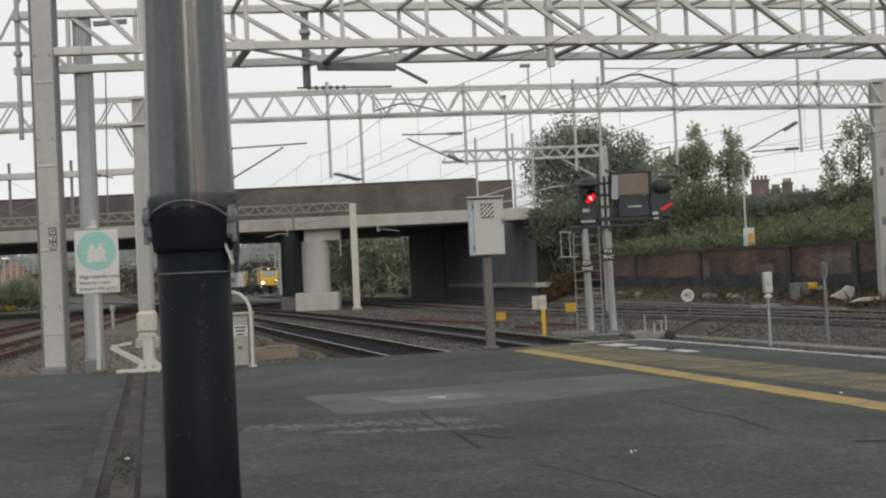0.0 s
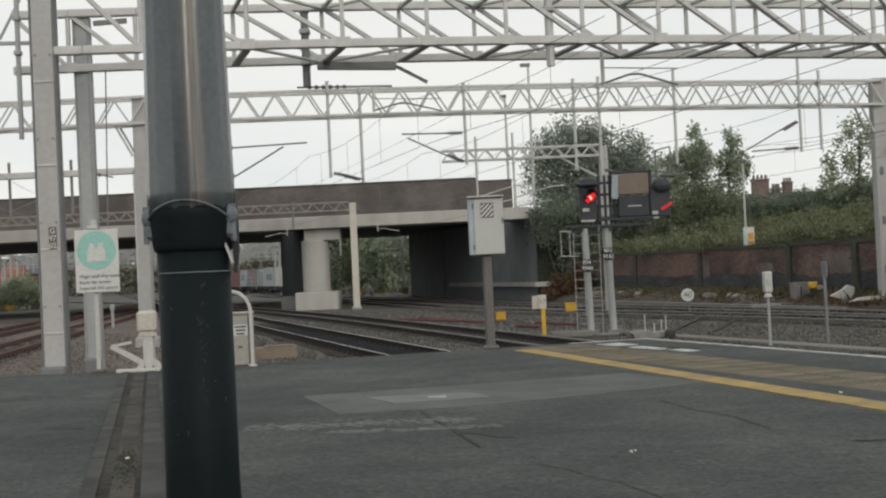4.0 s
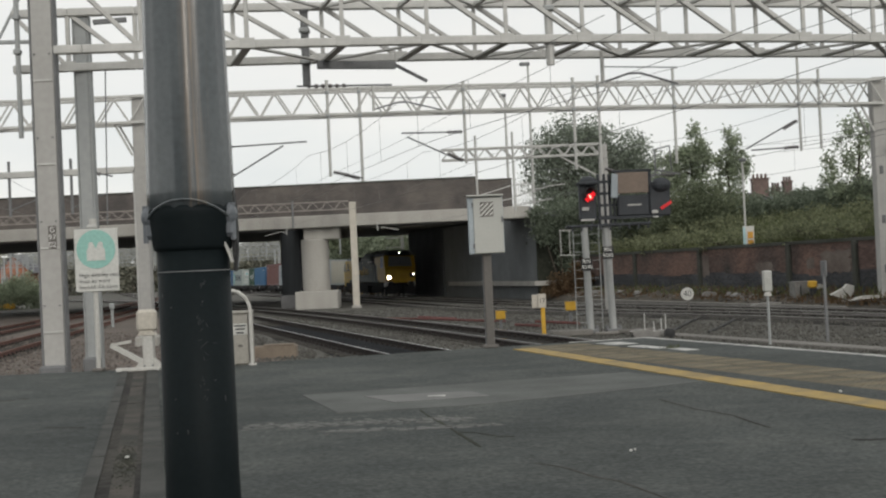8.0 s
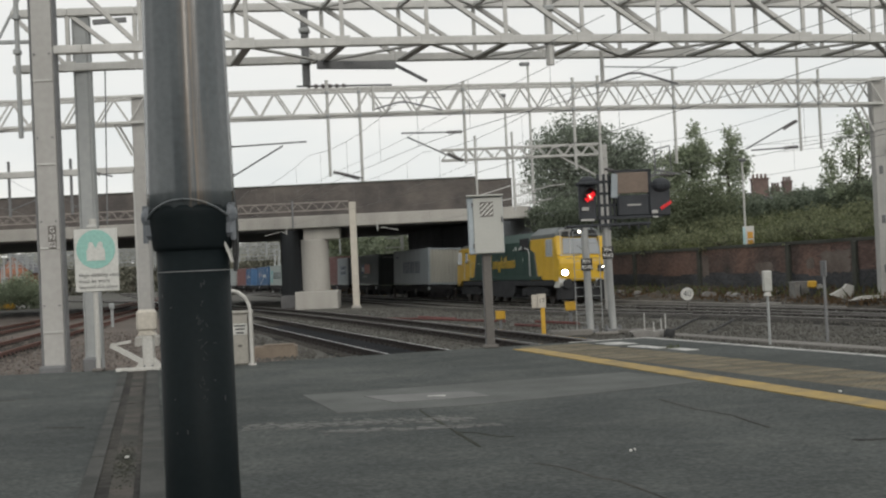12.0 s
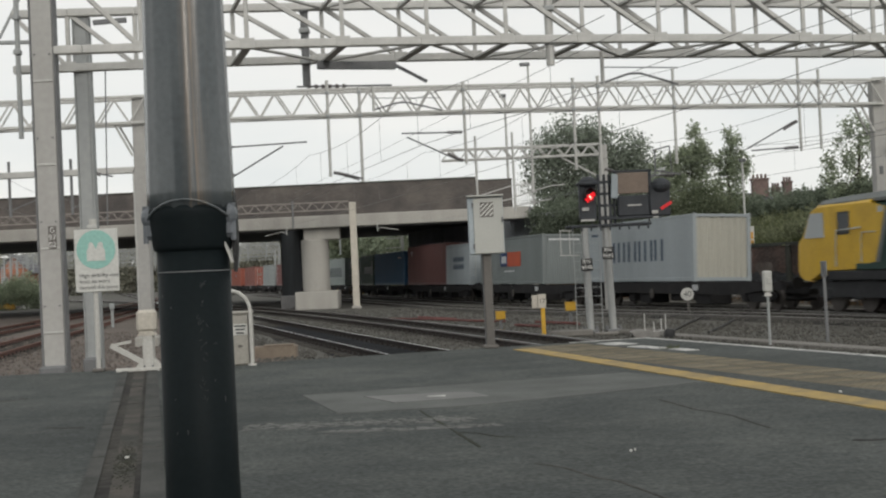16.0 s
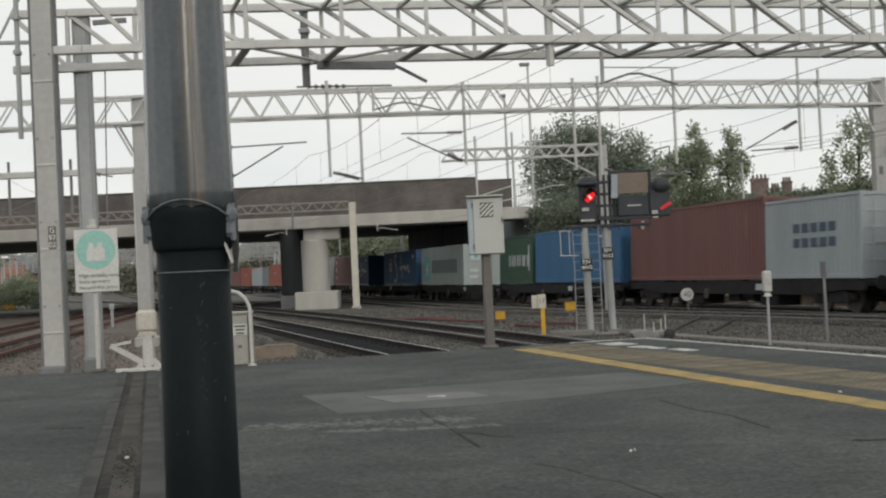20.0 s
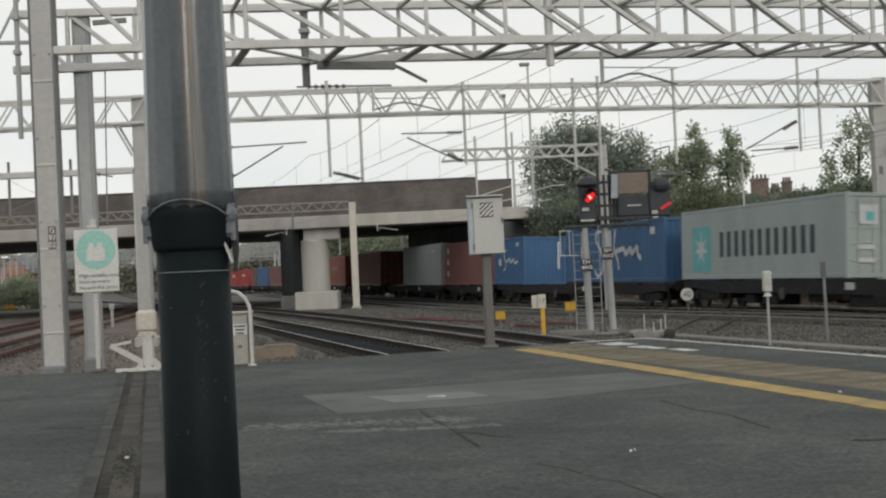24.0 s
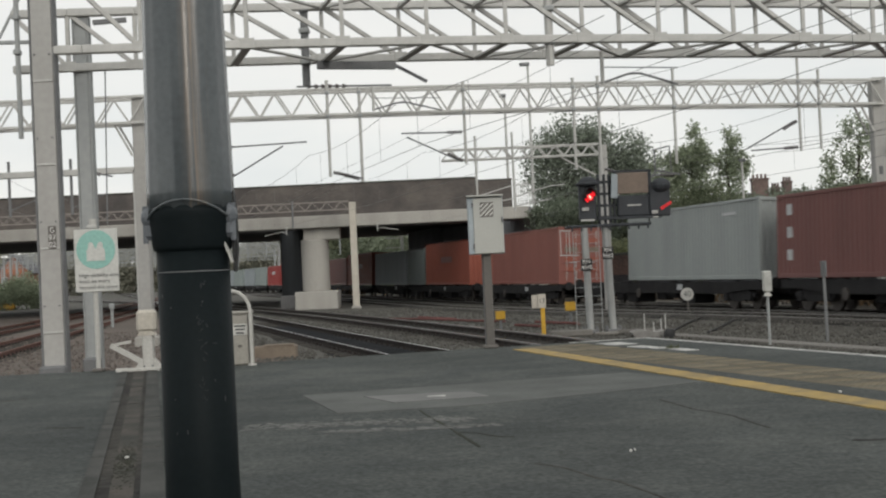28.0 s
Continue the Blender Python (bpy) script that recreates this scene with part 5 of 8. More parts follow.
overhead_wire(x_b, (6, 33, 46, 60, 82, 84.5), 4.75, 6.0, 0.25, "twin overhead wires above the line by the signals")
overhead_wire(x_wire, (2, 33, 47, 57, 82), 4.75, 6.0, 0.25, "twin overhead wires above the running line")
overhead_wire(x_train, (-20, 34, 48, 84), 4.75, 5.9, 0.35, "twin overhead wires above the freight line")
overhead_wire(x_a, (22, 32, 45, 62, 83), 4.75, 6.0, 0.25, "twin overhead wires above the platform-end line")
overhead_wire(x_l, (10, 30, 45, 62, 82), 4.75, 6.0, 0.25, "twin overhead wires above the siding")
for pts, lab in ((((7.5, 12.0, 6.2), (6.25, 18.0, 6.65), (5.02, 27.0, 7.12), (0.93, 46.0, 7.46), (-3.34, 62.0, 7.31), (-9.0, 82.0, 7.1)), "thin return conductor slung between gantries"),
                 (((19.5, 16.0, 7.9), (8.6, 34.2, 7.0), (5.4, 46.6, 7.1), (-2.0, 82.0, 7.0)), "thin return conductor slung between gantries"),
                 (((10.2, 14.0, 5.6), (8.49, 25.0, 6.51), (6.77, 36.0, 7.13), (6.4, 47.0, 8.24)), "taut earth wire rising to the second gantry"),
                 (((13.5, 33.0, 5.6), (13.53, 40.0, 5.75), (13.03, 45.0, 5.87), (13.44, 58.0, 6.68), (13.51, 75.0, 7.53)), "slack feeder wire above the bank"),
                 (((13.4, 33.0, 5.1), (13.51, 40.0, 5.37), (13.49, 47.0, 5.61), (14.4, 56.0, 6.21)), "slack feeder wire above the bank")):
    t = solo("feeder_wire", Geo().path(pts, 0.0075, 5), M_WIRE, lab, "wire")


# ---- things on the platform ----
def black_column():
    t = thing("canopy_column", "tall black-painted cast iron column with fluted upper shaft", "column", pose(-0.677, 3.6, PZ, 0, 0.03, 0))
    part("lower_shaft", Geo().lathe([(0.15, 0.0), (0.15, 0.1), (0.125, 0.16), (0.104, 0.3), (0.0985, 0.45), (0.0975, 1.08)], n=48), M_COLUMN, t, smooth=True)
    part("upper_shaft", Geo().lathe([(0.117, 1.16), (0.1175, 1.22), (0.1125, 1.5), (0.1085, 1.75), (0.107, 2.2), (0.106, 4.2)], n=96, flute=0.0022, nf=16), M_COLUMN_UPPER, t, "paler black fluted shaft", smooth=True)
    part("collar", Geo().lathe([(0.0975, 1.06), (0.105, 1.066), (0.107, 1.075), (0.112, 1.11), (0.117, 1.15), (0.119, 1.165), (0.116, 1.18)], n=48), M_COLUMN, t, smooth=True)
    for a in (198, 342, 90):
        x, y = 0.112 * math.cos(radians(a)), 0.112 * math.sin(radians(a))
        lug = part("clamp_lug", Geo().ball((x, y, 1.155), 0.024, 10, 8, (1, 1, 1.25)).box((x, y, 1.118), (0.034, 0.034, 0.05), 0.012), M_LUG, t, "worn grey clamp lug", smooth=False)
        part("bolt", Geo().tube((x * 1.1, y * 1.1, 1.085), (x * 1.1, y * 1.1, 1.185), 0.008, n=8), M_LUG, lug)
    g = Geo()
    for i in range(10):
        a0, a1 = radians(200 + 14 * i), radians(200 + 14 * (i + 1))
        h0, h1 = 1.14 + 0.055 * math.sin(math.pi * i / 10), 1.14 + 0.055 * math.sin(math.pi * (i + 1) / 10)
        g.tube((0.12 * math.cos(a0), 0.12 * math.sin(a0), h0), (0.12 * math.cos(a1), 0.12 * math.sin(a1), h1), 0.0038, n=6)
    part("strap", g, M_COLUMN_UPPER, t, "curved black strap over the joint")
    part("seam", Geo().lathe([(0.0985, 1.004), (0.0985, 1.0065)], n=48), M_COLUMN_SCUFF, t, "pale scratched joint line")
    part("bracket_plate", Geo().prism([(0.108, 1.0), (0.114, 1.0), (0.121, 1.06), (0.121, 1.17), (0.113, 1.24), (0.108, 1.24)], 0.0, 0.03, "y"), M_BLACK, t)
    part("bracket_plate", Geo().prism([(0.103, 1.16), (0.118, 1.16), (0.117, 1.05), (0.111, 1.03)], -0.02, 0.03, "y"), M_BLACK, t)
    part("bracket_edge", Geo().prism([(0.09, 1.082), (0.095, 1.084), (0.115, 1.026), (0.11, 1.024)], -0.05, -0.03, "y"), M_WHITE, t, "pale worn bracket edge")
    random.seed(4)
    for i in range(30):
        a, z = radians(random.gauss(289, 5)), 0.62 + 0.36 * random.random() ** 0.7
        da, dz = radians(random.uniform(-6, 6)), random.uniform(-0.012, 0.012)
        r = 0.0977
        part("scratch", Geo().tube((r * math.cos(a), r * math.sin(a), z), (r * math.cos(a + da), r * math.sin(a + da), z + dz), 0.0008, n=4), M_CHIP, t)
    for i in range(7):
        a, z = radians(random.uniform(215, 325)), random.uniform(0.45, 0.98)
        r = 0.0968 if z < 1.0 else 0.1115
        part("paint_chip", Geo().box((r * math.cos(a), r * math.sin(a), z), (0.006, 0.003, random.uniform(0.004, 0.014)), 0.001), M_CHIP, t)
    return t


black_column()


def hi_vis_sign():
    t = thing("safety_sign", "white safety notice with mint disc on a pale post", "sign", pose(-4.0, 15.2, PZ))
    part("post", Geo().tube((0, 0.03, 0), (0, 0.03, 1.72), 0.028, n=12), M_WHITE, t, smooth=False)
    part("post_base", Geo().box((0, 0.03, 0.02), (0.13, 0.13, 0.04), 0.01), M_POSTBROWN, t)
    board = part("board", Geo().box((0.04, -0.02, 1.275), (0.5, 0.02, 0.72), 0.008), M_SIGNWHITE, t)
    part("disc", Geo().tube((0.04, -0.031, 1.4), (0.04, -0.036, 1.4), 0.222, n=40), M_TEAL, board, "mint green disc")
    vest = [(-0.105, -0.115), (-0.105, 0.0), (-0.095, 0.02), (-0.085, 0.03), (-0.08, 0.085), (-0.06, 0.1), (-0.035, 0.095), (0, 0.02), (0.035, 0.095), (0.06, 0.1), (0.08, 0.085), (0.085, 0.03), (0.095, 0.02), (0.105, 0.0), (0.105, -0.115)]
    part("pictogram", Geo().prism([(0.04 + u, 1.385 + v) for u, v in vest], -0.0405, -0.035, "y"), M_SIGNWHITE, board, "white waistcoat pictogram")
    for i, s in enumerate(("High visibility vests", "must be worn", "beyond this point")):
        part("lettering", letters(s, 0.062, M_TEXT, align="LEFT"), M_TEXT, board, at=Matrix.Translation((-0.165, -0.0315, 1.105 - i * 0.068)) @ FACE)
    part("clip", Geo().box((0.0, 0.0, 1.66), (0.12, 0.05, 0.04), 0.008), M_STEEL, t)
    part("post_cap", Geo().tube((0, 0.03, 1.66), (0, 0.03, 1.75), 0.045, n=12), M_WHITE, t)


hi_vis_sign()


def barrier_post():
    t = thing("barrier_stand", "white-painted post with a cream junction box and braced foot", "stand", pose(-3.38, 14.95, PZ))
    part("foot_bar", Geo().box((-0.1, 0, 0.02), (0.5, 0.1, 0.045), 0.01), M_WHITE, t, "white foot bar")
    part("post", Geo().box((0.02, 0.02, 0.24), (0.12, 0.12, 0.42), 0.012), M_WHITE, t)
    part("gusset", Geo().prism([(-0.14, 0.03), (0.18, 0.03), (0.09, 0.14), (-0.05, 0.14)], -0.03, 0.06, "y"), M_WHITE, t)
    part("brace", Geo().beam((-0.42, 0.1, 0.3), (-0.03, 0.05, 0.08), 0.06, 0.05).beam((-0.42, 0.1, 0.3), (-0.2, 0.12, 0.335), 0.06, 0.03), M_WHITE, t)
    box = part("junction_box", Geo().box((0.01, 0.02, 0.565), (0.215, 0.16, 0.245), 0.03), M_CREAM, t, "cream junction box")
    part("box_skirt", Geo().prism([(-0.09, 0.4), (0.11, 0.4), (0.08, 0.45), (-0.06, 0.45)], -0.05, 0.09, "y"), M_CREAM, box)
    for x in (-0.02, 0.07):
        part("bolt", Geo().tube((x, -0.05, 0.06), (x, -0.02, 0.06), 0.012, n=6), M_STEEL_DARK, t)


barrier_post()


def platform_cabinet():
    t = thing("platform_cabinet", "cream steel equipment cabinet with small printed label", "cabinet", pose(-2.56, 15.25, PZ))
    part("body", Geo().box((0, 0.1, 0.295), (0.62, 0.35, 0.59), 0.02), M_CABINET, t)
    part("lid", Geo().box((0, 0.1, 0.6), (0.64, 0.38, 0.03), 0.01), M_CABINET, t)
    part("door_seam", Geo().box((0.3, -0.078, 0.3), (0.008, 0.006, 0.52)), M_POSTBROWN, t)
    lab = part("label_plate", Geo().box((0.205, -0.078, 0.41), (0.17, 0.008, 0.13), 0.003), M_SIGNWHITE, t)
    for i in range(3):
        part("label_bar", Geo().box((0.205, -0.084, 0.45 - 0.04 * i), (0.13 - 0.02 * i, 0.004, 0.02)), M_TEXT, lab)
    part("lock", Geo().box((0.2, -0.08, 0.22), (0.05, 0.012, 0.03), 0.004), M_POSTBROWN, t)
    t = thing("hand_rail", "bent white tubular hand rail by the platform end", "rail", pose(-2.22, 15.1, PZ))
    pts = [(0, 0, 0), (0, 0, 0.62), (-0.015, 0, 0.7), (-0.05, 0, 0.77), (-0.12, 0, 0.83), (-0.62, 0, 0.99)]
    part("tube", Geo().path(pts, 0.021, 8), M_WHITE, t)
    part("foot", Geo().tube((0, 0, 0), (0, 0, 0.02), 0.05, n=10), M_WHITE, t)
    part("post", Geo().tube((-0.62, 0, 0), (-0.62, 0, 0.99), 0.021, n=8), M_WHITE, t)


platform_cabinet()


def telephone_box():
    t = thing("equipment_box", "pale grey steel locker on a brown-grey square post", "cabinet", pose(0.55, 16.2, PZ))
    part("post", Geo().box((-0.015, 0.06, 0.58), (0.105, 0.105, 1.16), 0.012), M_POSTBROWN, t, "brown-grey steel post")
    part("post_foot", Geo().box((-0.015, 0.06, 0.02), (0.18, 0.18, 0.04), 0.01), M_POSTBROWN, t)
    body = part("body", Geo().box((-0.01, 0.1, 1.5), (0.43, 0.3, 0.7), 0.012), M_BOXSIDE, t, "galvanised locker body")
    door = part("door", Geo().box((0.02, -0.06, 1.495), (0.36, 0.025, 0.68), 0.008), M_BOXGREY, t, "pale grey door")
    part("rain_lip", Geo().box((-0.01, 0.06, 1.858), (0.45, 0.36, 0.02), 0.006), M_BOXGREY, t)
    lab = part("warning_plate", Geo().box((0.005, -0.075, 1.69), (0.16, 0.006, 0.18), 0.002), M_POSTBROWN, door, "square plate with diagonal stripes")
    for i in range(-2, 3):
        c = i * 0.055
        g = Geo()
        # diagonal bands clipped to the square
        poly = []
        s = 0.075
        for u, v in ((-s, -s - c), (s, s - c)):
            poly.append((u, v))
        a0, a1 = max(-s, -s + c), min(s, s + c)
        g.prism([(a0 - 0.012, a0 - c), (a0 + 0.012, a0 - c), (a1 + 0.012, a1 - c), (a1 - 0.012, a1 - c)], -0.0815, -0.077, "y")
        part("stripe", g, M_SIGNWHITE, lab, at=Matrix.Translation((0.005, 0, 1.69)))
    for z in (1.25, 1.75):
        part("hinge", Geo().tube((-0.165, -0.07, z - 0.03), (-0.165, -0.07, z + 0.03), 0.011, n=8), M_STEEL_DARK, door)
    part("handle", Geo().box((0.19, -0.085, 1.56), (0.02, 0.03, 0.07), 0.006), M_STEEL_DARK, door)
    part("conduit", Geo().tube((-0.06, 0.14, 0), (-0.06, 0.14, 1.16), 0.018, n=8), M_STEEL_DARK, t)


telephone_box()

# ---- signals ----
def signal_post(x, y, top, num, plate_z, lean):
    t = thing("signal_post", "white tubular signal post with black number plate", "signal post", pose(x, y, -0.2, 0, lean, 0), group="signal posts")
    part("pole", Geo().tube((0, 0, 0), (0, 0, top + 0.2), 0.112, 0.104, 20), M_POST, t, "scuffed white tube", smooth=False)
    part("base_plate", Geo().box((0, 0, 0.08), (0.42, 0.42, 0.1), 0.02), M_STEEL_DARK, t)
    for a in range(4):
        part("bolt", Geo().tube((0.19 * (1 if a % 2 else -1), 0.19 * (1 if a > 1 else -1), 0.1), (0.19 * (1 if a % 2 else -1), 0.19 * (1 if a > 1 else -1), 0.24), 0.025, n=6), M_STEEL_DARK, t)
    pl = part("number_plate", Geo().box((-0.01, -0.15, plate_z + 0.2), (0.34, 0.02, 0.36), 0.01), M_BLACK, t, "black number plate")
    part("lettering", letters("RN", 0.17, M_TEXTWHITE), M_TEXTWHITE, pl, at=Matrix.Translation((-0.01, -0.163, plate_z + 0.29)) @ FACE)
    part("lettering", letters(num, 0.16, M_TEXTWHITE), M_TEXTWHITE, pl, at=Matrix.Translation((-0.01, -0.163, plate_z + 0.12)) @ FACE)


signal_post(4.27, 39.3, 2.95, "9540", 1.86, -1.0)
signal_post(4.95, 39.4, 3.0, "9542", 2.18, -1.6)


def signal_cage():
    t = thing("signal_cage", "dark steel signal cage with walkway, hooded heads and back board", "signal", pose(0, 39.5, 0))
    part("walkway", Geo().box((4.95, 0.1, 3.0), (2.5, 0.8, 0.08), 0.02), M_SIGNAL, t)
    for i in range(9):
        part("walkway_bar", Geo().box((3.85 + i * 0.28, -0.32, 2.93), (0.05, 0.05, 0.16), 0.01), M_SIGNAL, t)
    # lattice uprights between the heads
    for x in (4.72, 4.9, 5.05, 5.18):
        part("upright", Geo().box((x, 0.1, 3.75), (0.08, 0.1, 1.55), 0.01), M_SIGNAL, t)
    for z in (3.25, 3.6, 3.95, 4.3):
        part("cross_bar", Geo().box((4.95, 0.12, z), (0.6, 0.08, 0.08), 0.01), M_SIGNAL, t)
        # left head
    head = part("signal_head", Geo().box((4.36, -0.05, 3.72), (0.5, 0.35, 1.15), 0.04), M_SIGNAL, t, "dark hooded signal head")
    part("hood", Geo().tube((4.42, -0.55, 3.95), (4.42, -0.2, 3.97), 0.16, 0.17, 14, caps=False), M_BLACK, head)
    part("lens", Geo().tube((4.43, -0.3, 3.85), (4.43, -0.24, 3.85), 0.1, n=16), M_RED_LED, head, "lit red signal lens")
    # glowing bar that draws the flare of the red lamp
    part("lens_flare", Geo().beam((4.3, -0.31, 3.74), (4.56, -0.31, 3.96), 0.05, 0.13), M_RED_LED, head, "red flare streak drawn across the lens")
    part("lens_core", Geo().beam((4.4, -0.345, 3.9), (4.44, -0.345, 3.8), 0.02, 0.05), M_HOT_LED, head, "glowing lens core")
    part("shelf", Geo().box((4.28, -0.25, 3.5), (0.2, 0.06, 0.1), 0.01), M_STEEL, head)
    part("shelf", Geo().box((4.33, -0.25, 3.17), (0.42, 0.06, 0.06), 0.01), M_STEEL, head)
    part("hood", Geo().box((4.35, -0.2, 4.25), (0.6, 0.5, 0.1), 0.03), M_SIGNAL, head)
    part("hood", Geo().ball((4.4, -0.1, 4.3), 0.25, 12, 8, (1.1, 1, 0.7)), M_SIGNAL, head)
    # board and route box
    part("back_board", Geo().box((5.72, -0.1, 4.22), (0.92, 0.08, 0.62), 0.02), M_BROWNPANEL, t, "buff brown board")
    part("board_frame", Geo().box((5.72, 0.0, 4.58), (1.15, 0.12, 0.07), 0.01).box((6.24, 0.0, 4.2), (0.1, 0.12, 0.8), 0.01), M_SIGNAL, t)
    part("side_plate", Geo().box((5.18, -0.12, 4.15), (0.2, 0.05, 0.72), 0.02, pose(0, 0, 0, 0, 4, 0).to_3x3()), M_BOXSIDE, t, "pale blue-grey side plate")
    part("route_box", Geo().box((5.72, 0.0, 3.55), (0.95, 0.3, 0.62), 0.04), M_SIGNAL, t)
    part("route_slot", Geo().box((5.74, -0.17, 3.56), (0.42, 0.03, 0.05), 0.01), M_STEEL, t)
    part("floor_rail", Geo().box((5.6, -0.1, 3.2), (1.9, 0.08, 0.08), 0.01), M_SIGNAL, t)
    # right head
    head = part("signal_head", Geo().box((6.5, -0.02, 3.68), (0.62, 0.3, 0.95), 0.04), M_SIGNAL, t, "dark hooded signal head")
    part("hood", Geo().ball((6.55, -0.1, 4.12), 0.3, 12, 8, (1.0, 1, 0.75)), M_SIGNAL, head)
    part("lens", Geo().beam((6.52, -0.2, 3.42), (6.83, -0.2, 3.6), 0.05, 0.085), M_DIM_LED, head, "lit red signal lens")
    part("shelf", Geo().box((6.33, -0.2, 3.33), (0.18, 0.06, 0.1), 0.01).box((6.35, -0.2, 3.18), (0.16, 0.06, 0.05), 0.01), M_STEEL, head)
    # support arm behind
    part("arm", Geo().beam((6.46, 0.2, 4.59), (7.22, 0.2, 4.43), 0.05, 0.05).beam((6.46, 0.2, 4.45), (6.47, 0.2, 5.2), 0.05, 0.045).beam((6.47, 0.2, 5.2), (6.92, 0.2, 5.3), 0.04, 0.04).beam((6.92, 0.2, 5.3), (6.95, 0.2, 4.5), 0.03, 0.03), M_STEEL_DARK, t)
    for k in range(6):
        part("guard_wire", Geo().tube((6.47, 0.2, 4.66 + k * 0.09), (6.93, 0.2, 4.6 + k * 0.12), 0.005, n=4), M_STEEL_DARK, t)
    part("bracket", Geo().beam((6.2, 0.15, 4.3), (6.47, 0.2, 4.47), 0.05, 0.05), M_STEEL_DARK, t)
    for x in (4.5, 5.4, 6.2):
        part("tie", Geo().tube((x, 0.15, 3.0), (x, 0.15, 4.6), 0.025, n=6), M_STEEL_DARK, t)
    t = thing("access_ladder", "white steel ladder with hoop rail beside the signal posts", "ladder", pose(0, 39.2, -0.2))
    for x in (3.86, 4.62):
        part("stile", Geo().box((x, 0, 1.6), (0.022, 0.04, 3.2), 0.006), M_STEEL_GREY, t)
    for i in range(11):
        part("rung", Geo().tube((3.86, 0, 0.35 + i * 0.26), (4.62, 0, 0.35 + i * 0.26), 0.008, n=6), M_STEEL_GREY, t)
    for z in (3.08, 2.35):
        part("guard_rail", Geo().path([(3.86, 0, z), (3.48, -0.05, z + 0.02), (3.5, 0.5, z + 0.02), (4.1, 0.5, z)], 0.015, 6), M_STEEL, t)
    part("guard_rail", Geo().tube((3.49, -0.05, 2.35), (3.48, -0.05, 3.1), 0.015, n=6).tube((3.75, -0.02, 2.35), (3.75, -0.02, 3.1), 0.013, n=6), M_STEEL, t)


signal_cage()
for x, y, w, d, h in ((3.6, 38.3, 1.2, 0.5, 0.22), (5.5, 38.6, 1.1, 0.4, 0.14), (4.6, 38.2, 0.7, 0.25, 0.12)):
    solo("concrete_plinth", Geo().box((0, 0, h / 2), (w, d, h * 0.8), 0.03), M_COPING, "low pale concrete plinth at the signal foot", "plinth", pose(x, y, -0.2))

# ---- lineside furniture ----
def yellow_box(x, y, post, w=0.32, h=0.26):
    t = thing("point_heater_box", "small yellow lineside box on a short dark leg", "lineside box", pose(x, y, -0.2), group="yellow lineside boxes")
    part("leg", Geo().box((0, 0, post / 2), (0.1, 0.1, post), 0.01), M_STEEL_DARK, t)
    part("box", Geo().box((0, 0, post + h / 2), (w, 0.25, h), 0.03), M_YELLOW, t, "bright yellow casing")
    part("lid", Geo().box((0, 0, post + h), (w * 1.06, 0.28, 0.03), 0.01), M_YELLOW, t)


yellow_box(1.83, 44.5, 0.36)
yellow_box(4.37, 46.5, 0.47, 0.36, 0.3)


def marker_post():
    t = thing("marker_post", "yellow marker post with a cream numbered plate", "marker", pose(2.92, 39.9, -0.2))
    part("post", Geo().box((0, 0, 0.42), (0.12, 0.08, 0.84), 0.015), M_YELLOW, t, "yellow post")
    part("plate_back", Geo().box((-0.22, 0.06, 1.02), (0.2, 0.06, 0.4), 0.015), M_CREAM, t)
    pl = part("plate", Geo().box((-0.02, -0.02, 1.03), (0.25, 0.05, 0.42), 0.015), M_CREAM, t, "cream number plate")
    part("lettering", letters("17", 0.2, M_TEXT), M_TEXT, pl, at=Matrix.Translation((-0.02, -0.048, 1.03)) @ FACE)


marker_post()


def speed_sign():
    t = thing("speed_sign", "round white speed board with black numerals on a post", "sign", pose(8.9, 48.8, -0.2))
    part("post", Geo().box((0.02, 0.03, 0.35), (0.07, 0.05, 0.7), 0.01), M_POSTBROWN, t)
    part("disc", Geo().tube((0, 0, 0.8), (0, 0.03, 0.8), 0.235, n=32), M_SIGNWHITE, t)
    part("rim", Geo().tube((0, 0.004, 0.8), (0, 0.028, 0.8), 0.25, n=32), M_TEXT, t)
    part("lettering", letters("40", 0.3, M_TEXT), M_TEXT, t, at=Matrix.Translation((0, -0.006, 0.8)) @ FACE)


speed_sign()


def small_box_post(x, y, z_box, lean=0):
    t = thing("junction_post", "white junction box on a thin grey pole", "lineside box", pose(x, y, -0.2, 0, lean, 0))
    part("pole", Geo().tube((0, 0, 0), (0, 0, z_box), 0.033, n=10), M_STEEL_GREY, t)
    part("box", Geo().box((0, 0, z_box + 0.28), (0.2, 0.18, 0.49), 0.03), M_BOXGREY, t, "white plastic box")
    part("vent", Geo().box((0.02, -0.11, z_box + 0.3), (0.1, 0.02, 0.14), 0.01), M_BOXGREY, t)
    part("neck", Geo().tube((0, 0, z_box - 0.06), (0, 0, z_box + 0.03), 0.1, 0.06, 12), M_WHITE, t)


small_box_post(7.43, 30.6, 1.21)
t = thing("side_sign_post", "grey square post with a sign board seen edge on", "sign", pose(8.72, 30.6, -0.2, 0, -0.5, 0))
part("post", Geo().box((0.04, 0, 0.95), (0.065, 0.065, 1.9), 0.01), M_STEEL_DARK, t)
part("board", Geo().box((0.07, 0.1, 1.72), (0.04, 0.4, 0.36), 0.008), M_STEEL_DARK, t)

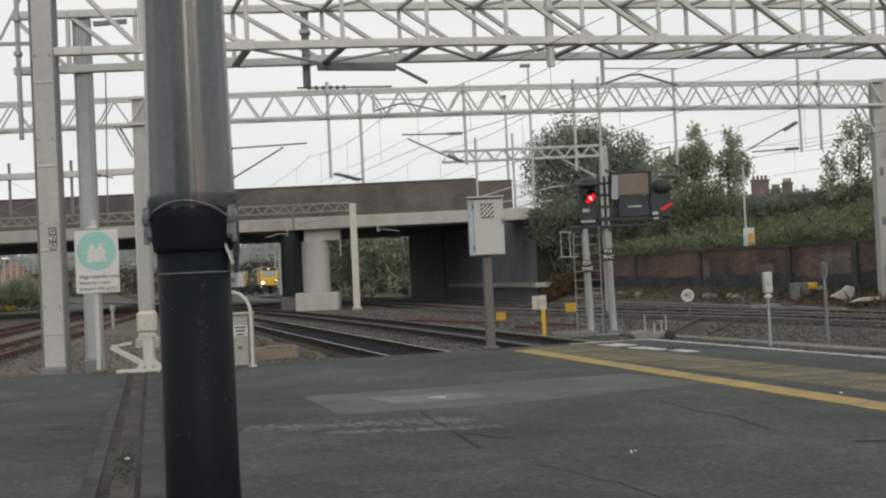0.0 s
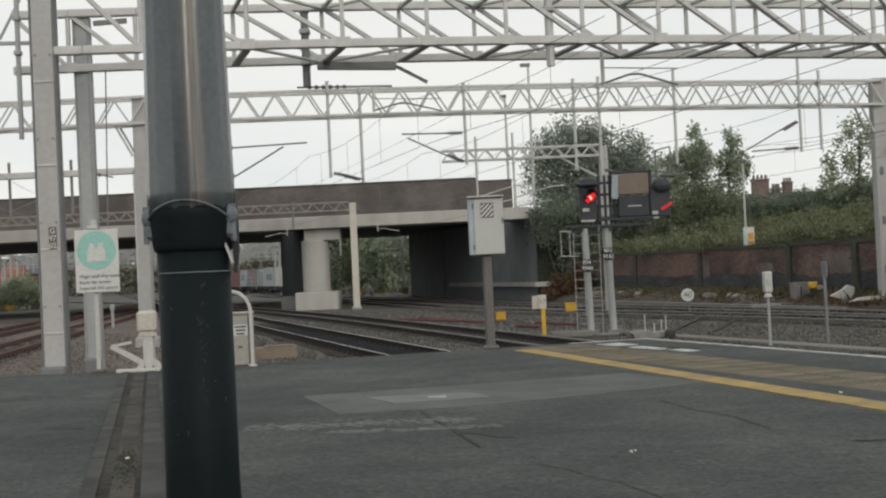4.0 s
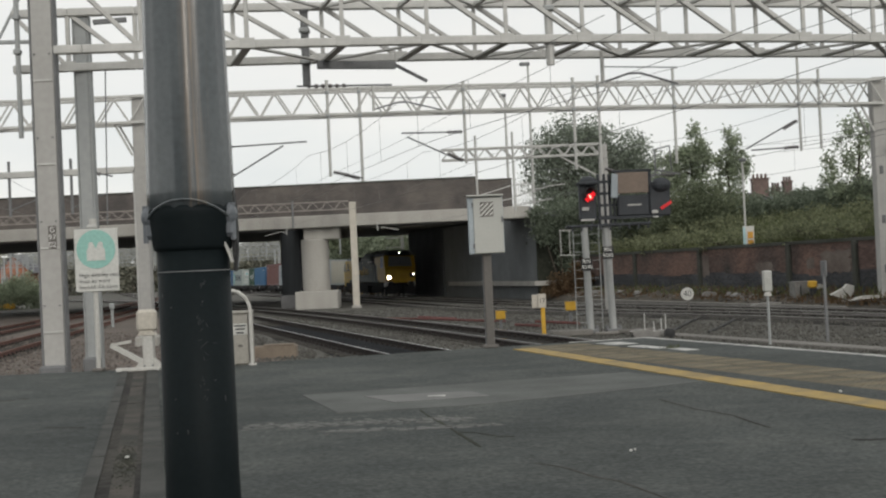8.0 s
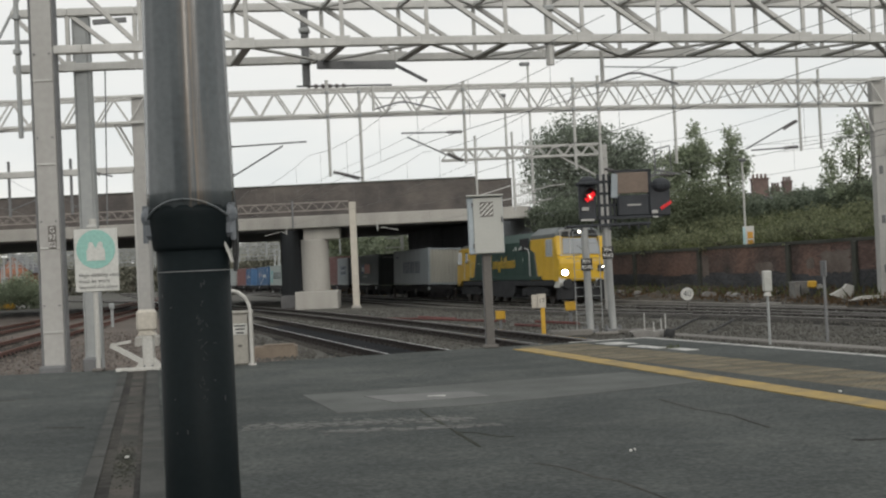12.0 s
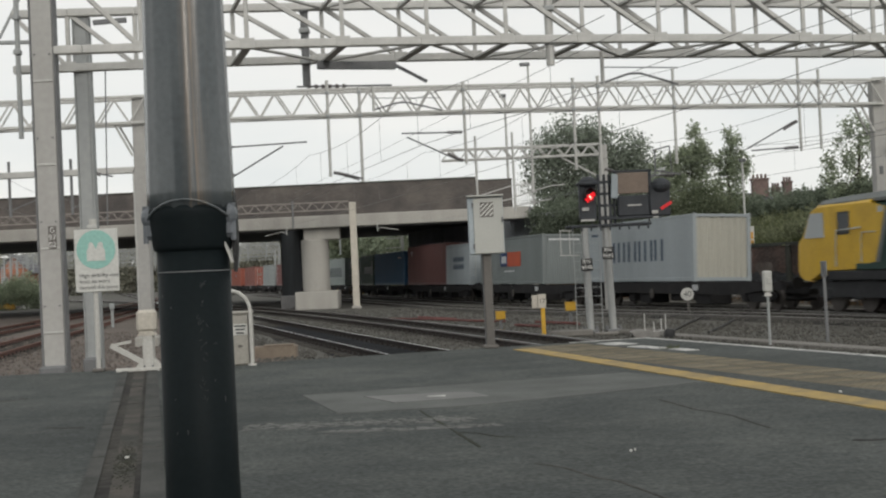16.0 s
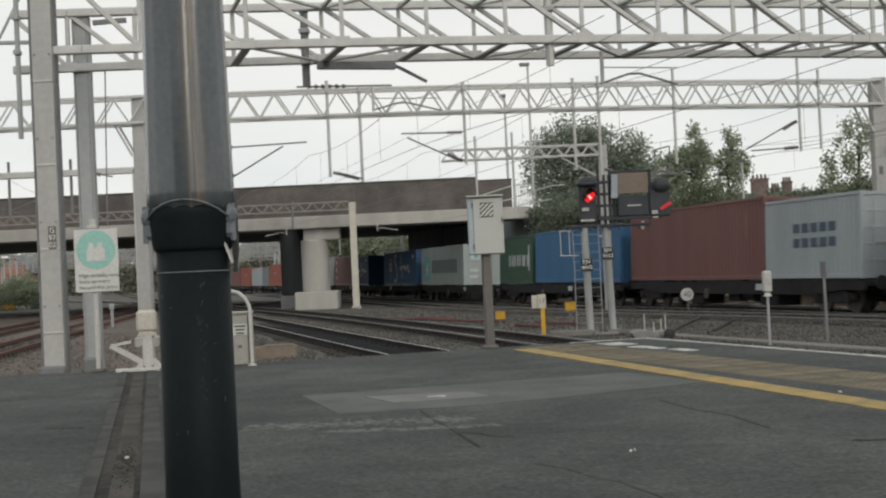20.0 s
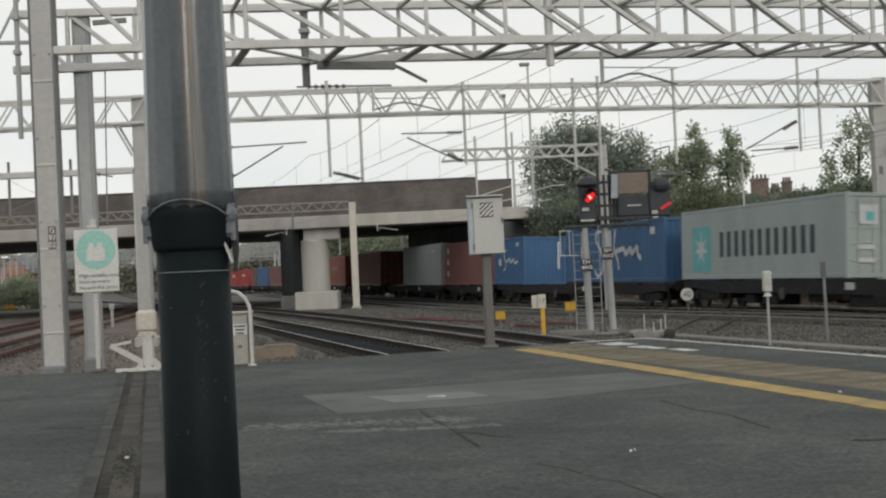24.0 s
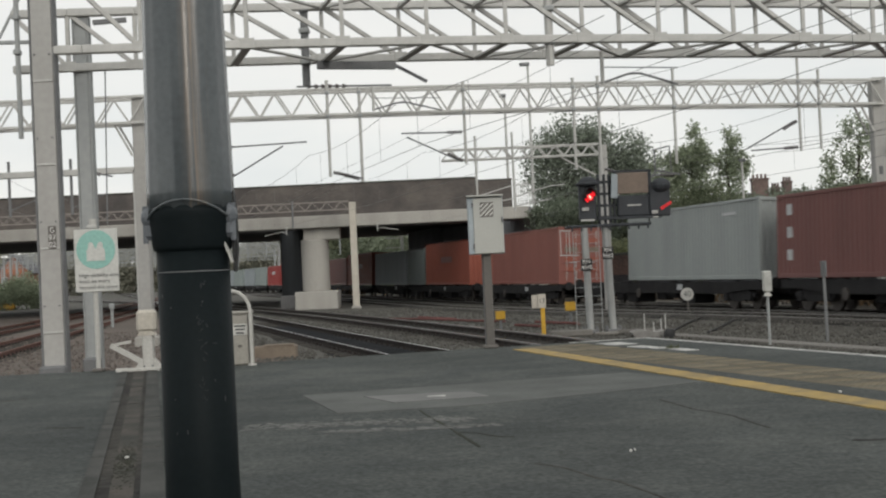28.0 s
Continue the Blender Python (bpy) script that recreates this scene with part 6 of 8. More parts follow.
t = thing("notice_post", "white and orange notice board on a thin grey pole", "sign", pose(14.35, 62.2, 2.2))
part("pole", Geo().tube((-0.12, 0.06, -0.3), (-0.12, 0.06, 4.15), 0.05, n=8), M_STEEL, t)
bd = part("board", Geo().box((0, 0, 0.62), (0.52, 0.04, 0.92), 0.01), M_SIGNWHITE, t)
part("panel", Geo().box((-0.2, -0.025, 0.6), (0.11, 0.012, 0.86), 0.003), M_CYAN, bd, "pale blue strip")
part("panel", Geo().box((0.08, -0.025, 0.66), (0.26, 0.012, 0.32), 0.003), M_ORANGE, bd, "orange panel")
part("panel", Geo().box((0.08, -0.025, 0.32), (0.26, 0.012, 0.22), 0.003), M_ORANGE, bd, "orange panel")
part("lamp", Geo().box((-0.12, 0, 4.2), (0.3, 0.2, 0.14), 0.03), M_STEEL_DARK, t)

t = thing("cable_base", "pale concrete block with four stub posts by the platform corner", "plinth", pose(5.55, 36.2, -0.2))
part("block", Geo().prism([(-0.45, 0.0), (0.4, 0.0), (0.38, 0.2), (0.1, 0.16), (-0.3, 0.24), (-0.55, 0.17)], -0.35, 0.35, "y"), M_RUBBLE, t)
for x, h in ((-0.15, 0.66), (0.1, 0.42), (0.3, 0.5), (0.42, 0.62)):
    part("stub_post", Geo().tube((x, 0, 0.1), (x, 0, h), 0.017, n=8), M_STEEL, t)
solo("black_drum", Geo().lathe([(0.13, 0), (0.145, 0.05), (0.145, 0.18), (0.1, 0.25), (0.08, 0.25)], n=16), M_BLACK, "small black drum on the ballast", "drum", pose(5.95, 35.5, -0.2), smooth=True)

# concrete cable trough on the ground beyond the platform edge
ct = thing("cable_trough", "pale concrete cable trough with separate lids", "trough", kind="structure")
LID = Geo().box((0, 0, -0.05), (0.5, 0.985, 0.09), 0.015).mesh("trough_lid", M_COPING)
c0, c1 = Vector((5.9, 36.9, -0.12)), Vector((10.6, 22.0, -0.12))
cn = int((c1 - c0).length / 1.0)
ang = math.degrees(math.atan2((c1 - c0).y, (c1 - c0).x)) + 90
for i in range(cn):
    p = c0 + (c1 - c0).normalized() * (i + 0.5)
    part("trough_lid", LID, M_COPING, ct, at=pose(p.x, p.y, p.z, 0, 0, ang))
solo("timber_block", Geo().box((0, 0, 0.16), (1.12, 0.5, 0.34), 0.03).box((0.1, -0.05, 0.345), (0.8, 0.4, 0.05), 0.02), M_TAN, "tan timber crate block lying on the ballast", "block", pose(-4.5, 34.9, -0.21))
# red duct lengths on the ballast between the lines
for i, pts in enumerate((((-2.6, 58.5, -0.12), (-0.6, 55.0, -0.1), (1.0, 51.8, -0.12), (2.2, 49.8, -0.12)), ((-1.2, 58.0, -0.1), (0.4, 54.5, -0.12)), ((2.4, 46.2, -0.12), (3.1, 44.0, -0.1)), ((3.2, 47.5, -0.1), (4.5, 45.0, -0.12)))):
    solo("red_duct", Geo().path(pts, 0.05, 6), M_REDHOSE, "length of red cable duct lying on ballast", "duct")

# black cables running over the ballast to the track
for pts in (((6.44, 37.98, -0.15), (7.48, 41.49, -0.13), (8.74, 45.19, -0.08)), ((7.2, 36.54, -0.15), (8.14, 39.14, -0.13), (9.07, 41.86, -0.08))):
    solo("track_cable", Geo().path(pts, 0.035, 6), M_BLACK, "black cable lying across the grey ballast", "cable")

# clutter at the foot of the brick wall
def wall_spot(y, off):
    return x_wall(y) - off, y


x, y = 14.3, 54.0
t = thing("relay_case", "pale concrete relay case with dark door gaps", "cabinet", pose(x + 0.25, y, -0.05, 0, 0, 12))
part("body", Geo().box((0, 0, 0.38), (0.95, 0.5, 0.76), 0.03), M_RUBBLE, t)
part("lid", Geo().box((0, 0, 0.78), (1.02, 0.56, 0.06), 0.02), M_RUBBLE, t)
for dx in (-0.22, 0.2):
    part("gap", Geo().box((dx, -0.255, 0.38), (0.04, 0.02, 0.55)), M_BLACK, t)
x, y = 14.7, 53.0
t = thing("grit_machine", "yellow-topped dark lineside machine", "machine", pose(x, y, -0.1))
part("base", Geo().box((0, 0, 0.3), (0.26, 0.3, 0.62), 0.04), M_BLACK, t)
part("leg", Geo().box((0.15, 0, 0.1), (0.1, 0.5, 0.2), 0.02), M_STEEL_DARK, t)
part("cover", Geo().box((-0.04, -0.02, 0.74), (0.32, 0.34, 0.28), 0.05), M_YELLOW, t, "yellow cover")
x, y = 15.1, 50.5
solo("broken_slab", Geo().prism([(-0.5, 0.2), (0.1, 0.0), (0.42, 0.1), (0.45, 0.5), (0.2, 0.58), (0.0, 0.42)], -0.1, 0.1, "y"), M_WHITE, "broken pale slab leaning on rubble", "slab", pose(x, y, 0.07, 0, 0, 10))
x, y = 15.6, 48.6
solo("white_sheet", Geo().prism([(-0.8, 0.02), (1.0, 0.03), (1.0, 0.09), (0.5, 0.15), (-0.4, 0.16)], -0.35, 0.35, "y"), M_WHITE, "white board lying on the ground", "board", pose(x, y, 0.07, -5, 0, 6))
solo("broken_slab", Geo().prism([(-0.42, 0.0), (0.4, 0.0), (0.46, 0.3), (0.1, 0.34), (-0.1, 0.24), (-0.45, 0.28)], -0.2, 0.15, "y"), M_RUBBLE, "pale broken block at the foot of the bank", "slab", pose(13.25, 57.6, -0.12, 0, 0, -12))
solo("flat_slab", Geo().prism([(-0.75, 0.0), (0.7, 0.0), (0.74, 0.16), (0.2, 0.2), (-0.6, 0.17)], -0.3, 0.3, "y"), M_RUBBLE, "flat grey slab lying beside the line", "slab", pose(12.95, 53.2, -0.2, 0, 0, 4))
solo("small_white_board", Geo().prism([(-0.22, 0.0), (0.2, 0.02), (0.12, 0.16), (-0.05, 0.2)], -0.1, 0.1, "y"), M_WHITE, "scrap of white board on the rubble", "board", pose(15.25, 54.0, 0.42, 0, 0, 10))
for i, (yy, off, s) in enumerate(((61.5, 1.6, 0.5), (60.0, 1.3, 0.42), (58.6, 1.7, 0.4), (64.5, 1.5, 0.35), (70, 1.6, 0.5), (73, 1.4, 0.45), (67.5, 1.2, 0.3), (76, 1.6, 0.5))):
    x, y = wall_spot(yy, off)
    random.seed(i + 30)
    k = 9
    g = Geo().prism([(s * 0.7 * math.cos(6.2832 * j / k) * random.uniform(0.7, 1.1), s * (0.35 + 0.35 * math.sin(6.2832 * j / k) * random.uniform(0.6, 1.1))) for j in range(k)], -s * 0.3, s * 0.35, "y")
    solo("rubble_lump", g, M_RUBBLE, "lump of pale rubble by the wall", "rubble", pose(x, y, 0.02, 0, 0, 20 * i))
x, y = wall_spot(58.5, 2.2)
solo("low_kerb", Geo().box((0, 0, 0.06), (0.25, 26, 0.2), 0.03), M_COPING, "low concrete kerb beside the freight line", "kerb", pose(x_train(60) + 2.4, 60, -0.22, 0, 0, 13.8), kind="structure")


def rubble_bank():
    """A low heap of dirt, broken stone and dead scrub against the wall."""
    g = Geo()
    prof = [(0.0, 0.62), (0.5, 0.5), (1.1, 0.3), (1.8, 0.14), (2.5, 0.02), (2.9, -0.24)]
    n = len(prof)
    rows = 150
    for j in range(rows):
        y = 38 + 46.0 * j / (rows - 1)
        k = (0.75 + 0.5 * noise.noise((y * 0.35, 1.7, 0.0))) * min(max((y - 44) / 10, 0.25), 1.0)
        for o, h in prof:
            g.v.append((x_wall(y) - 0.02 - o, y, -0.24 + max(0.0, (h + 0.24) * k) + 0.07 * noise.noise((o * 2.3, y * 1.9, 5.0))))
    for j in range(rows - 1):
        g.f += [(j * n + i, (j + 1) * n + i, (j + 1) * n + i + 1, j * n + i + 1) for i in range(n - 1)]
    solo("rubble_bank", g, M_BANK, "low bank of dirt and rubble against the brick wall", kind="structure", smooth=True)
    rr = random.Random(44)
    g = Geo()
    for k in range(700):
        y = 40 + 44 * rr.random()
        o = rr.uniform(0.1, 2.6)
        s = rr.uniform(0.03, 0.13) * (1.6 if rr.random() < 0.08 else 1)
        z = -0.24 + max(0.0, (0.62 - 0.24 * o + 0.24) * 0.8) * min(max((y - 44) / 10, 0.25), 1.0)
        rot = pose(0, 0, 0, rr.uniform(-40, 40), rr.uniform(-40, 40), rr.uniform(0, 180)).to_3x3()
        g.box((x_wall(y) - 0.02 - o, y, z), (s * rr.uniform(1, 2.2), s * rr.uniform(0.8, 1.5), s * rr.uniform(0.5, 1)), s * 0.15, rot)
    solo("bank_rubble", g, M_SCREE, "broken stone and brick strewn on the bank", "rubble", kind="stuff")


rubble_bank()


# ---- trees, bushes, houses ----
def leaf_cloud(blobs, count, size, seed, flat=1.0):
    """Small folded leaves scattered in clumps within blobs of (x, y, z, rx, ry, rz)."""
    rng = np.random.default_rng(seed)
    w = np.array([b[3] * b[5] for b in blobs])
    pick = rng.choice(len(blobs), count, p=w / w.sum())
    bl = np.array(blobs)[pick]
    # clump centres on and in each blob
    ncl = max(12, count // 45)
    cpick = rng.choice(len(blobs), ncl, p=w / w.sum())
    cb = np.array(blobs)[cpick]
    d = rng.normal(size=(ncl, 3))
    d /= np.linalg.norm(d, axis=1)[:, None]
    rad = 0.45 + 0.6 * rng.random(ncl) ** 0.7
    cc = cb[:, :3] + d * cb[:, 3:] * rad[:, None]
    which = rng.integers(0, ncl, count)
    spread = 0.22 * np.mean(cb[:, 3:], axis=1)[which]
    c = cc[which] + rng.normal(size=(count, 3)) * spread[:, None]
    u = rng.normal(size=(count, 3))
    u /= np.linalg.norm(u, axis=1)[:, None]
    v = rng.normal(size=(count, 3))
    v -= (v * u).sum(1)[:, None] * u
    v /= np.linalg.norm(v, axis=1)[:, None]
    s = size * (0.6 + 0.8 * rng.random(count))[:, None]
    nrm = np.cross(u, v)
    p = np.stack([c - u * s, c - v * s * 0.5 + nrm * s * 0.15, c + u * s, c + v * s * 0.5 + nrm * s * 0.15], 1)
    f = (np.array([(0, 1, 2), (0, 2, 3)])[None] + (np.arange(count) * 4)[:, None, None]).reshape(-1, 3)
    return p.reshape(-1, 3).tolist(), f.tolist()


def crown_mesh(name, blobs, count, size, seed, material):
    v, f = leaf_cloud(blobs, count, size, seed)
    me = bpy.data.meshes.new(name)
    me.from_pydata(v, [], f)
    me.materials.append(material)
    return me


def tree(x, y, z, trunk_h, blobs, count, size, seed, label, material=M_LEAF, r=0.22):
    t = thing("tree", label, "tree", pose(x, y, z))
    random.seed(seed)
    g = Geo()
    top = (random.uniform(-0.3, 0.3), 0, trunk_h)
    g.tube((0, 0, -0.3), (top[0] * 0.5, 0, trunk_h * 0.5), r, r * 0.75, 10).tube((top[0] * 0.5, 0, trunk_h * 0.5), top, r * 0.75, r * 0.5, 10)
    part("trunk", g, M_BARK, t)
    for b in blobs:
        start = Vector((top[0] * 0.6, 0, trunk_h * random.uniform(0.45, 0.95)))
        end = Vector(b[:3])
        mid = start.lerp(end, 0.5) + Vector((0, 0, -0.25))
        part("limb", Geo().tube(start, mid, r * 0.38, r * 0.26, 7).tube(mid, end, r * 0.26, r * 0.08, 7), M_BARK, t)
        for k in range(3):
            e2 = end + Vector((random.uniform(-1, 1) * b[3], random.uniform(-1, 1) * b[4], random.uniform(-0.3, 1) * b[5])) * 0.8
            part("twig", Geo().tube(mid.lerp(end, 0.6), e2, r * 0.1, r * 0.03, 5), M_BARK, t)
    part("crown", crown_mesh("crown", blobs, count, size, seed, material), material, t)
    return t


# the large dark tree over the bridge end, two more above the bank and one by the far mast
tree(9.6, 101, 2.3, 6.5, [(-1.3, 0, 6.5, 1.9, 2.0, 2.0), (0.4, 0, 8.9, 1.7, 2.0, 1.7), (-0.9, 0, 8.4, 1.5, 1.8, 1.7), (1.6, 0, 8.6, 1.3, 2, 1.8), (2.0, 0, 6.6, 1.7, 2, 2.0), (0.2, 0, 4.6, 2.5, 2.4, 1.9), (-0.6, 0.2, 2.6, 2.6, 2.4, 1.8)], 21000, 0.125, 11, "large dense dark green tree behind the bridge end", M_LEAF_TREE, r=0.3)
tree(13.8, 101, 1.5, 7.0, [(-1.4, 0, 8.9, 1.4, 1.9, 1.6), (0.7, 0, 8.9, 1.5, 1.9, 1.5), (1.5, 0, 7.0, 1.3, 1.9, 1.7), (-0.2, 0, 7.2, 1.8, 1.9, 1.6), (-0.3, 0, 5.0, 2.4, 2.2, 2.0), (0, 0, 3.0, 2.8, 2.4, 1.9)], 19000, 0.125, 12, "dense dark green tree with rounded crown", M_LEAF_TREE)
tree(15.55, 81, 3.2, 4.6, [(-0.45, 0, 4.7, 0.8, 1.0, 1.0), (0.25, 0, 5.8, 0.5, 0.8, 1.0), (0.35, 0, 4.5, 0.7, 0.9, 1.0), (-1.15, 0, 3.7, 0.8, 1.0, 0.8), (-1.0, 0, 4.7, 0.65, 0.9, 0.8), (-1.85, 0, 4.1, 0.7, 0.9, 0.85), (-0.4, 0, 2.4, 1.7, 1.4, 1.2)], 8800, 0.1, 13, "young green tree with ragged top on the bank", M_LEAF_YOUNG, r=0.14)
tree(18.0, 82, 3.75, 4.2, [(0.1, 0, 5.1, 0.5, 0.8, 0.95), (-0.2, 0, 3.9, 0.7, 0.9, 0.8), (0.45, 0, 3.7, 0.65, 0.9, 0.9), (0, 0, 2.4, 1.2, 1.2, 1.0)], 3800, 0.1, 14, "slim young green tree on the bank", M_LEAF_YOUNG, r=0.12)
tree(21.0, 67, 3.4, 3.8, [(0.2, 0, 4.3, 0.85, 1.0, 1.0), (-0.7, 0, 3.2, 0.9, 1.0, 0.75), (0.8, 0, 3.0, 0.9, 1.0, 0.9), (-0.9, 0, 1.9, 0.8, 0.9, 0.6), (0.4, 0, 1.6, 1.2, 1.1, 0.8)], 3600, 0.09, 15, "airy pale-green tree with visible branches on the bank", M_LEAF_YOUNG, r=0.1)


def bush(x, y, z, blobs, count, size, seed, label, material=M_LEAF):
    t = thing("bush", label, "bush", pose(x, y, z))
    random.seed(seed)
    for b in blobs[:4]:
        part("stem", Geo().tube((0, 0, -0.3), b[:3], 0.06, 0.02, 6), M_BARK, t)
    part("foliage", crown_mesh("foliage", blobs, count, size, seed, material), material, t)


rs = random.Random(9)
# undergrowth along the bank
i = 0
for yy in range(46, 100, 4):
    for off, h, n in ((1.8, 0.3, 1300), (5.5, 0.45, 1700), (9.5, 0.8, 2000)):
        x = x_wall(yy) + off + rs.uniform(-0.6, 0.6)
        zb = 2.3 + off * 0.2
        bl = [(rs.uniform(-1.6, 1.6), rs.uniform(-1.6, 1.6), h * rs.uniform(0.3, 0.9), rs.uniform(0.8, 1.5), rs.uniform(0.9, 1.6), h * rs.uniform(0.5, 0.9)) for _ in range(4)]
        bush(x, yy + rs.uniform(-1, 1), zb, bl, n, 0.085 if off < 9 else 0.1, 100 + i, "scrubby green undergrowth on the grass bank", M_LEAF_SCRUB if off < 9 else M_LEAF if (i % 3) else M_LEAF_LIGHT)
        i += 1
bush(15.2, 78.5, 2.6, [(0, 0, 1.4, 1.6, 1.4, 1.3), (-1.6, 0, 1.9, 1.3, 1.3, 1.4), (1.7, 0, 1.5, 1.5, 1.4, 1.3), (0.4, 0, 2.7, 1.3, 1.2, 1.0)], 14000, 0.09, 310, "dense green thicket under the young trees", M_LEAF_LIGHT)
# the dense hedge that closes the top of the bank
for k in range(11):
    yy = 60 + k * 4.2
    x = x_wall(yy) + 14.5
    bl = [(rs.uniform(-1.8, 1.8), rs.uniform(-1.5, 1.5), rs.uniform(0.5, 1.6), rs.uniform(1.0, 1.6), 1.4, rs.uniform(0.7, 1.1)) for _ in range(5)]
    bush(x, yy, 3.6, bl, 4500, 0.1, 200 + k, "dense dark hedge along the top of the bank", M_LEAF)
# ivy and scrub beside the abutment, and brown fern at the wall's end
bush(8.2, 89, -0.2, [(0, 0, 3.6, 1.6, 1.5, 2.0), (-1.3, -1.5, 4.4, 1.1, 1.3, 1.2), (1.6, 0, 4.2, 1.8, 1.5, 2.2), (-0.6, -1, 5.6, 1.4, 1.2, 1.0), (1.0, -1, 1.6, 1.8, 1.0, 1.4)], 16000, 0.1, 301, "ivy-clad dark scrub beside the bridge abutment")
bush(7.6, 83.2, -0.2, [(-1.5, 0, 4.9, 0.9, 0.6, 0.9), (-0.4, 0, 4.2, 1.3, 0.6, 1.3), (1.0, 0, 4.6, 1.4, 0.6, 1.2), (2.2, 0, 3.6, 1.2, 0.6, 1.5), (0.6, 0, 2.6, 1.1, 0.6, 1.0), (1.8, 0, 5.4, 1.2, 0.6, 0.8)], 15000, 0.085, 304, "dense dark ivy hanging over the wing wall")
bush(10.8, 86.5, 0.5, [(0, 0, 3.0, 1.8, 1.3, 2.2), (1.8, 0, 4.0, 1.8, 1.4, 1.8), (-0.8, 0, 1.4, 1.5, 1.2, 1.4)], 11000, 0.1, 302, "dark green scrub above the wall end")
bush(7.2, 80.5, -0.2, [(0, 0, 0.7, 1.0, 0.8, 0.8), (0.9, 0.2, 1.2, 0.8, 0.8, 0.8), (-0.7, 0, 0.4, 0.6, 0.7, 0.4)], 3500, 0.09, 303, "dry rust-brown fern at the foot of the wall", M_FERN)
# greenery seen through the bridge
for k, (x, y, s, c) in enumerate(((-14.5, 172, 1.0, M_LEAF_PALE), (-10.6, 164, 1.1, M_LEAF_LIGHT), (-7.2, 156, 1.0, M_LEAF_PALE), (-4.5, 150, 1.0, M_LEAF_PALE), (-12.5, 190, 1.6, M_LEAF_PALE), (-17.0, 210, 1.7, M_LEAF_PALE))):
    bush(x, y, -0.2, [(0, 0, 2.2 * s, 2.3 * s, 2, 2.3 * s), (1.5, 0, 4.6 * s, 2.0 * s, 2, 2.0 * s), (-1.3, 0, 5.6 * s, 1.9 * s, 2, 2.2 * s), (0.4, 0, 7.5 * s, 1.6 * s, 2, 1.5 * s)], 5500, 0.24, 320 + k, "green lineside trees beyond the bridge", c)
for k in range(6):
    solo("yellow_flowers", crown_mesh("yellow_flowers", [(0, 0, 0.4, 0.8, 0.8, 0.3)], 160, 0.07, 350 + k, M_FERN if k % 2 else M_YELLOW), M_YELLOW, "patch of yellow and pale weeds by the far track", "weeds", pose(-10.5 + k * 1.2, 118 + 3 * (k % 3) + 4, -0.15), kind="stuff")
# far wood on the horizon, its haze put into the leaf colour
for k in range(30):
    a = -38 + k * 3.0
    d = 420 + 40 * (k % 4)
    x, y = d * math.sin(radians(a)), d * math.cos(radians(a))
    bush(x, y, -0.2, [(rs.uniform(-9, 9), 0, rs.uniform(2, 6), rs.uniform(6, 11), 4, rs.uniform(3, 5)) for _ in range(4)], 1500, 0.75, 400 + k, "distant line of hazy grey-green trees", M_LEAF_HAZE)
# nearer brown-green wood between the far masts under the bridge, haze in its colour
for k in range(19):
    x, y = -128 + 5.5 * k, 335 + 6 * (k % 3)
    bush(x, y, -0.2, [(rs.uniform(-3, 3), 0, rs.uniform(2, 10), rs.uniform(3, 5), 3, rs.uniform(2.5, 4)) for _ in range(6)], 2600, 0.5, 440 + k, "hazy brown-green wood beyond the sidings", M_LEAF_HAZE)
# bushes by the sidings on the left
bush(-46.2, 141, -0.2, [(0, 0, 1.4, 1.9, 1.6, 1.4), (1.7, 0, 2.3, 1.5, 1.5, 1.3), (-2.0, 0, 1.2, 2.0, 1.6, 1.2), (2.4, 0, 1.2, 1.4, 1.4, 1.2)], 8500, 0.13, 460, "pale olive bush beside the sidings", M_LEAF_YOUNG)
bush(-44.4, 146, -0.2, [(0, 0, 1.6, 2.0, 1.6, 1.6), (-2.4, 0, 1.6, 1.6, 1.4, 1.5)], 6000, 0.13, 461, "dull green bush beside the sidings", M_LEAF_LIGHT)
solo("yellow_flowers", crown_mesh("yellow_flowers", [(0, 0, 0.35, 0.7, 0.5, 0.3), (-1.2, 0.3, 0.3, 0.4, 0.4, 0.25)], 200, 0.07, 470, M_YELLOW), M_YELLOW, "yellow weeds in front of the bush", "weeds", pose(-45.0, 137.5, -0.15), kind="stuff")
solo("marker_post", Geo().box((0, 0, 0.5), (0.14, 0.12, 1.0), 0.02).box((0, -0.02, 1.08), (0.24, 0.18, 0.3), 0.03), M_STEEL_GREY, "short grey lineside post with a small box", "post", pose(-16.6, 66.2, -0.22))


def grass(name, fx, y0, y1, o0, o1, z0, z1, n, h, seed, label, material):
    rng = np.random.default_rng(seed)
    y = y0 + (y1 - y0) * rng.random(n)
    f = rng.random(n)
    x = fx(y) + o0 + (o1 - o0) * f
    z = z0 + (z1 - z0) * f
    hh = h * (0.5 + rng.random(n))
    dx, dy = rng.normal(size=n) * 0.5, rng.normal(size=n) * 0.5
    w = 0.02 + 0.02 * rng.random(n)
    p = np.stack([np.stack([x - w, y, z], 1), np.stack([x + w, y, z], 1), np.stack([x + dx * hh, y + dy * hh, z + hh], 1)], 1)
    me = bpy.data.meshes.new(name)
    me.from_pydata(p.reshape(-1, 3).tolist(), [], np.arange(3 * n).reshape(-1, 3).tolist())
    me.materials.append(material)
    return solo(name, me, material, label, "grass", kind="stuff")


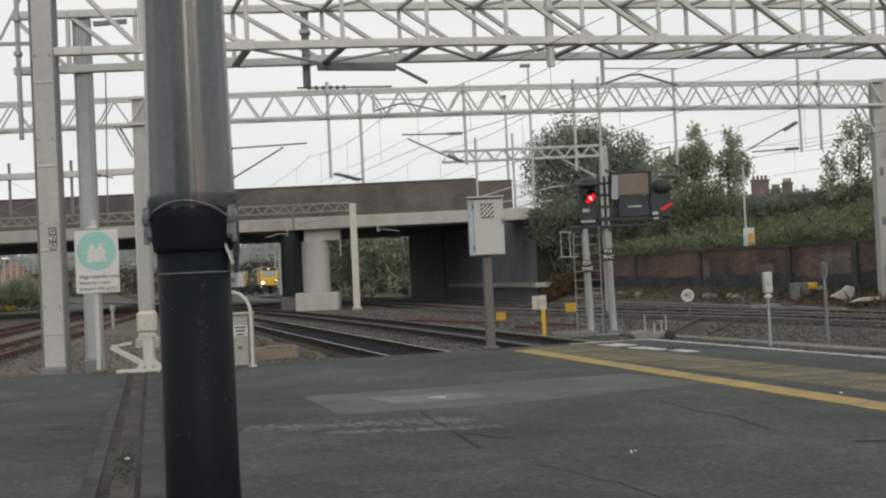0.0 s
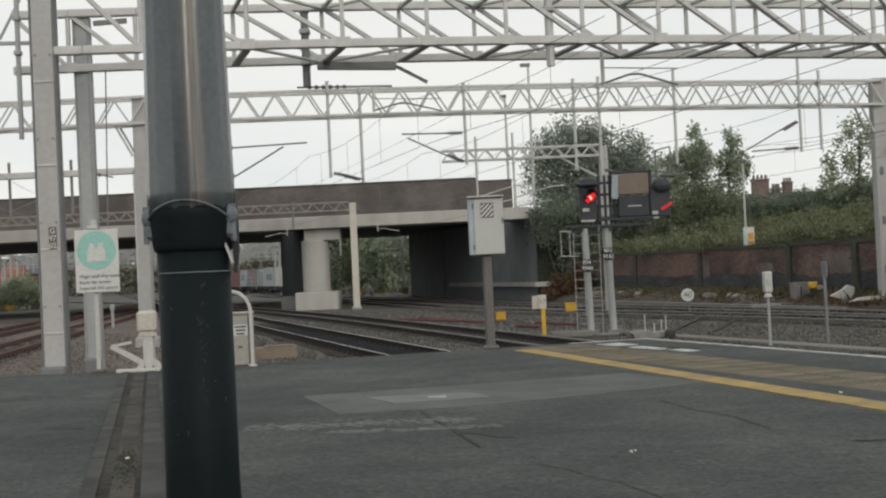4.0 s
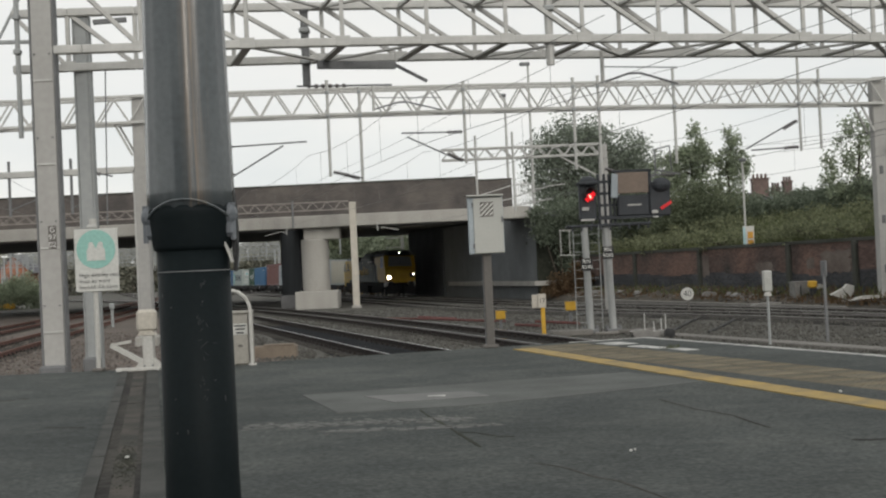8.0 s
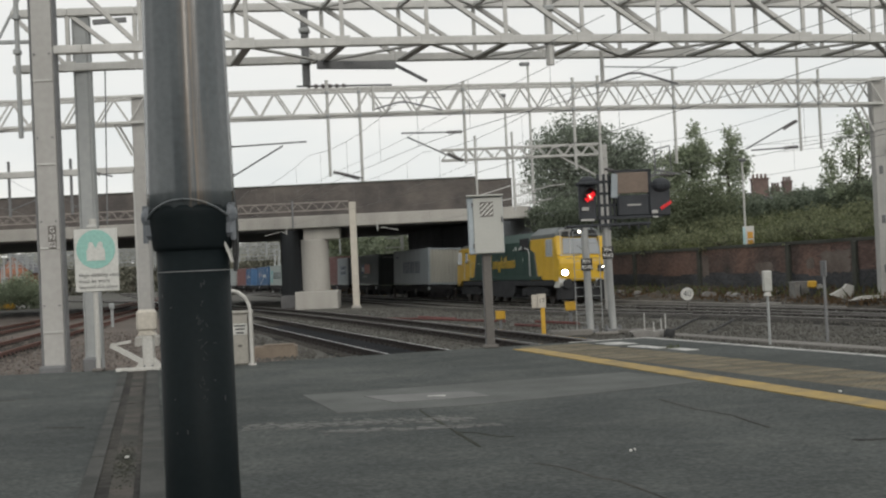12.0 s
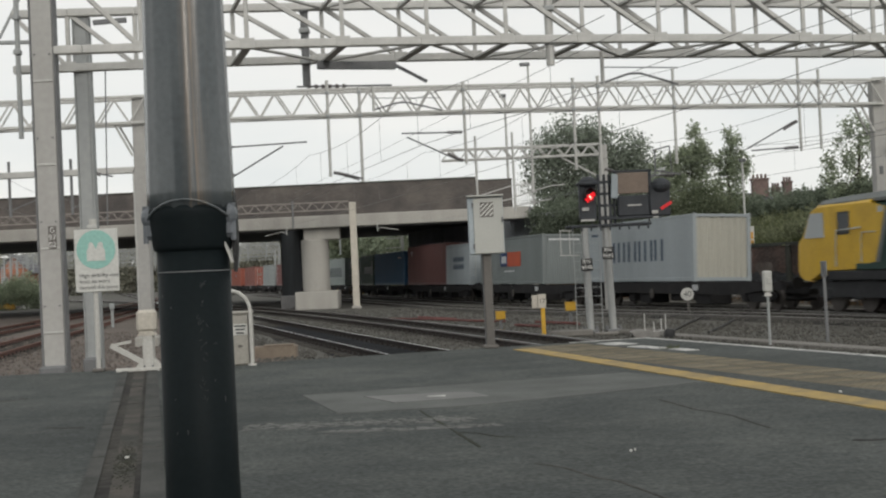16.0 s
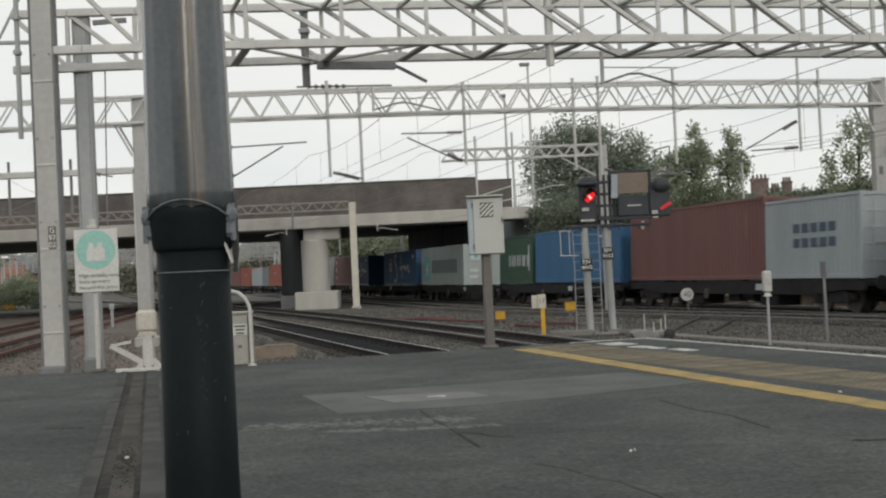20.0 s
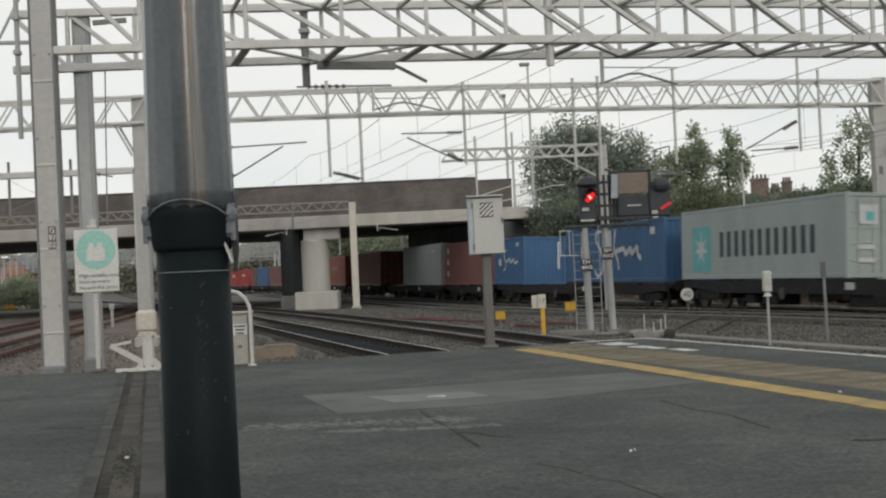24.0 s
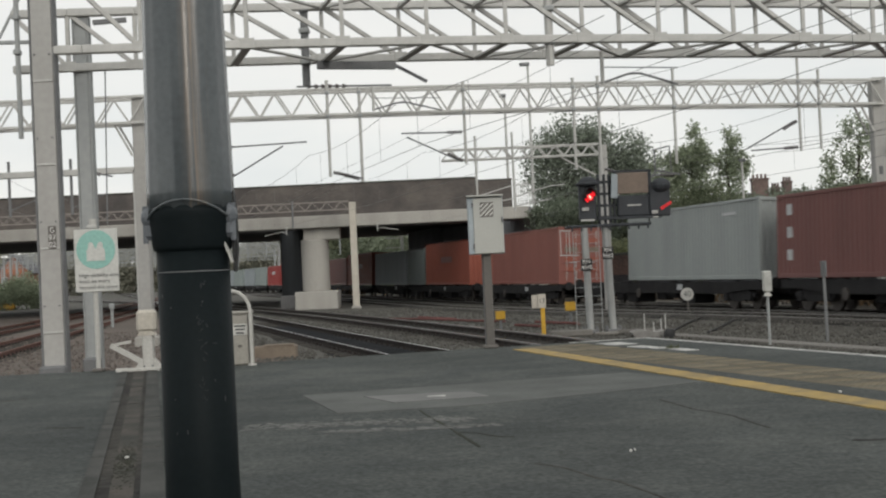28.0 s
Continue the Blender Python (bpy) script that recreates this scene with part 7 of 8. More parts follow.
grass("long_grass", x_wall, 40, 96, 0.5, 6.5, 2.15, 3.4, 16000, 0.38, 31, "long unmown grass on the bank", M_BLADES)
grass("long_grass", x_wall, 40, 96, 6.5, 13, 3.4, 4.4, 9000, 0.45, 32, "long unmown grass higher on the bank", M_BLADES)
grass("wall_weeds", x_wall, 42, 84, -2.4, -0.1, -0.1, 0.38, 2600, 0.2, 33, "weeds and dead grass at the wall foot", M_FERN)
grass("wall_weeds", x_wall, 42, 84, -1.6, -0.1, 0.1, 0.4, 800, 0.28, 34, "green weeds grown on the rubble bank", M_BLADES)


def house():
    t = thing("house", "orange-brick house with slate roof beyond the sidings", "house", pose(-79.7, 250, -0.2))
    part("wall", Geo().box((0, 0, 2.7), (6.2, 8, 5.4)), M_HOUSE, t)
    part("gable", Geo().prism([(-3.1, 5.4), (3.1, 5.4), (0, 8.4)], -3.9, 3.9, "y"), M_HOUSE, t)
    part("roof", Geo().prism([(-3.6, 5.0), (0, 8.45), (0, 8.75), (-3.8, 5.1)], -4.2, 4.2, "y").prism([(3.6, 5.0), (3.8, 5.1), (0, 8.75), (0, 8.45)], -4.2, 4.2, "y"), M_SLATE, t)
    for dx in (-1.5, 1.5):
        w = part("window", Geo().box((dx, -4.02, 3.9), (1.1, 0.1, 1.3), 0.02), M_SIGNWHITE, t)
        part("pane", Geo().box((dx, -4.08, 3.9), (0.9, 0.04, 1.1)), M_GLASS, w)
    solo("shed", Geo().box((0, 0, 1.3), (9, 6, 2.6)).prism([(-4.8, 2.6), (4.8, 2.6), (0, 4.6)], -3.2, 3.2, "y"), M_SLATE, "low grey shed beside the house", "shed", pose(-85, 246, -0.2))


house()


def chimney_house():
    t = thing("house", "red-brick terrace with chimney stacks behind the bank", "house", pose(31.8, 128, 3.9))
    part("wall", Geo().box((0, 3, 1.2), (11, 6, 2.6)), M_CHIMNEY, t)
    part("roof", Geo().prism([(0, 2.5), (6, 2.5), (3, 4.2)], -5.6, 5.6, "x"), M_SLATE, t)
    for x, w, h, n in ((-0.33, 1.6, 5.45, 4), (1.2, 0.8, 4.5, 3), (2.35, 0.85, 5.05, 3)):
        st = part("chimney", Geo().box((x, 2.6, h / 2), (w, 0.8, h), 0.02), M_CHIMNEY, t)
        part("chimney_cap", Geo().box((x, 2.6, h + 0.05), (w + 0.16, 0.96, 0.18), 0.03), M_CHIMNEY, st)
        for k in range(n):
            part("chimney_pot", Geo().tube((x - w / 2 + w * (k + 0.5) / n, 2.6, h), (x - w / 2 + w * (k + 0.5) / n, 2.6, h + 0.55), 0.14, 0.11, 10), M_CHIMNEY, st)


chimney_house()
t = thing("palisade_fence", "grey steel palisade fence at the bridge end", "fence")
for k in range(14):
    part("pale", Geo().prism([(-0.03, 0), (0.03, 0), (0.03, 1.7), (0, 1.85), (-0.03, 1.7)], -0.01, 0.01, "y"), M_STEEL_DARK, t, at=pose(6.6 + k * 0.16, 85.0 - k * 0.02, 1.6))
for z in (1.9, 3.1):
    part("fence_rail", Geo().box((7.65, 84.9, z), (2.4, 0.05, 0.06), 0.01), M_STEEL_DARK, t)
for k in range(9):
    part("pale", Geo().box((4.75 + k * 0.14, 85.2, 6.6), (0.04, 0.04, 1.5)), M_STEEL, t)


# ---- the freight train ----
# Each vehicle is built about its own middle: x ahead, z up from the rail heads.
PAINT = {}


def paint(name, c, dull=0.72):
    if name not in PAINT:
        PAINT[name] = mat(name + "_container_paint", c, tuple(v * dull for v in c), 0.55, scale=0.7, fine=22, bump=0.05, streak=1, spread=0.7)
    return PAINT[name]


def corrugated(g, length, base_y, z0, z1, sgn, axis="x", pitch=0.28, depth=0.034):
    """A ribbed sheet along x (or across, on the end at base_y) between two heights."""
    n = round(length / pitch)
    st = length / n
    pts = []
    for i in range(n):
        a = -length / 2 + i * st
        pts += [(a, 0), (a + st * 0.26, 0), (a + st * 0.5, depth), (a + st * 0.76, depth)]
    pts.append((length / 2, 0))
    k = len(g.v)
    for u, d in pts:
        for z in (z0, z1):
            g.v.append((u, base_y - sgn * d, z) if axis == "x" else (base_y - sgn * d, u, z))
    for i in range(len(pts) - 1):
        g.f.append((k + 2 * i, k + 2 * i + 2, k + 2 * i + 3, k + 2 * i + 1))


def container(label, length, high, mt, front="plain", smooth_side=False, end_mt=None):
    t = thing("shipping_container", label, "container", group="containers on the train")
    hl = length / 2
    g = Geo()
    for s in (-1, 1):
        if smooth_side:
            g.box((0, s * 1.19, high / 2), (length - 0.2, 0.03, high - 0.2))
            for i in range(int(length / 0.6)):
                g.box((-hl + 0.4 + i * 0.6, s * 1.204, high / 2), (0.025, 0.008, high - 0.3))
        else:
            corrugated(g, length - 0.28, s * 1.205, 0.15, high - 0.1, s)
    corrugated(g, 2.2, -hl + 0.05, 0.15, high - 0.1, -1, "y", 0.24)
    if front == "plain":
        e = Geo()
        corrugated(e, 2.2, hl - 0.05, 0.15, high - 0.1, 1, "y", 0.24)
        part("end_wall", e, end_mt or mt, t, "ribbed end wall, off-white for the light on it" if end_mt else "")
    g.box((0, 0, high - 0.06), (length - 0.1, 2.34, 0.05)).box((0, 0, 0.13), (length - 0.1, 2.3, 0.06))
    part("wall_shell", g, mt, t)
    for sx in (-1, 1):
        for sy in (-1, 1):
            part("corner_post", Geo().box((sx * (hl - 0.075), sy * 1.145, high / 2), (0.15, 0.15, high - 0.2), 0.015), mt, t)
            for z in (0.06, high - 0.06):
                part("corner_casting", Geo().box((sx * (hl - 0.085), sy * 1.135, z), (0.18, 0.17, 0.12), 0.012), mt, t)
        part("end_rail", Geo().box((sx * (hl - 0.06), 0, high - 0.08), (0.1, 2.2, 0.12), 0.01), mt, t)
        part("end_rail", Geo().box((sx * (hl - 0.06), 0, 0.08), (0.1, 2.2, 0.14), 0.01), mt, t)
    for sy in (-1, 1):
        part("top_rail", Geo().box((0, sy * 1.19, high - 0.06), (length - 0.3, 0.06, 0.1), 0.01), mt, t)
        part("bottom_rail", Geo().box((0, sy * 1.19, 0.09), (length - 0.3, 0.07, 0.15), 0.01), mt, t)
    if front == "doors":
        for sy in (-1, 1):
            d = part("door", Geo().box((hl - 0.06, sy * 0.555, high / 2), (0.06, 1.08, high - 0.3), 0.01), mt, t)
            for z in (0.55, 1.05, 1.55, 2.05):
                part("door_rib", Geo().box((hl - 0.025, sy * 0.555, z), (0.03, 1.0, 0.09), 0.01), mt, d)
            for y in (0.3, 0.8):
                part("lock_rod", Geo().tube((hl + 0.015, sy * y, 0.2), (hl + 0.015, sy * y, high - 0.2), 0.02, n=8), M_SILVER, d, "galvanised lock rod")
            part("lock_handle", Geo().box((hl + 0.03, sy * 0.5, 1.1), (0.03, 0.35, 0.04), 0.005), M_SILVER, d)
    return t


def mark(t, name, x0, x1, z0, z1, mt, label="", y=-1.21):
    """A flat painted shape on the side that faces the platform."""
    return part(name, Geo().box(((x0 + x1) / 2, y, (z0 + z1) / 2), (abs(x1 - x0), 0.012, z1 - z0)), mt, t, label)


def bar_mark(t, x0, x1, z0, z1, w, mt):
    """One block of a brand name: two upright bars."""
    g = Geo()
    for x in (x0 + w * 0.6, x1 - w * 0.6):
        g.box((x, -1.21, (z0 + z1) / 2), (w * 1.2, 0.012, z1 - z0))
    return part("brand_shape", g, mt, t)


def stroke_mark(t, pts, w, mt, label=""):
    g = Geo()
    for a, b in zip(pts, pts[1:]):
        g.beam((a[0], -1.21, a[1]), (b[0], -1.21, b[1]), 0.012, w)
    return part("brand_shape", g, mt, t, label)


STD, HC, L40, L20 = 2.65, 2.9, 12.19, 6.06
C_PALE = paint("pale_blue_grey", (0.36, 0.4, 0.42))
# paler, warmer colour stands for the light that falls on the end
C_END_LIT = paint("lit_end_ivory", (0.47, 0.46, 0.4))
C_GREY = paint("slate_grey", (0.2, 0.225, 0.225))
C_SILVER = paint("light_silver_grey", (0.335, 0.385, 0.372))
C_ASH = paint("ash_grey", (0.35, 0.378, 0.372))
C_FADED = paint("faded_orange_red", (0.27, 0.102, 0.082))
C_RED = paint("oxide_red", (0.18, 0.08, 0.073))
C_RED2 = paint("faded_red", (0.205, 0.088, 0.08))
C_ORANGE = paint("orange_red", (0.3, 0.085, 0.055))
C_BRIGHT = paint("bright_red", (0.36, 0.04, 0.035))
C_BLUE = paint("mid_blue", (0.045, 0.145, 0.285))
C_NAVY = paint("royal_blue", (0.047, 0.122, 0.25))
C_GREEN = paint("dark_green", (0.035, 0.085, 0.055))
M_INK = mat("dark_blue_marking", (0.06, 0.09, 0.13), None, 0.6, bump=0)
M_INK2 = mat("black_blue_marking", (0.035, 0.05, 0.06), None, 0.6, bump=0)
M_MARKWHITE = mat("white_container_marking", (0.55, 0.56, 0.57), (0.42, 0.43, 0.44), 0.6, bump=0)
M_MARKORANGE = mat("orange_container_marking", (0.5, 0.1, 0.05), None, 0.6, bump=0)
M_MARKTEAL = mat("teal_container_marking", (0.13, 0.42, 0.43), None, 0.6, bump=0)
M_MARKBLUE = mat("navy_container_marking", (0.03, 0.06, 0.16), None, 0.6, bump=0)

CARGO = []      # (container, distance of its middle behind the engine's front)


def load(t, q_near, length):
    CARGO.append((t, q_near + length / 2))
    return t


def cargo():
    t = load(container("pale blue-grey forty-foot container with dark brand blocks", L40, STD, C_PALE, smooth_side=True, end_mt=C_END_LIT), 30.0, L40)
    for x0, x1 in ((-2.48, -1.67), (-1.27, -0.48), (0.02, 0.73), (1.13, 2.02), (2.23, 3.13)):
        bar_mark(t, x0, x1, 0.86, 1.74, 0.19, M_INK)
    mark(t, "number_bars", -5.2, -4.3, 2.1, 2.2, M_INK)
    t = load(container("slate grey forty-foot container with orange and navy panel", L40, STD, C_GREY), 48.8, L40)
    mark(t, "brand_panel", -1.75, -0.35, 1.02, 1.78, M_MARKBLUE, "navy panel")
    mark(t, "brand_panel", -0.35, 2.2, 1.0, 1.82, M_MARKORANGE, "orange panel")
    mark(t, "brand_shape", -1.5, -0.6, 1.2, 1.6, M_MARKWHITE, y=-1.218)
    mark(t, "brand_shape", -1.0, 1.0, 0.7, 0.78, M_MARKWHITE)
    part("end_marking", Geo().box((6.07, 0, 2.35), (0.012, 1.7, 0.1)), M_MARKWHITE, t)
    t = load(container("short pale blue-grey container with two dark text bars", L20, STD, C_PALE, "doors"), 63.7, L20)
    for z in (1.5, 1.02):
        for i in range(5):
            mark(t, "brand_shape", -1.1 + i * 0.56, -0.68 + i * 0.56, z, z + 0.3, M_INK)
    part("door_panel", Geo().box((3.05, 0.5, 2.1), (0.012, 0.7, 0.35)), M_MARKWHITE, t)
    part("door_panel", Geo().box((3.05, -0.1, 1.45), (0.012, 0.4, 0.3)), M_MARKTEAL, t)
    t = load(container("tall oxide-red forty-foot container with ribbed sides", L40, HC, C_RED), 69.85, L40)
    mark(t, "number_plate", -4.9, -4.6, 2.2, 2.55, M_MARKWHITE)
    mark(t, "number_bars", 4.7, 4.9, 1.5, 2.4, C_RED2)
    t = load(container("mid-blue forty-foot container with ribbed sides", L40, STD, C_BLUE), 83.4, L40)
    mark(t, "number_bars", 3.6, 4.9, 2.1, 2.2, M_MARKWHITE)
    t = load(container("short dark green container with white block marks", L20, STD, C_GREEN), 96.1, L20)
    for i, x in enumerate((-1.3, -0.35, 0.6, 1.45)):
        bar_mark(t, x, x + 0.72, 1.0, 1.6, 0.15, M_MARKWHITE)
    mark(t, "brand_shape", 2.25, 2.42, 0.75, 2.1, M_MARKWHITE)
    t = load(container("light grey forty-foot container with teal star panel", L40, STD, C_SILVER, "doors", smooth_side=True), 110.75, L40)
    mark(t, "brand_panel", -5.1, -3.5, 0.3, 2.0, M_MARKTEAL, "teal panel")
    star = [(0.62 if k % 2 == 0 else 0.2) for k in range(14)]
    g = Geo().prism([(-4.3 + r * math.sin(math.pi * k / 7), 1.15 + r * 1.05 * math.cos(math.pi * k / 7)) for k, r in enumerate(star)], -1.224, -1.212, "y")
    part("brand_shape", g, M_MARKWHITE, t, "white star shape")
    for i in range(6):
        x = -2.7 + i * 1.2
        bar_mark(t, x, x + 0.88, 0.82, 1.74, 0.24, M_INK2)
    part("door_panel", Geo().box((6.11, -0.45, 1.95), (0.012, 0.62, 0.6)), M_MARKWHITE, t)
    part("door_panel", Geo().box((6.12, -0.4, 1.9), (0.012, 0.3, 0.28)), M_MARKTEAL, t)
    for z in (0.55, 0.95):
        part("number_bars", Geo().box((6.11, -0.55, z), (0.012, 0.6, 0.14)), M_MARKWHITE, t)
    t = load(container("royal blue forty-foot container with flowing white marks", L40, STD, C_NAVY), 124.65, L40)
    stroke_mark(t, [(-1.2, 2.35), (-1.8, 2.3), (-1.9, 1.95), (-1.3, 1.5), (-0.9, 1.0), (-1.1, 0.45), (-1.7, 0.25), (-2.0, 0.5)], 0.15, M_MARKWHITE, "white flowing stroke")
    stroke_mark(t, [(0.6, 2.35), (0.4, 1.6), (0.9, 0.9), (1.0, 0.55)], 0.13, M_MARKWHITE)
    stroke_mark(t, [(0.1, 1.3), (1.6, 1.5), (1.8, 1.2), (2.4, 1.5), (2.5, 1.2), (3.2, 1.55), (3.2, 1.2), (3.6, 1.0)], 0.22, M_MARKWHITE)
    stroke_mark(t, [(-3.9, 2.1), (-3.3, 2.0), (-3.2, 1.3), (-3.6, 0.4)], 0.06, M_MARKWHITE)
    mark(t, "brand_panel", -3.9, -3.3, 1.15, 1.8, M_MARKWHITE)
    mark(t, "brand_panel", -3.75, -3.35, 1.3, 1.6, M_MARKORANGE, y=-1.218)
    mark(t, "brand_shape", 4.6, 5.1, 2.0, 2.3, M_MARKWHITE)
    t = load(container("short royal blue container with small white marks", L20, STD, C_NAVY), 143.95, L20)
    stroke_mark(t, [(-0.3, 2.0), (-0.75, 1.85), (-0.7, 1.5), (-0.4, 1.3), (-0.5, 0.9), (-0.95, 0.85)], 0.1, M_MARKWHITE)
    stroke_mark(t, [(-0.3, 1.3), (0.3, 1.5), (0.5, 1.25), (1.1, 1.45), (1.3, 1.2), (1.9, 1.3)], 0.13, M_MARKWHITE)
    mark(t, "brand_panel", -1.85, -1.35, 1.1, 1.5, M_MARKWHITE)
    mark(t, "brand_shape", 1.6, 2.1, 2.15, 2.35, M_MARKWHITE)
    part("end_marking", Geo().box((3.03, 0.8, 1.6), (0.012, 0.12, 1.5)), M_MARKWHITE, t)
    t = load(container("tall oxide-red forty-foot container with three white plates", L40, HC - 0.1, C_RED2), 149.75, L40)
    for z in (0.6, 1.35, 2.1):
        mark(t, "number_plate", -5.4, -5.05, z, z + 0.35, M_MARKWHITE)
    t = load(container("tall pale grey forty-foot container with ribbed sides", L40, HC, C_ASH), 163.2, L40)
    mark(t, "number_bars", 3.2, 4.3, 2.35, 2.45, M_MARKWHITE)
    t = load(container("tall orange-red forty-foot container with lettered doors", L40, HC, C_FADED, "doors"), 184.8, L40)
    for sy in (-0.55, 0.55):
        for i, z in enumerate((0.75, 1.25, 1.75, 2.2)):
            part("door_panel", Geo().box((6.12, sy, z), (0.012, 0.7, 0.22)), C_ORANGE if i != 2 else M_TAN, t)
    for q, ln, hi, mt, lab in ((202.3, L40, HC, C_ORANGE, "tall orange-red forty-foot container with ribbed sides"), (215.0, L20, STD, C_GREY, "short slate grey container on a flat wagon"), (221.7, L40, STD, C_PALE, "pale blue-grey forty-foot container"),
                               (235.5, L40, HC, C_ORANGE, "tall orange-red forty-foot container with ribbed sides"), (248.5, L40, STD, C_RED, "oxide-red forty-foot container with ribbed sides"), (262.0, L40, STD, C_NAVY, "royal blue forty-foot container with ribbed sides"),
                               (275.0, L20, STD, C_RED, "short oxide-red container on a flat wagon"), (284.0, L40, STD, C_BRIGHT, "bright red forty-foot container with ribbed sides"), (297.0, L40, STD, C_BRIGHT, "bright red forty-foot container with ribbed sides"),
                               (310.5, L40, STD, C_SILVER, "silver grey forty-foot container"), (323.5, L40, STD, C_PALE, "pale blue-grey forty-foot container"), (337.0, L40, STD, C_SILVER, "silver grey forty-foot container"),
                               (350.0, L40, STD, C_PALE, "pale blue-grey forty-foot container")):
        t = load(container(lab, ln, hi, mt), q, ln)
        if mt in (C_BRIGHT, C_ORANGE):
            mark(t, "brand_shape", -1.5, 1.5, 1.5, 1.9, M_MARKWHITE if mt is C_BRIGHT else C_RED2)


cargo()

# wagons
BOGIE_FRAME = Geo()
for s in (-1, 1):
    BOGIE_FRAME.prism([(-1.25, 0.42), (-0.75, 0.42), (-0.4, 0.3), (0.4, 0.3), (0.75, 0.42), (1.25, 0.42), (1.25, 0.6), (0.6, 0.72), (-0.6, 0.72), (-1.25, 0.6)], s * 1.02 - 0.06, s * 1.02 + 0.06, "y")
    for x in (-0.9, 0.9):
        BOGIE_FRAME.box((x, s * 1.05, 0.45), (0.3, 0.22, 0.3), 0.03)
    BOGIE_FRAME.tube((-0.15, s * 1.0, 0.3), (-0.15, s * 1.0, 0.65), 0.08, n=10).tube((0.15, s * 1.0, 0.3), (0.15, s * 1.0, 0.65), 0.08, n=10)
BOGIE_FRAME.box((0, 0, 0.55), (0.5, 2.0, 0.2), 0.03)
BOGIE_MESH = BOGIE_FRAME.mesh("bogie", M_WAGON)
WHEEL_MESH = Geo().tube((0, -0.065, 0), (0, 0.065, 0), 0.42, n=24).tube((0, -0.09, 0), (0, -0.06, 0), 0.1, n=12).mesh("wheel", M_WHEEL)
AXLE_MESH = Geo().tube((0, -0.75, 0), (0, 0.75, 0), 0.07, n=10).mesh("axle", M_WAGON)


def bogie(parent, x):
    b = part("bogie", BOGIE_MESH, M_WAGON, parent, at=pose(x, 0, 0))
    for dx in (-0.9, 0.9):
        part("axle", AXLE_MESH, M_WAGON, b, at=pose(dx, 0, 0.42))
        for s in (-1, 1):
            part("wheel", WHEEL_MESH, M_WHEEL, b, at=pose(dx, s * 0.75, 0.42))


def wagon(length):
    t = thing("flat_wagon", "grimy dark container flat wagon on two bogies", "wagon", group="wagons of the train")
    hl = length / 2 - 0.45
    for s in (-1, 1):
        part("side_sill", Geo().prism([(-hl, 0.72), (-hl + 1.2, 0.72), (-hl + 3.2, 0.55), (hl - 3.2, 0.55), (hl - 1.2, 0.72), (hl, 0.72), (hl, 1.0), (-hl, 1.0)], s * 1.12 - 0.06, s * 1.12 + 0.06, "y"), M_WAGON, t)
        for x in (-hl - 0.25, hl + 0.25):
            part("buffer", Geo().tube((x - 0.25, s * 0.87, 0.95), (x + 0.2, s * 0.87, 0.95), 0.08, n=10).tube((x + (0.2 if x > 0 else -0.25), s * 0.87, 0.95), (x + (0.25 if x > 0 else -0.3), s * 0.87, 0.95), 0.21, n=14), M_WAGON, t)
    n = int(length / 1.5)
    for i in range(n + 1):
        part("cross_member", Geo().box((-hl + 2 * hl * i / n, 0, 0.92), (0.16, 2.2, 0.16), 0.01), M_WAGON, t)
    part("centre_beam", Geo().box((0, 0, 0.78), (2 * hl, 0.35, 0.4), 0.02), M_WAGON, t)
    part("brake_gear", Geo().box((0, -0.7, 0.45), (0.9, 0.4, 0.35), 0.04).tube((0.9, -0.8, 0.5), (1.7, -0.8, 0.5), 0.16, n=12), M_WAGON, t)
    for x, w, h in ((-2.9, 1.1, 0.42), (2.9, 1.3, 0.38), (-4.4, 0.7, 0.3)):
        if abs(x) < hl - 3.2:
            part("equipment_box", Geo().box((x, -0.55, 0.36), (w, 0.9, h), 0.04), M_WAGON, t)
    part("air_tank", Geo().tube((-0.9, 0.5, 0.42), (1.2, 0.5, 0.42), 0.2, n=14), M_WAGON, t)
    part("hand_wheel", Geo().tube((-1.6, -1.2, 0.55), (-1.6, -1.24, 0.55), 0.2, n=16), M_WHEEL, t)
    part("data_panel", Geo().box((2.6, -1.19, 0.8), (0.5, 0.012, 0.22)), M_MARKWHITE, t)
    for i in range(4):
        x = -hl + 0.3 + (2 * hl - 0.6) * i / 3
        for s in (-1, 1):
            part("twist_lock", Geo().box((x, s * 1.1, 1.02), (0.2, 0.16, 0.06), 0.01), M_WAGON, t)
    for x in (-hl + 2.0, hl - 2.0):
        bogie(t, x)
    return t


WAGONS = []
spans = [(22.6, 42.5), (42.7, 62.4), (63.2, 82.6), (82.9, 102.6), (103.2, 123.3), (124.1, 149.8), (149.9, 162.2), (162.7, 182.6), (184.3, 201.6), (201.8, 221.3), (221.4, 234.4), (235.0, 260.9), (261.5, 281.3), (283.6, 309.4), (310.1, 335.9), (336.6, 362.4)]
MADE = {}
for q0, q1 in spans:
    ln = round(q1 - q0, 1)
    if ln in MADE:
        w = copy_thing(MADE[ln], pose(0, 0, 0))
    else:
        w = MADE[ln] = wagon(ln)
    WAGONS.append((w, (q0 + q1) / 2))


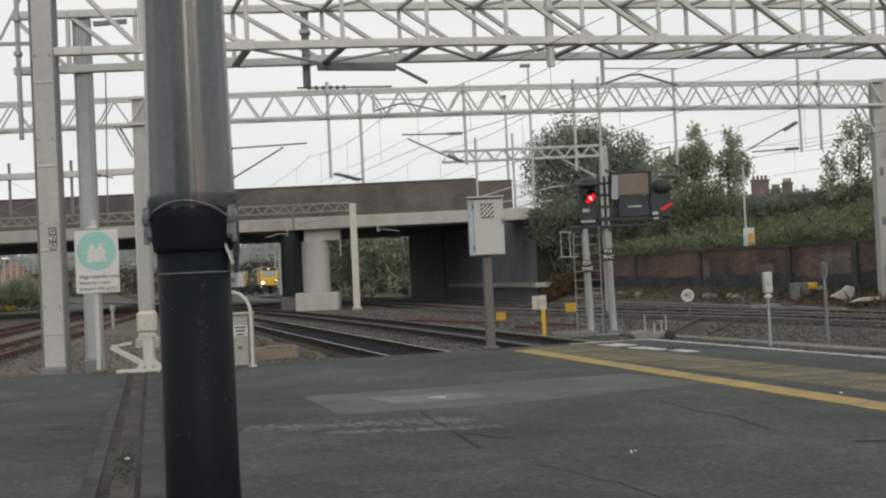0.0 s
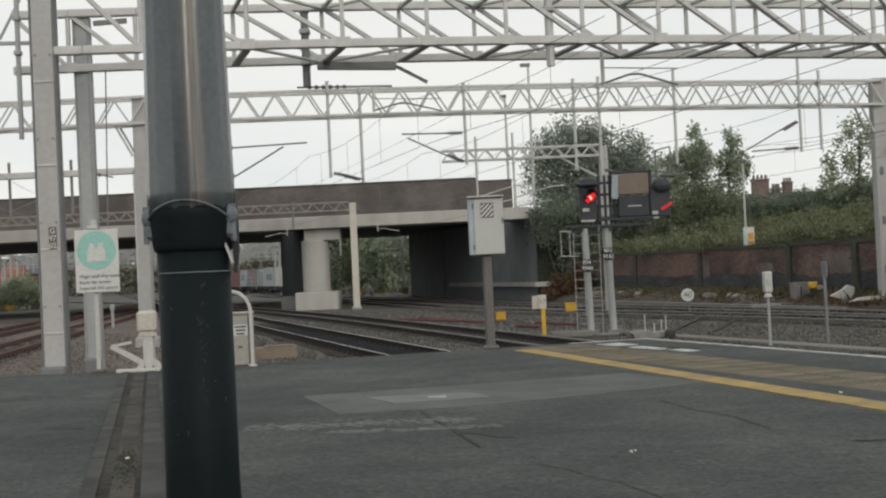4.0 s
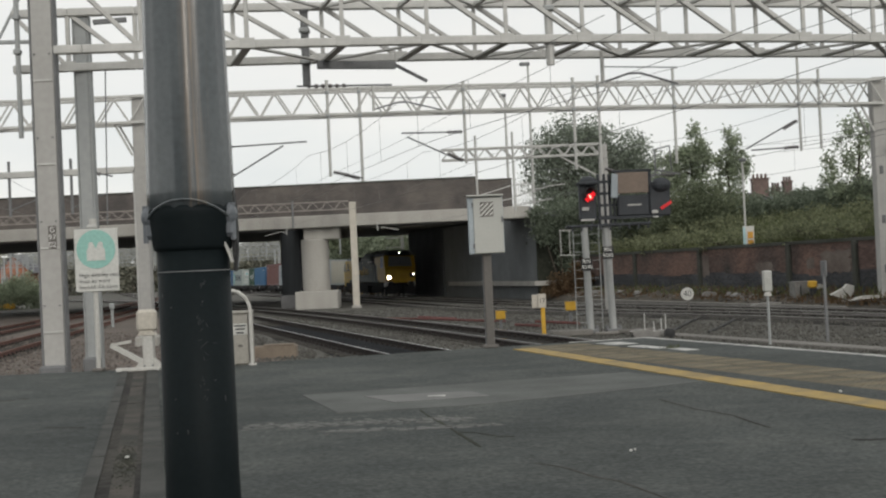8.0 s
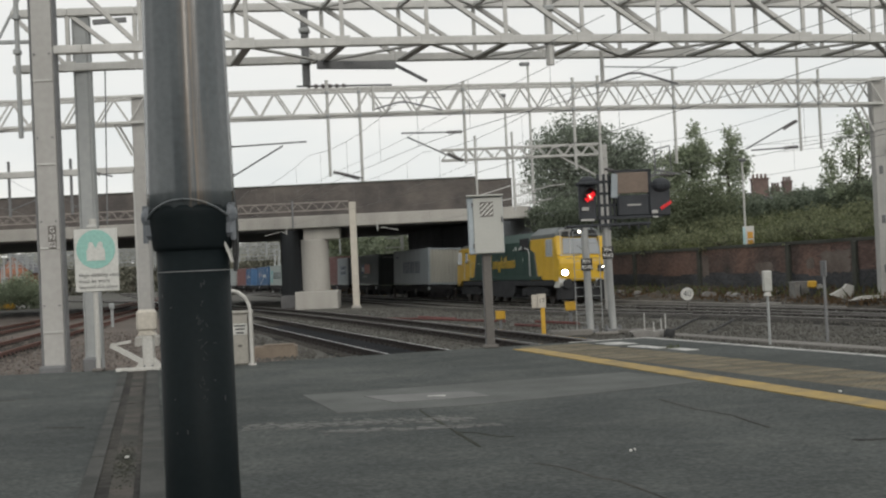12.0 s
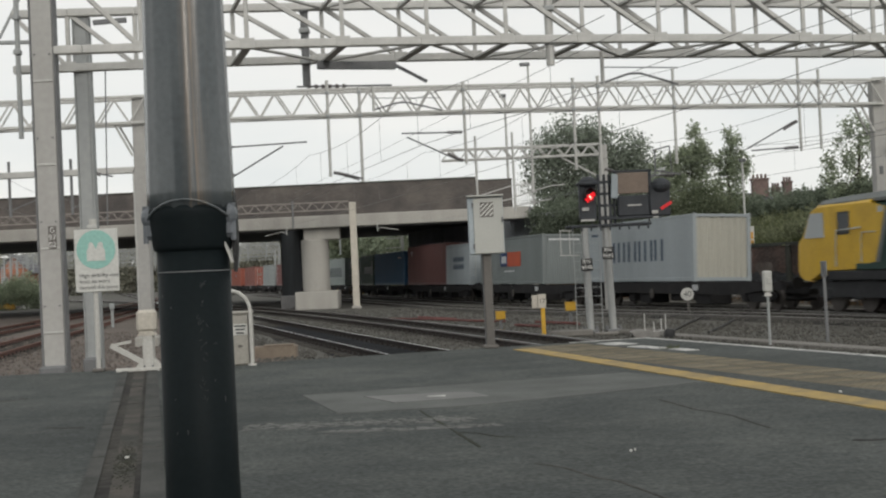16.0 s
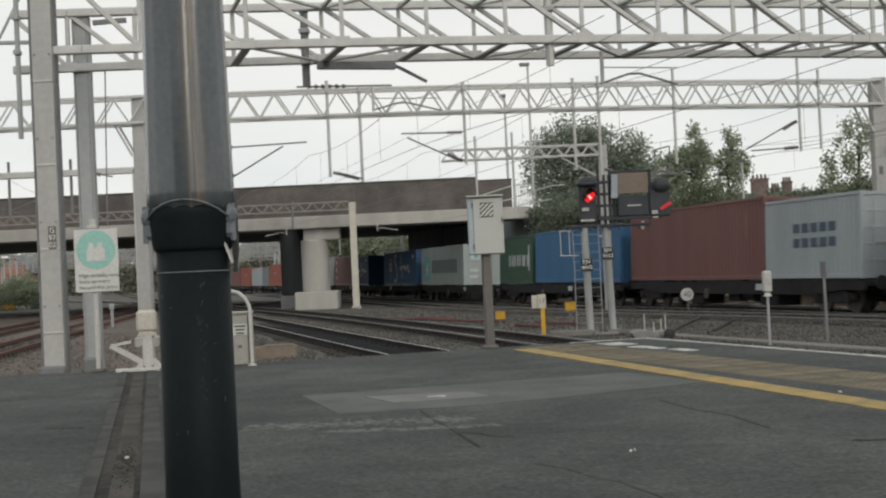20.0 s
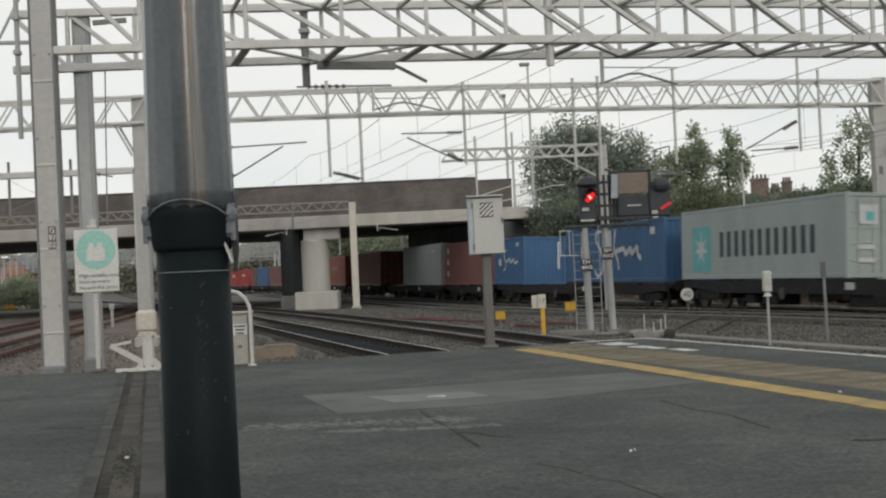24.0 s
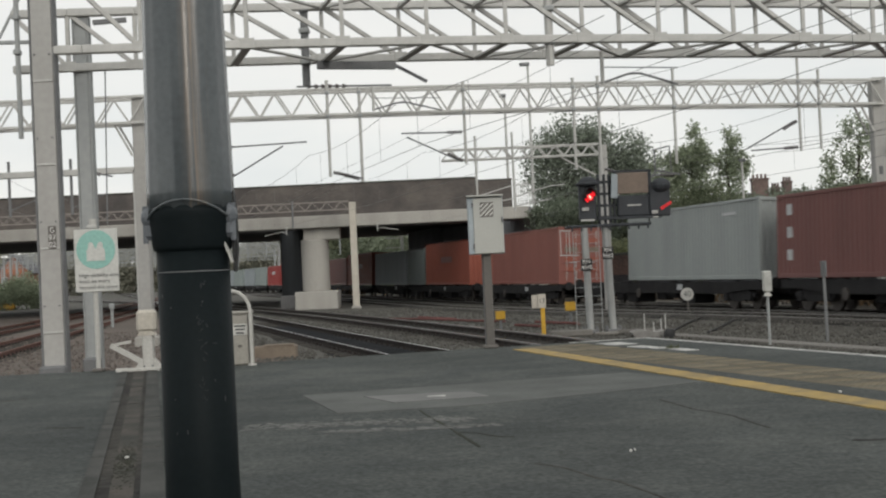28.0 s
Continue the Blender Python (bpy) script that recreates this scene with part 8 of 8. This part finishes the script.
def locomotive():
    t = thing("diesel_locomotive", "dark green and yellow diesel freight locomotive with lit headlamps", "locomotive")
    fr, rr = 10.75, -10.75
    part("underframe", Geo().box((1.0, 0, 1.12), (18.4, 2.6, 0.3), 0.03), M_LOCO_DARK, t)
    part("sole_bar", Geo().box((0.85, -1.3, 1.38), (14.7, 0.06, 0.18), 0.01), M_LOCO_GREEN, t)
    part("sole_bar", Geo().box((0.85, 1.3, 1.38), (14.7, 0.06, 0.18), 0.01), M_LOCO_GREEN, t)
    # engine hood in two heights with chamfered roof
    sec = lambda w, z0, z1, c: [(-w, z0), (w, z0), (w, z1 - c), (w - c, z1), (-w + c, z1), (-w, z1 - c)]
    part("engine_hood", Geo().prism(sec(1.27, 1.28, 3.86, 0.5), -0.6, 6.2, "x"), M_LOCO_GREEN, t, "dark green engine hood")
    part("engine_hood", Geo().prism(sec(1.25, 1.28, 3.42, 0.35), -5.8, -0.6, "x"), M_LOCO_GREEN, t)
    part("roof_panel", Geo().prism([(-0.75, 3.87), (0.75, 3.87), (0.6, 3.93), (-0.6, 3.93)], -0.4, 6.1, "x"), M_LOCO_DARK, t, "grimy roof panel")
    part("radiator_roof", Geo().prism([(-1.27, 2.98), (1.27, 2.98), (0.95, 3.54), (-0.95, 3.54)], -4.4, -0.7, "x"), M_LOCO_ROOF, t, "pale grey radiator roof")
    for i in range(12):
        part("radiator_slat", Geo().box((-4.3 + i * 0.3, -1.1, 3.28), (0.06, 0.4, 0.5), 0.01, pose(0, 0, 0, -28, 0, 0).to_3x3()), M_LOCO_DARK, t)
    part("exhaust", Geo().box((1.5, 0, 4.0), (0.8, 0.5, 0.12), 0.03), M_LOCO_DARK, t)
    for x in (-2.6, -0.9, 0.8, 2.5, 4.2):
        d = part("hood_door", Geo().box((x, -1.275, 2.4), (1.5, 0.02, 1.6), 0.01), M_LOCO_GREEN, t)
        part("handle", Geo().box((x + 0.6, -1.29, 2.4), (0.05, 0.02, 0.16), 0.005), M_SILVER, d)
    for x in (-5.2, -2.3, 3.4, 4.4):
        part("vent_mark", Geo().box((x, -1.285, 3.05), (0.3, 0.012, 0.18)), M_SILVER, t)
    for x, z in ((3.0, 2.95), (3.55, 2.97), (4.1, 2.99), (-4.3, 2.3), (-3.6, 2.32), (-2.9, 1.72), (0.4, 3.0)):
        part("data_mark", Geo().box((x, -1.288, z), (0.16, 0.01, 0.09)), M_SIGNWHITE, t)
    part("intake_grille", Geo().box((5.0, -1.275, 3.2), (1.6, 0.03, 0.7), 0.01), M_LOCO_DARK, t)
    # name on the side as plain slanting yellow strokes
    slant = pose(0, 0, 0, 0, 8, 0).to_3x3()
    for k, (dx, low, high) in enumerate(((0, 0, 0.8), (0.42, 0, 0.42), (0.78, 0, 0.44), (0.98, 0, 0.44), (1.3, 0, 0.42), (1.62, -0.18, 0.44), (1.84, -0.18, 0.44), (2.18, 0, 0.68), (2.4, 0, 0.42), (2.76, 0, 0.6), (3.1, 0, 0.68), (3.4, 0, 0.42), (3.7, 0, 0.44), (3.92, 0, 0.42), (4.26, 0, 0.44), (4.46, 0, 0.44), (4.78, 0, 0.44))):
        part("brand_shape", Geo().box((-1.55 + dx, -1.295, 1.96 + (low + high) / 2), (0.115, 0.012, high - low), 0.0, slant), M_LOCO_YELLOW, t)
    # hand rails and steps
    for s in (-1, 1):
        part("hand_rail", Geo().path([(-6.2, s * 1.32, 1.5), (-6.2, s * 1.32, 2.4), (-5.4, s * 1.32, 2.4)], 0.02), M_SILVER, t)
        part("fuel_tank", Geo().prism([(-2.8, 0.35), (2.8, 0.35), (3.2, 0.6), (3.2, 1.0), (-3.2, 1.0), (-3.2, 0.6)], s * 1.2 - 0.1, s * 1.2 + 0.05, "y"), M_LOCO_DARK, t)
    part("fuel_tank", Geo().box((0, 0, 0.65), (6.2, 2.3, 0.6), 0.05), M_LOCO_DARK, t)
    # dark block added so that no lit ground shows between the wheels
    part("underframe_fill", Geo().box((0, 0, 0.68), (19.6, 1.1, 0.62), 0.04), M_LOCO_DARK, t)
    # front cab: tall, with a wide raked screen and tapered yellow nose
    def loft(rows):
        g = Geo()
        for x, w, z0, z1, c in rows:
            g.v += [(x, -w, z0), (x, w, z0), (x, w, z1 - c), (x, w - c * 1.3, z1), (x, -w + c * 1.3, z1), (x, -w, z1 - c)]
        for i in range(len(rows) - 1):
            g.f += [(6 * i + k, 6 * i + (k + 1) % 6, 6 * i + 6 + (k + 1) % 6, 6 * i + 6 + k) for k in range(6)]
        g.f += [(5, 4, 3, 2, 1, 0), tuple(range(6 * len(rows) - 6, 6 * len(rows)))]
        return g

    part("front_cab", loft([(6.2, 1.3, 1.28, 3.45, 0.06), (9.95, 1.3, 1.28, 3.45, 0.06), (10.22, 1.32, 1.22, 3.5, 0.06), (10.66, 1.3, 1.2, 2.5, 0.05), (10.85, 1.27, 1.25, 2.32, 0.05), (10.9, 1.2, 1.35, 2.1, 0.05)]), M_LOCO_YELLOW, t, "bright yellow cab front")
    part("cab_roof", loft([(6.2, 1.27, 3.44, 4.0, 0.36), (9.2, 1.27, 3.44, 3.98, 0.36), (9.95, 1.28, 3.46, 3.95, 0.3), (10.3, 1.24, 3.48, 3.8, 0.2)]), M_LOCO_ROOF, t, "grey cab roof")
    g = Geo()
    g.add([(10.69, -1.02, 2.6), (10.69, 1.02, 2.6), (10.39, 0.9, 3.4), (10.39, -0.9, 3.4), (10.6, -1.02, 2.56), (10.6, 1.02, 2.56), (10.3, 0.9, 3.38), (10.3, -0.9, 3.38)],
          [(0, 1, 2, 3), (4, 7, 6, 5), (0, 3, 7, 4), (1, 5, 6, 2), (0, 4, 5, 1), (3, 2, 6, 7)])
    ws = part("windscreen", g, M_SCREEN, t, "wide windscreen coloured grey for the reflected sky")
    part("wiper", Geo().beam((10.72, 0.3, 2.6), (10.56, -0.2, 3.02), 0.02, 0.02), M_BLACK, ws)
    for s in (-1, 1):
        part("screen_pillar", Geo().beam((10.68, s * 1.16, 2.5), (10.34, s * 1.1, 3.5), 0.28, 0.1), M_LOCO_YELLOW, t)
        w = part("side_window", Geo().box((9.35, s * 1.305, 2.92), (1.0, 0.02, 0.8), 0.02), M_CABGLASS, t)
        part("window_frame", Geo().box((9.35, s * 1.303, 2.92), (1.1, 0.016, 0.9), 0.02), M_SILVER, w)
        part("window_bar", Geo().box((9.35, s * 1.318, 2.92), (0.05, 0.01, 0.8)), M_SILVER, w)
        d = part("cab_door", Geo().box((8.15, s * 1.305, 2.35), (0.7, 0.02, 2.1), 0.02), M_LOCO_YELLOW, t)
        part("flank_panel", Geo().prism([(6.15, 1.3), (7.35, 1.3), (6.75, 2.75), (6.15, 2.95)], s * 1.303 - 0.012, s * 1.303 + 0.012, "y"), M_LOCO_GREEN, t)
        part("flank_stripe", Geo().prism([(7.35, 1.3), (7.55, 1.3), (6.95, 2.75), (6.75, 2.75)], s * 1.303 - 0.012, s * 1.303 + 0.012, "y"), M_LOCO_ROOF, t, "slanted grey stripe")
        part("hand_rail", Geo().path([(6.3, s * 1.36, 1.5), (6.15, s * 1.36, 2.75), (5.9, s * 1.36, 2.95), (5.4, s * 1.36, 3.0)], 0.035), M_SILVER, t)
        part("snow_plough", Geo().prism([(10.2, 0.25), (10.85, 0.3), (10.9, 0.9), (10.3, 1.2)], s * 0.75 - 0.45, s * 0.75 + 0.45, "y"), M_LOCO_DARK, t)
        part("buffer", Geo().tube((10.7, s * 0.87, 1.08), (11.05, s * 0.87, 1.08), 0.09, n=10).tube((11.03, s * 0.87, 1.08), (11.08, s * 0.87, 1.08), 0.25, n=16), M_LOCO_DARK, t)
        lz = 1.64 if s < 0 else 1.86
        lamp = part("lamp_cluster", Geo().box((10.8, s * 0.98, lz), (0.26, 0.5, 0.42), 0.06), M_BLACK, t)
        # black ring added to keep the lamp's light off the nose
        part("lamp_baffle", Geo().tube((10.92, s * (1.0 if s < 0 else 1.06), lz + (0 if s < 0 else 0.06)), (11.03, s * (1.0 if s < 0 else 1.06), lz + (0 if s < 0 else 0.06)), 0.15 if s < 0 else 0.08, n=18, caps=False), M_BLACK, lamp)
        part("nose_cheek", Geo().prism([(10.1, 0.88), (10.78, 0.88), (10.9, 1.1), (10.88, 1.4), (10.5, 1.45)], s * 0.98 - 0.3, s * 0.98 + 0.3, "y"), M_SIGNWHITE, t, "pale lower nose panel")
        if s < 0:
            part("headlamp", Geo().tube((10.93, -1.0, lz), (10.97, -1.0, lz), 0.13, n=18), M_HEADLAMP, lamp, "lit headlamp")
        else:
            part("headlamp", Geo().tube((10.93, 1.06, lz + 0.06), (10.97, 1.06, lz + 0.06), 0.065, n=14), M_MARKER, lamp, "lit marker lamp")
            part("lamp_glass", Geo().tube((10.93, 0.88, lz - 0.05), (10.96, 0.88, lz - 0.05), 0.06, n=12), M_GLASS, lamp)
    part("nose_skirt", Geo().prism([(-9.9, 0.7), (-8.4, 0.7), (-8.3, 1.2), (-9.3, 1.02)], -1.0, 1.0, "y"), M_LOCO_DARK, t, "grimy lower nose skirt")
    part("roof_brow", Geo().prism([(-1.0, 3.47), (1.0, 3.47), (0.8, 3.83), (-0.8, 3.83)], 10.2, 10.36, "x"), M_BLACK, t, "black brow above the windscreen")
    part("top_lamp", Geo().tube((10.3, 0, 3.72), (10.4, 0, 3.72), 0.055, n=14), M_MARKER, t, "lit roof marker lamp")
    part("nose_panel", Geo().box((10.89, 0, 1.6), (0.05, 1.0, 0.3), 0.02), M_LOCO_YELLOW, t)
    part("nose_seam", Geo().box((10.8, 0, 2.36), (0.06, 1.9, 0.025), 0.0), M_LOCO_ROOF, t)
    # rear cab: lower, with rounded yellow nose
    part("rear_cab", loft([(-5.8, 1.28, 1.3, 3.38, 0.1), (-8.5, 1.28, 1.28, 3.38, 0.1), (-8.9, 1.28, 1.1, 3.36, 0.1), (-9.3, 1.26, 0.98, 3.24, 0.1), (-9.6, 1.23, 0.96, 2.8, 0.08), (-9.85, 1.2, 1.0, 2.46, 0.06), (-10.1, 1.17, 1.1, 2.36, 0.08), (-10.3, 1.12, 1.26, 2.28, 0.1), (-10.42, 1.06, 1.48, 2.14, 0.12), (-10.47, 0.98, 1.66, 1.98, 0.1)]), M_LOCO_YELLOW, t, "yellow rear cab")
    part("cab_roof", loft([(-4.6, 1.12, 3.3, 3.62, 0.2), (-7.4, 1.2, 3.34, 3.58, 0.2), (-8.9, 1.18, 3.36, 3.5, 0.12), (-9.4, 1.08, 3.2, 3.3, 0.06)]), M_LOCO_ROOF, t)
    g = Geo()
    g.add([(-9.9, -1.0, 2.48), (-9.9, 1.0, 2.48), (-9.38, 1.05, 3.2), (-9.38, -1.05, 3.2), (-9.82, -1.0, 2.44), (-9.82, 1.0, 2.44), (-9.3, 1.05, 3.18), (-9.3, -1.05, 3.18)],
          [(0, 3, 2, 1), (4, 5, 6, 7), (0, 4, 7, 3), (1, 2, 6, 5), (0, 1, 5, 4), (3, 7, 6, 2)])
    part("windscreen", g, M_GLASS, t)
    for s in (-1, 1):
        w = part("side_window", Geo().box((-7.25, s * 1.285, 2.72), (0.62, 0.02, 0.6), 0.02), M_GLASS, t)
        part("window_frame", Geo().box((-7.25, s * 1.283, 2.72), (0.72, 0.014, 0.72), 0.02), M_BLACK, w)
        part("corner_window", Geo().prism([(-8.4, 2.32), (-9.62, 2.32), (-9.24, 3.1), (-8.45, 3.1)], s * 1.285 - 0.012, s * 1.285 + 0.012, "y"), M_CABGLASS, t, "pale cab corner window")
        d = part("cab_door", Geo().box((-7.25, s * 1.283, 2.25), (0.9, 0.012, 1.85), 0.005), M_LOCO_YELLOW, t)
        part("hand_rail", Geo().path([(-7.6, s * 1.34, 1.4), (-7.6, s * 1.34, 2.5), (-6.2, s * 1.34, 2.55)], 0.025), M_SILVER, t)
        part("flank_panel", Geo().prism([(-5.82, 1.5), (-5.5, 1.5), (-4.95, 3.12), (-5.82, 3.28)], s * 1.272 - 0.012, s * 1.272 + 0.012, "y"), M_LOCO_YELLOW, t)
        part("flank_stripe", Geo().prism([(-5.5, 1.5), (-5.3, 1.5), (-4.78, 2.95), (-4.97, 3.08)], s * 1.27 - 0.012, s * 1.27 + 0.012, "y"), M_LOCO_ROOF, t, "slanted grey stripe")
    for x in (6.6, -6.6):
        b = part("truck", Geo().prism([(-2.3, 0.45), (2.3, 0.45), (2.3, 0.8), (1.2, 0.95), (-1.2, 0.95), (-2.3, 0.8)], -1.18, -1.06, "y").prism([(-2.3, 0.45), (2.3, 0.45), (2.3, 0.8), (1.2, 0.95), (-1.2, 0.95), (-2.3, 0.8)], 1.06, 1.18, "y").box((0, 0, 0.8), (3.6, 1.8, 0.3), 0.03), M_LOCO_DARK, t, at=pose(x, 0, 0))
        for dx in (-1.8, 0, 1.8):
            for s in (-1, 1):
                part("wheel", Geo().tube((dx, s * 0.75 - 0.065, 0.53), (dx, s * 0.75 + 0.065, 0.53), 0.53, n=24), M_WHEEL, b)
                part("axle_box", Geo().box((dx, s * 1.15, 0.55), (0.4, 0.16, 0.36), 0.04), M_LOCO_DARK, b)
    return t


LOCO = locomotive()


# ---- bricks of the wall and pavers of the platform edge ----
def wall_bricks():
    me = Geo().box((0, 0, 0), (0.022, 0.214, 0.066), 0.004).mesh("brick", M_BRICK_PIECE)
    rng = random.Random(3)
    rot = Matrix.Rotation(math.atan2(WD.y, WD.x) - math.pi / 2, 4, "Z")
    big, base = Geo(), Geo()
    made = 0
    length = (Vector((x_wall(WY1), WY1, 0)) - W0).length
    rm = rot.to_3x3()
    for row in range(32):
        z = 0.02 + row * 0.0755 - 0.1
        s = 0.1125 if row % 2 else 0.0
        while s < length - 0.2:
            s += 0.225
            if s < 14.0:
                continue
            p = W0 + WD * s + WN * (0.004 + rng.uniform(-0.003, 0.003))
            if 20.0 <= s < 24.6 and row >= 17 and made < 300:
                part("brick", me, M_BRICK_PIECE, brick_wall, at=Matrix.Translation((p.x, p.y, z)) @ rot)
                made += 1
            else:
                # the outer face and its ends, joined
                a, b = rm @ Vector((-0.011, -0.107, 0)), rm @ Vector((-0.011, 0.107, 0))
                c, d = rm @ Vector((0.02, 0.107, 0)), rm @ Vector((0.02, -0.107, 0))
                q = Vector((p.x, p.y, z))
                up = Vector((0, 0, 0.033))
                (base if row < 15.5 + 3.0 * noise.noise((s * 0.22, 0.5, row * 0.3)) else big).add([q + a - up, q + b - up, q + b + up, q + a + up, q + c + up, q + d + up], [(0, 1, 2, 3), (3, 2, 4, 5)])
    tagged(part("brickwork", big, M_BRICK, brick_wall), kind="stuff")
    tagged(part("plinth_brickwork", base, M_BRICK_BLUE, brick_wall, "blue-black engineering brick at the foot of the wall"), kind="stuff")
    # patches of old grey render left on the brick
    for s0, s1, z0, z1 in ((22.95, 25.4, 1.02, 2.0), (25.9, 26.6, 1.2, 1.7), (29.4, 31.2, 1.0, 1.6), (36.0, 36.9, 0.9, 2.1)):
        n = 22
        ring = []
        for k in range(n):
            a = 6.2832 * k / n
            sq = 1 / max(abs(math.cos(a)), abs(math.sin(a)))
            ring.append(((s0 + s1) / 2 + (s1 - s0) / 2 * min(sq, 1.25) * math.cos(a) * rng.uniform(0.7, 1.05), (z0 + z1) / 2 + (z1 - z0) / 2 * min(sq, 1.25) * math.sin(a) * rng.uniform(0.75, 1.05)))
        g = Geo()
        v = [W0 + WD * u + WN * 0.024 + Vector((0, 0, w)) for u, w in ring] + [W0 + WD * u - WN * 0.005 + Vector((0, 0, w)) for u, w in ring]
        g.add(v, [tuple(range(n - 1, -1, -1))] + [(k, (k + 1) % n, n + (k + 1) % n, n + k) for k in range(n)])
        part("render_patch", g, M_OLD_RENDER, brick_wall, "patch of old grey render")


wall_bricks()


def pavers():
    me = Geo().box((0, 0, 0), (0.397, 0.397, 0.05), 0.004)
    for i in range(5):
        for j in range(5):
            me.box((-0.155 + i * 0.0775, -0.155 + j * 0.0775, 0.027), (0.03, 0.03, 0.003), 0.0014)
    tm = me.mesh("tactile_paver", M_TACTILE)
    ang = math.degrees(math.atan2(ED.y, ED.x)) + 90
    for k in range(2):
        a = 0.6
        while a < 16.5:
            p = on_edge(a, 1.2 + 0.2 + k * 0.42)
            part("tactile_paver", tm, M_TACTILE, platform, at=pose(p[0], p[1], PZ - 0.022, 0, 0, ang))
            a += 0.4


pavers()


# ---- motion ----
def y_front(t):
    """How far ahead the engine's front is at t seconds."""
    return 33.2 - (10.98 * (t - 15) + 0.5 * 0.0345 * (t - 15) ** 2)


def on_line(q, t):
    """The pose on the freight line of what lies q metres behind the engine's front; the line is canted."""
    y = y_front(t) + q / 1.0298 + 0.29
    x = x_train(y)
    slope = TRAIN_K + 2 * TRAIN_BEND * max(y - 110, 0)
    return pose(x, y, z_train(y), -2.2, 0, math.degrees(math.atan2(-1, slope)))


def motions():
    times = [0, 3, 6, 9, 12, 15, 18, 21, 24, 28]
    walk(LOCO, [(t, on_line(11.7, t)) for t in times])
    for w, q in WAGONS:
        walk(w, [(t, on_line(q, t)) for t in times])
    lift = Matrix.Translation((0, 0, 1.05))
    for c, q in CARGO:
        walk(c, [(t, on_line(q, t) @ lift) for t in times])


motions()
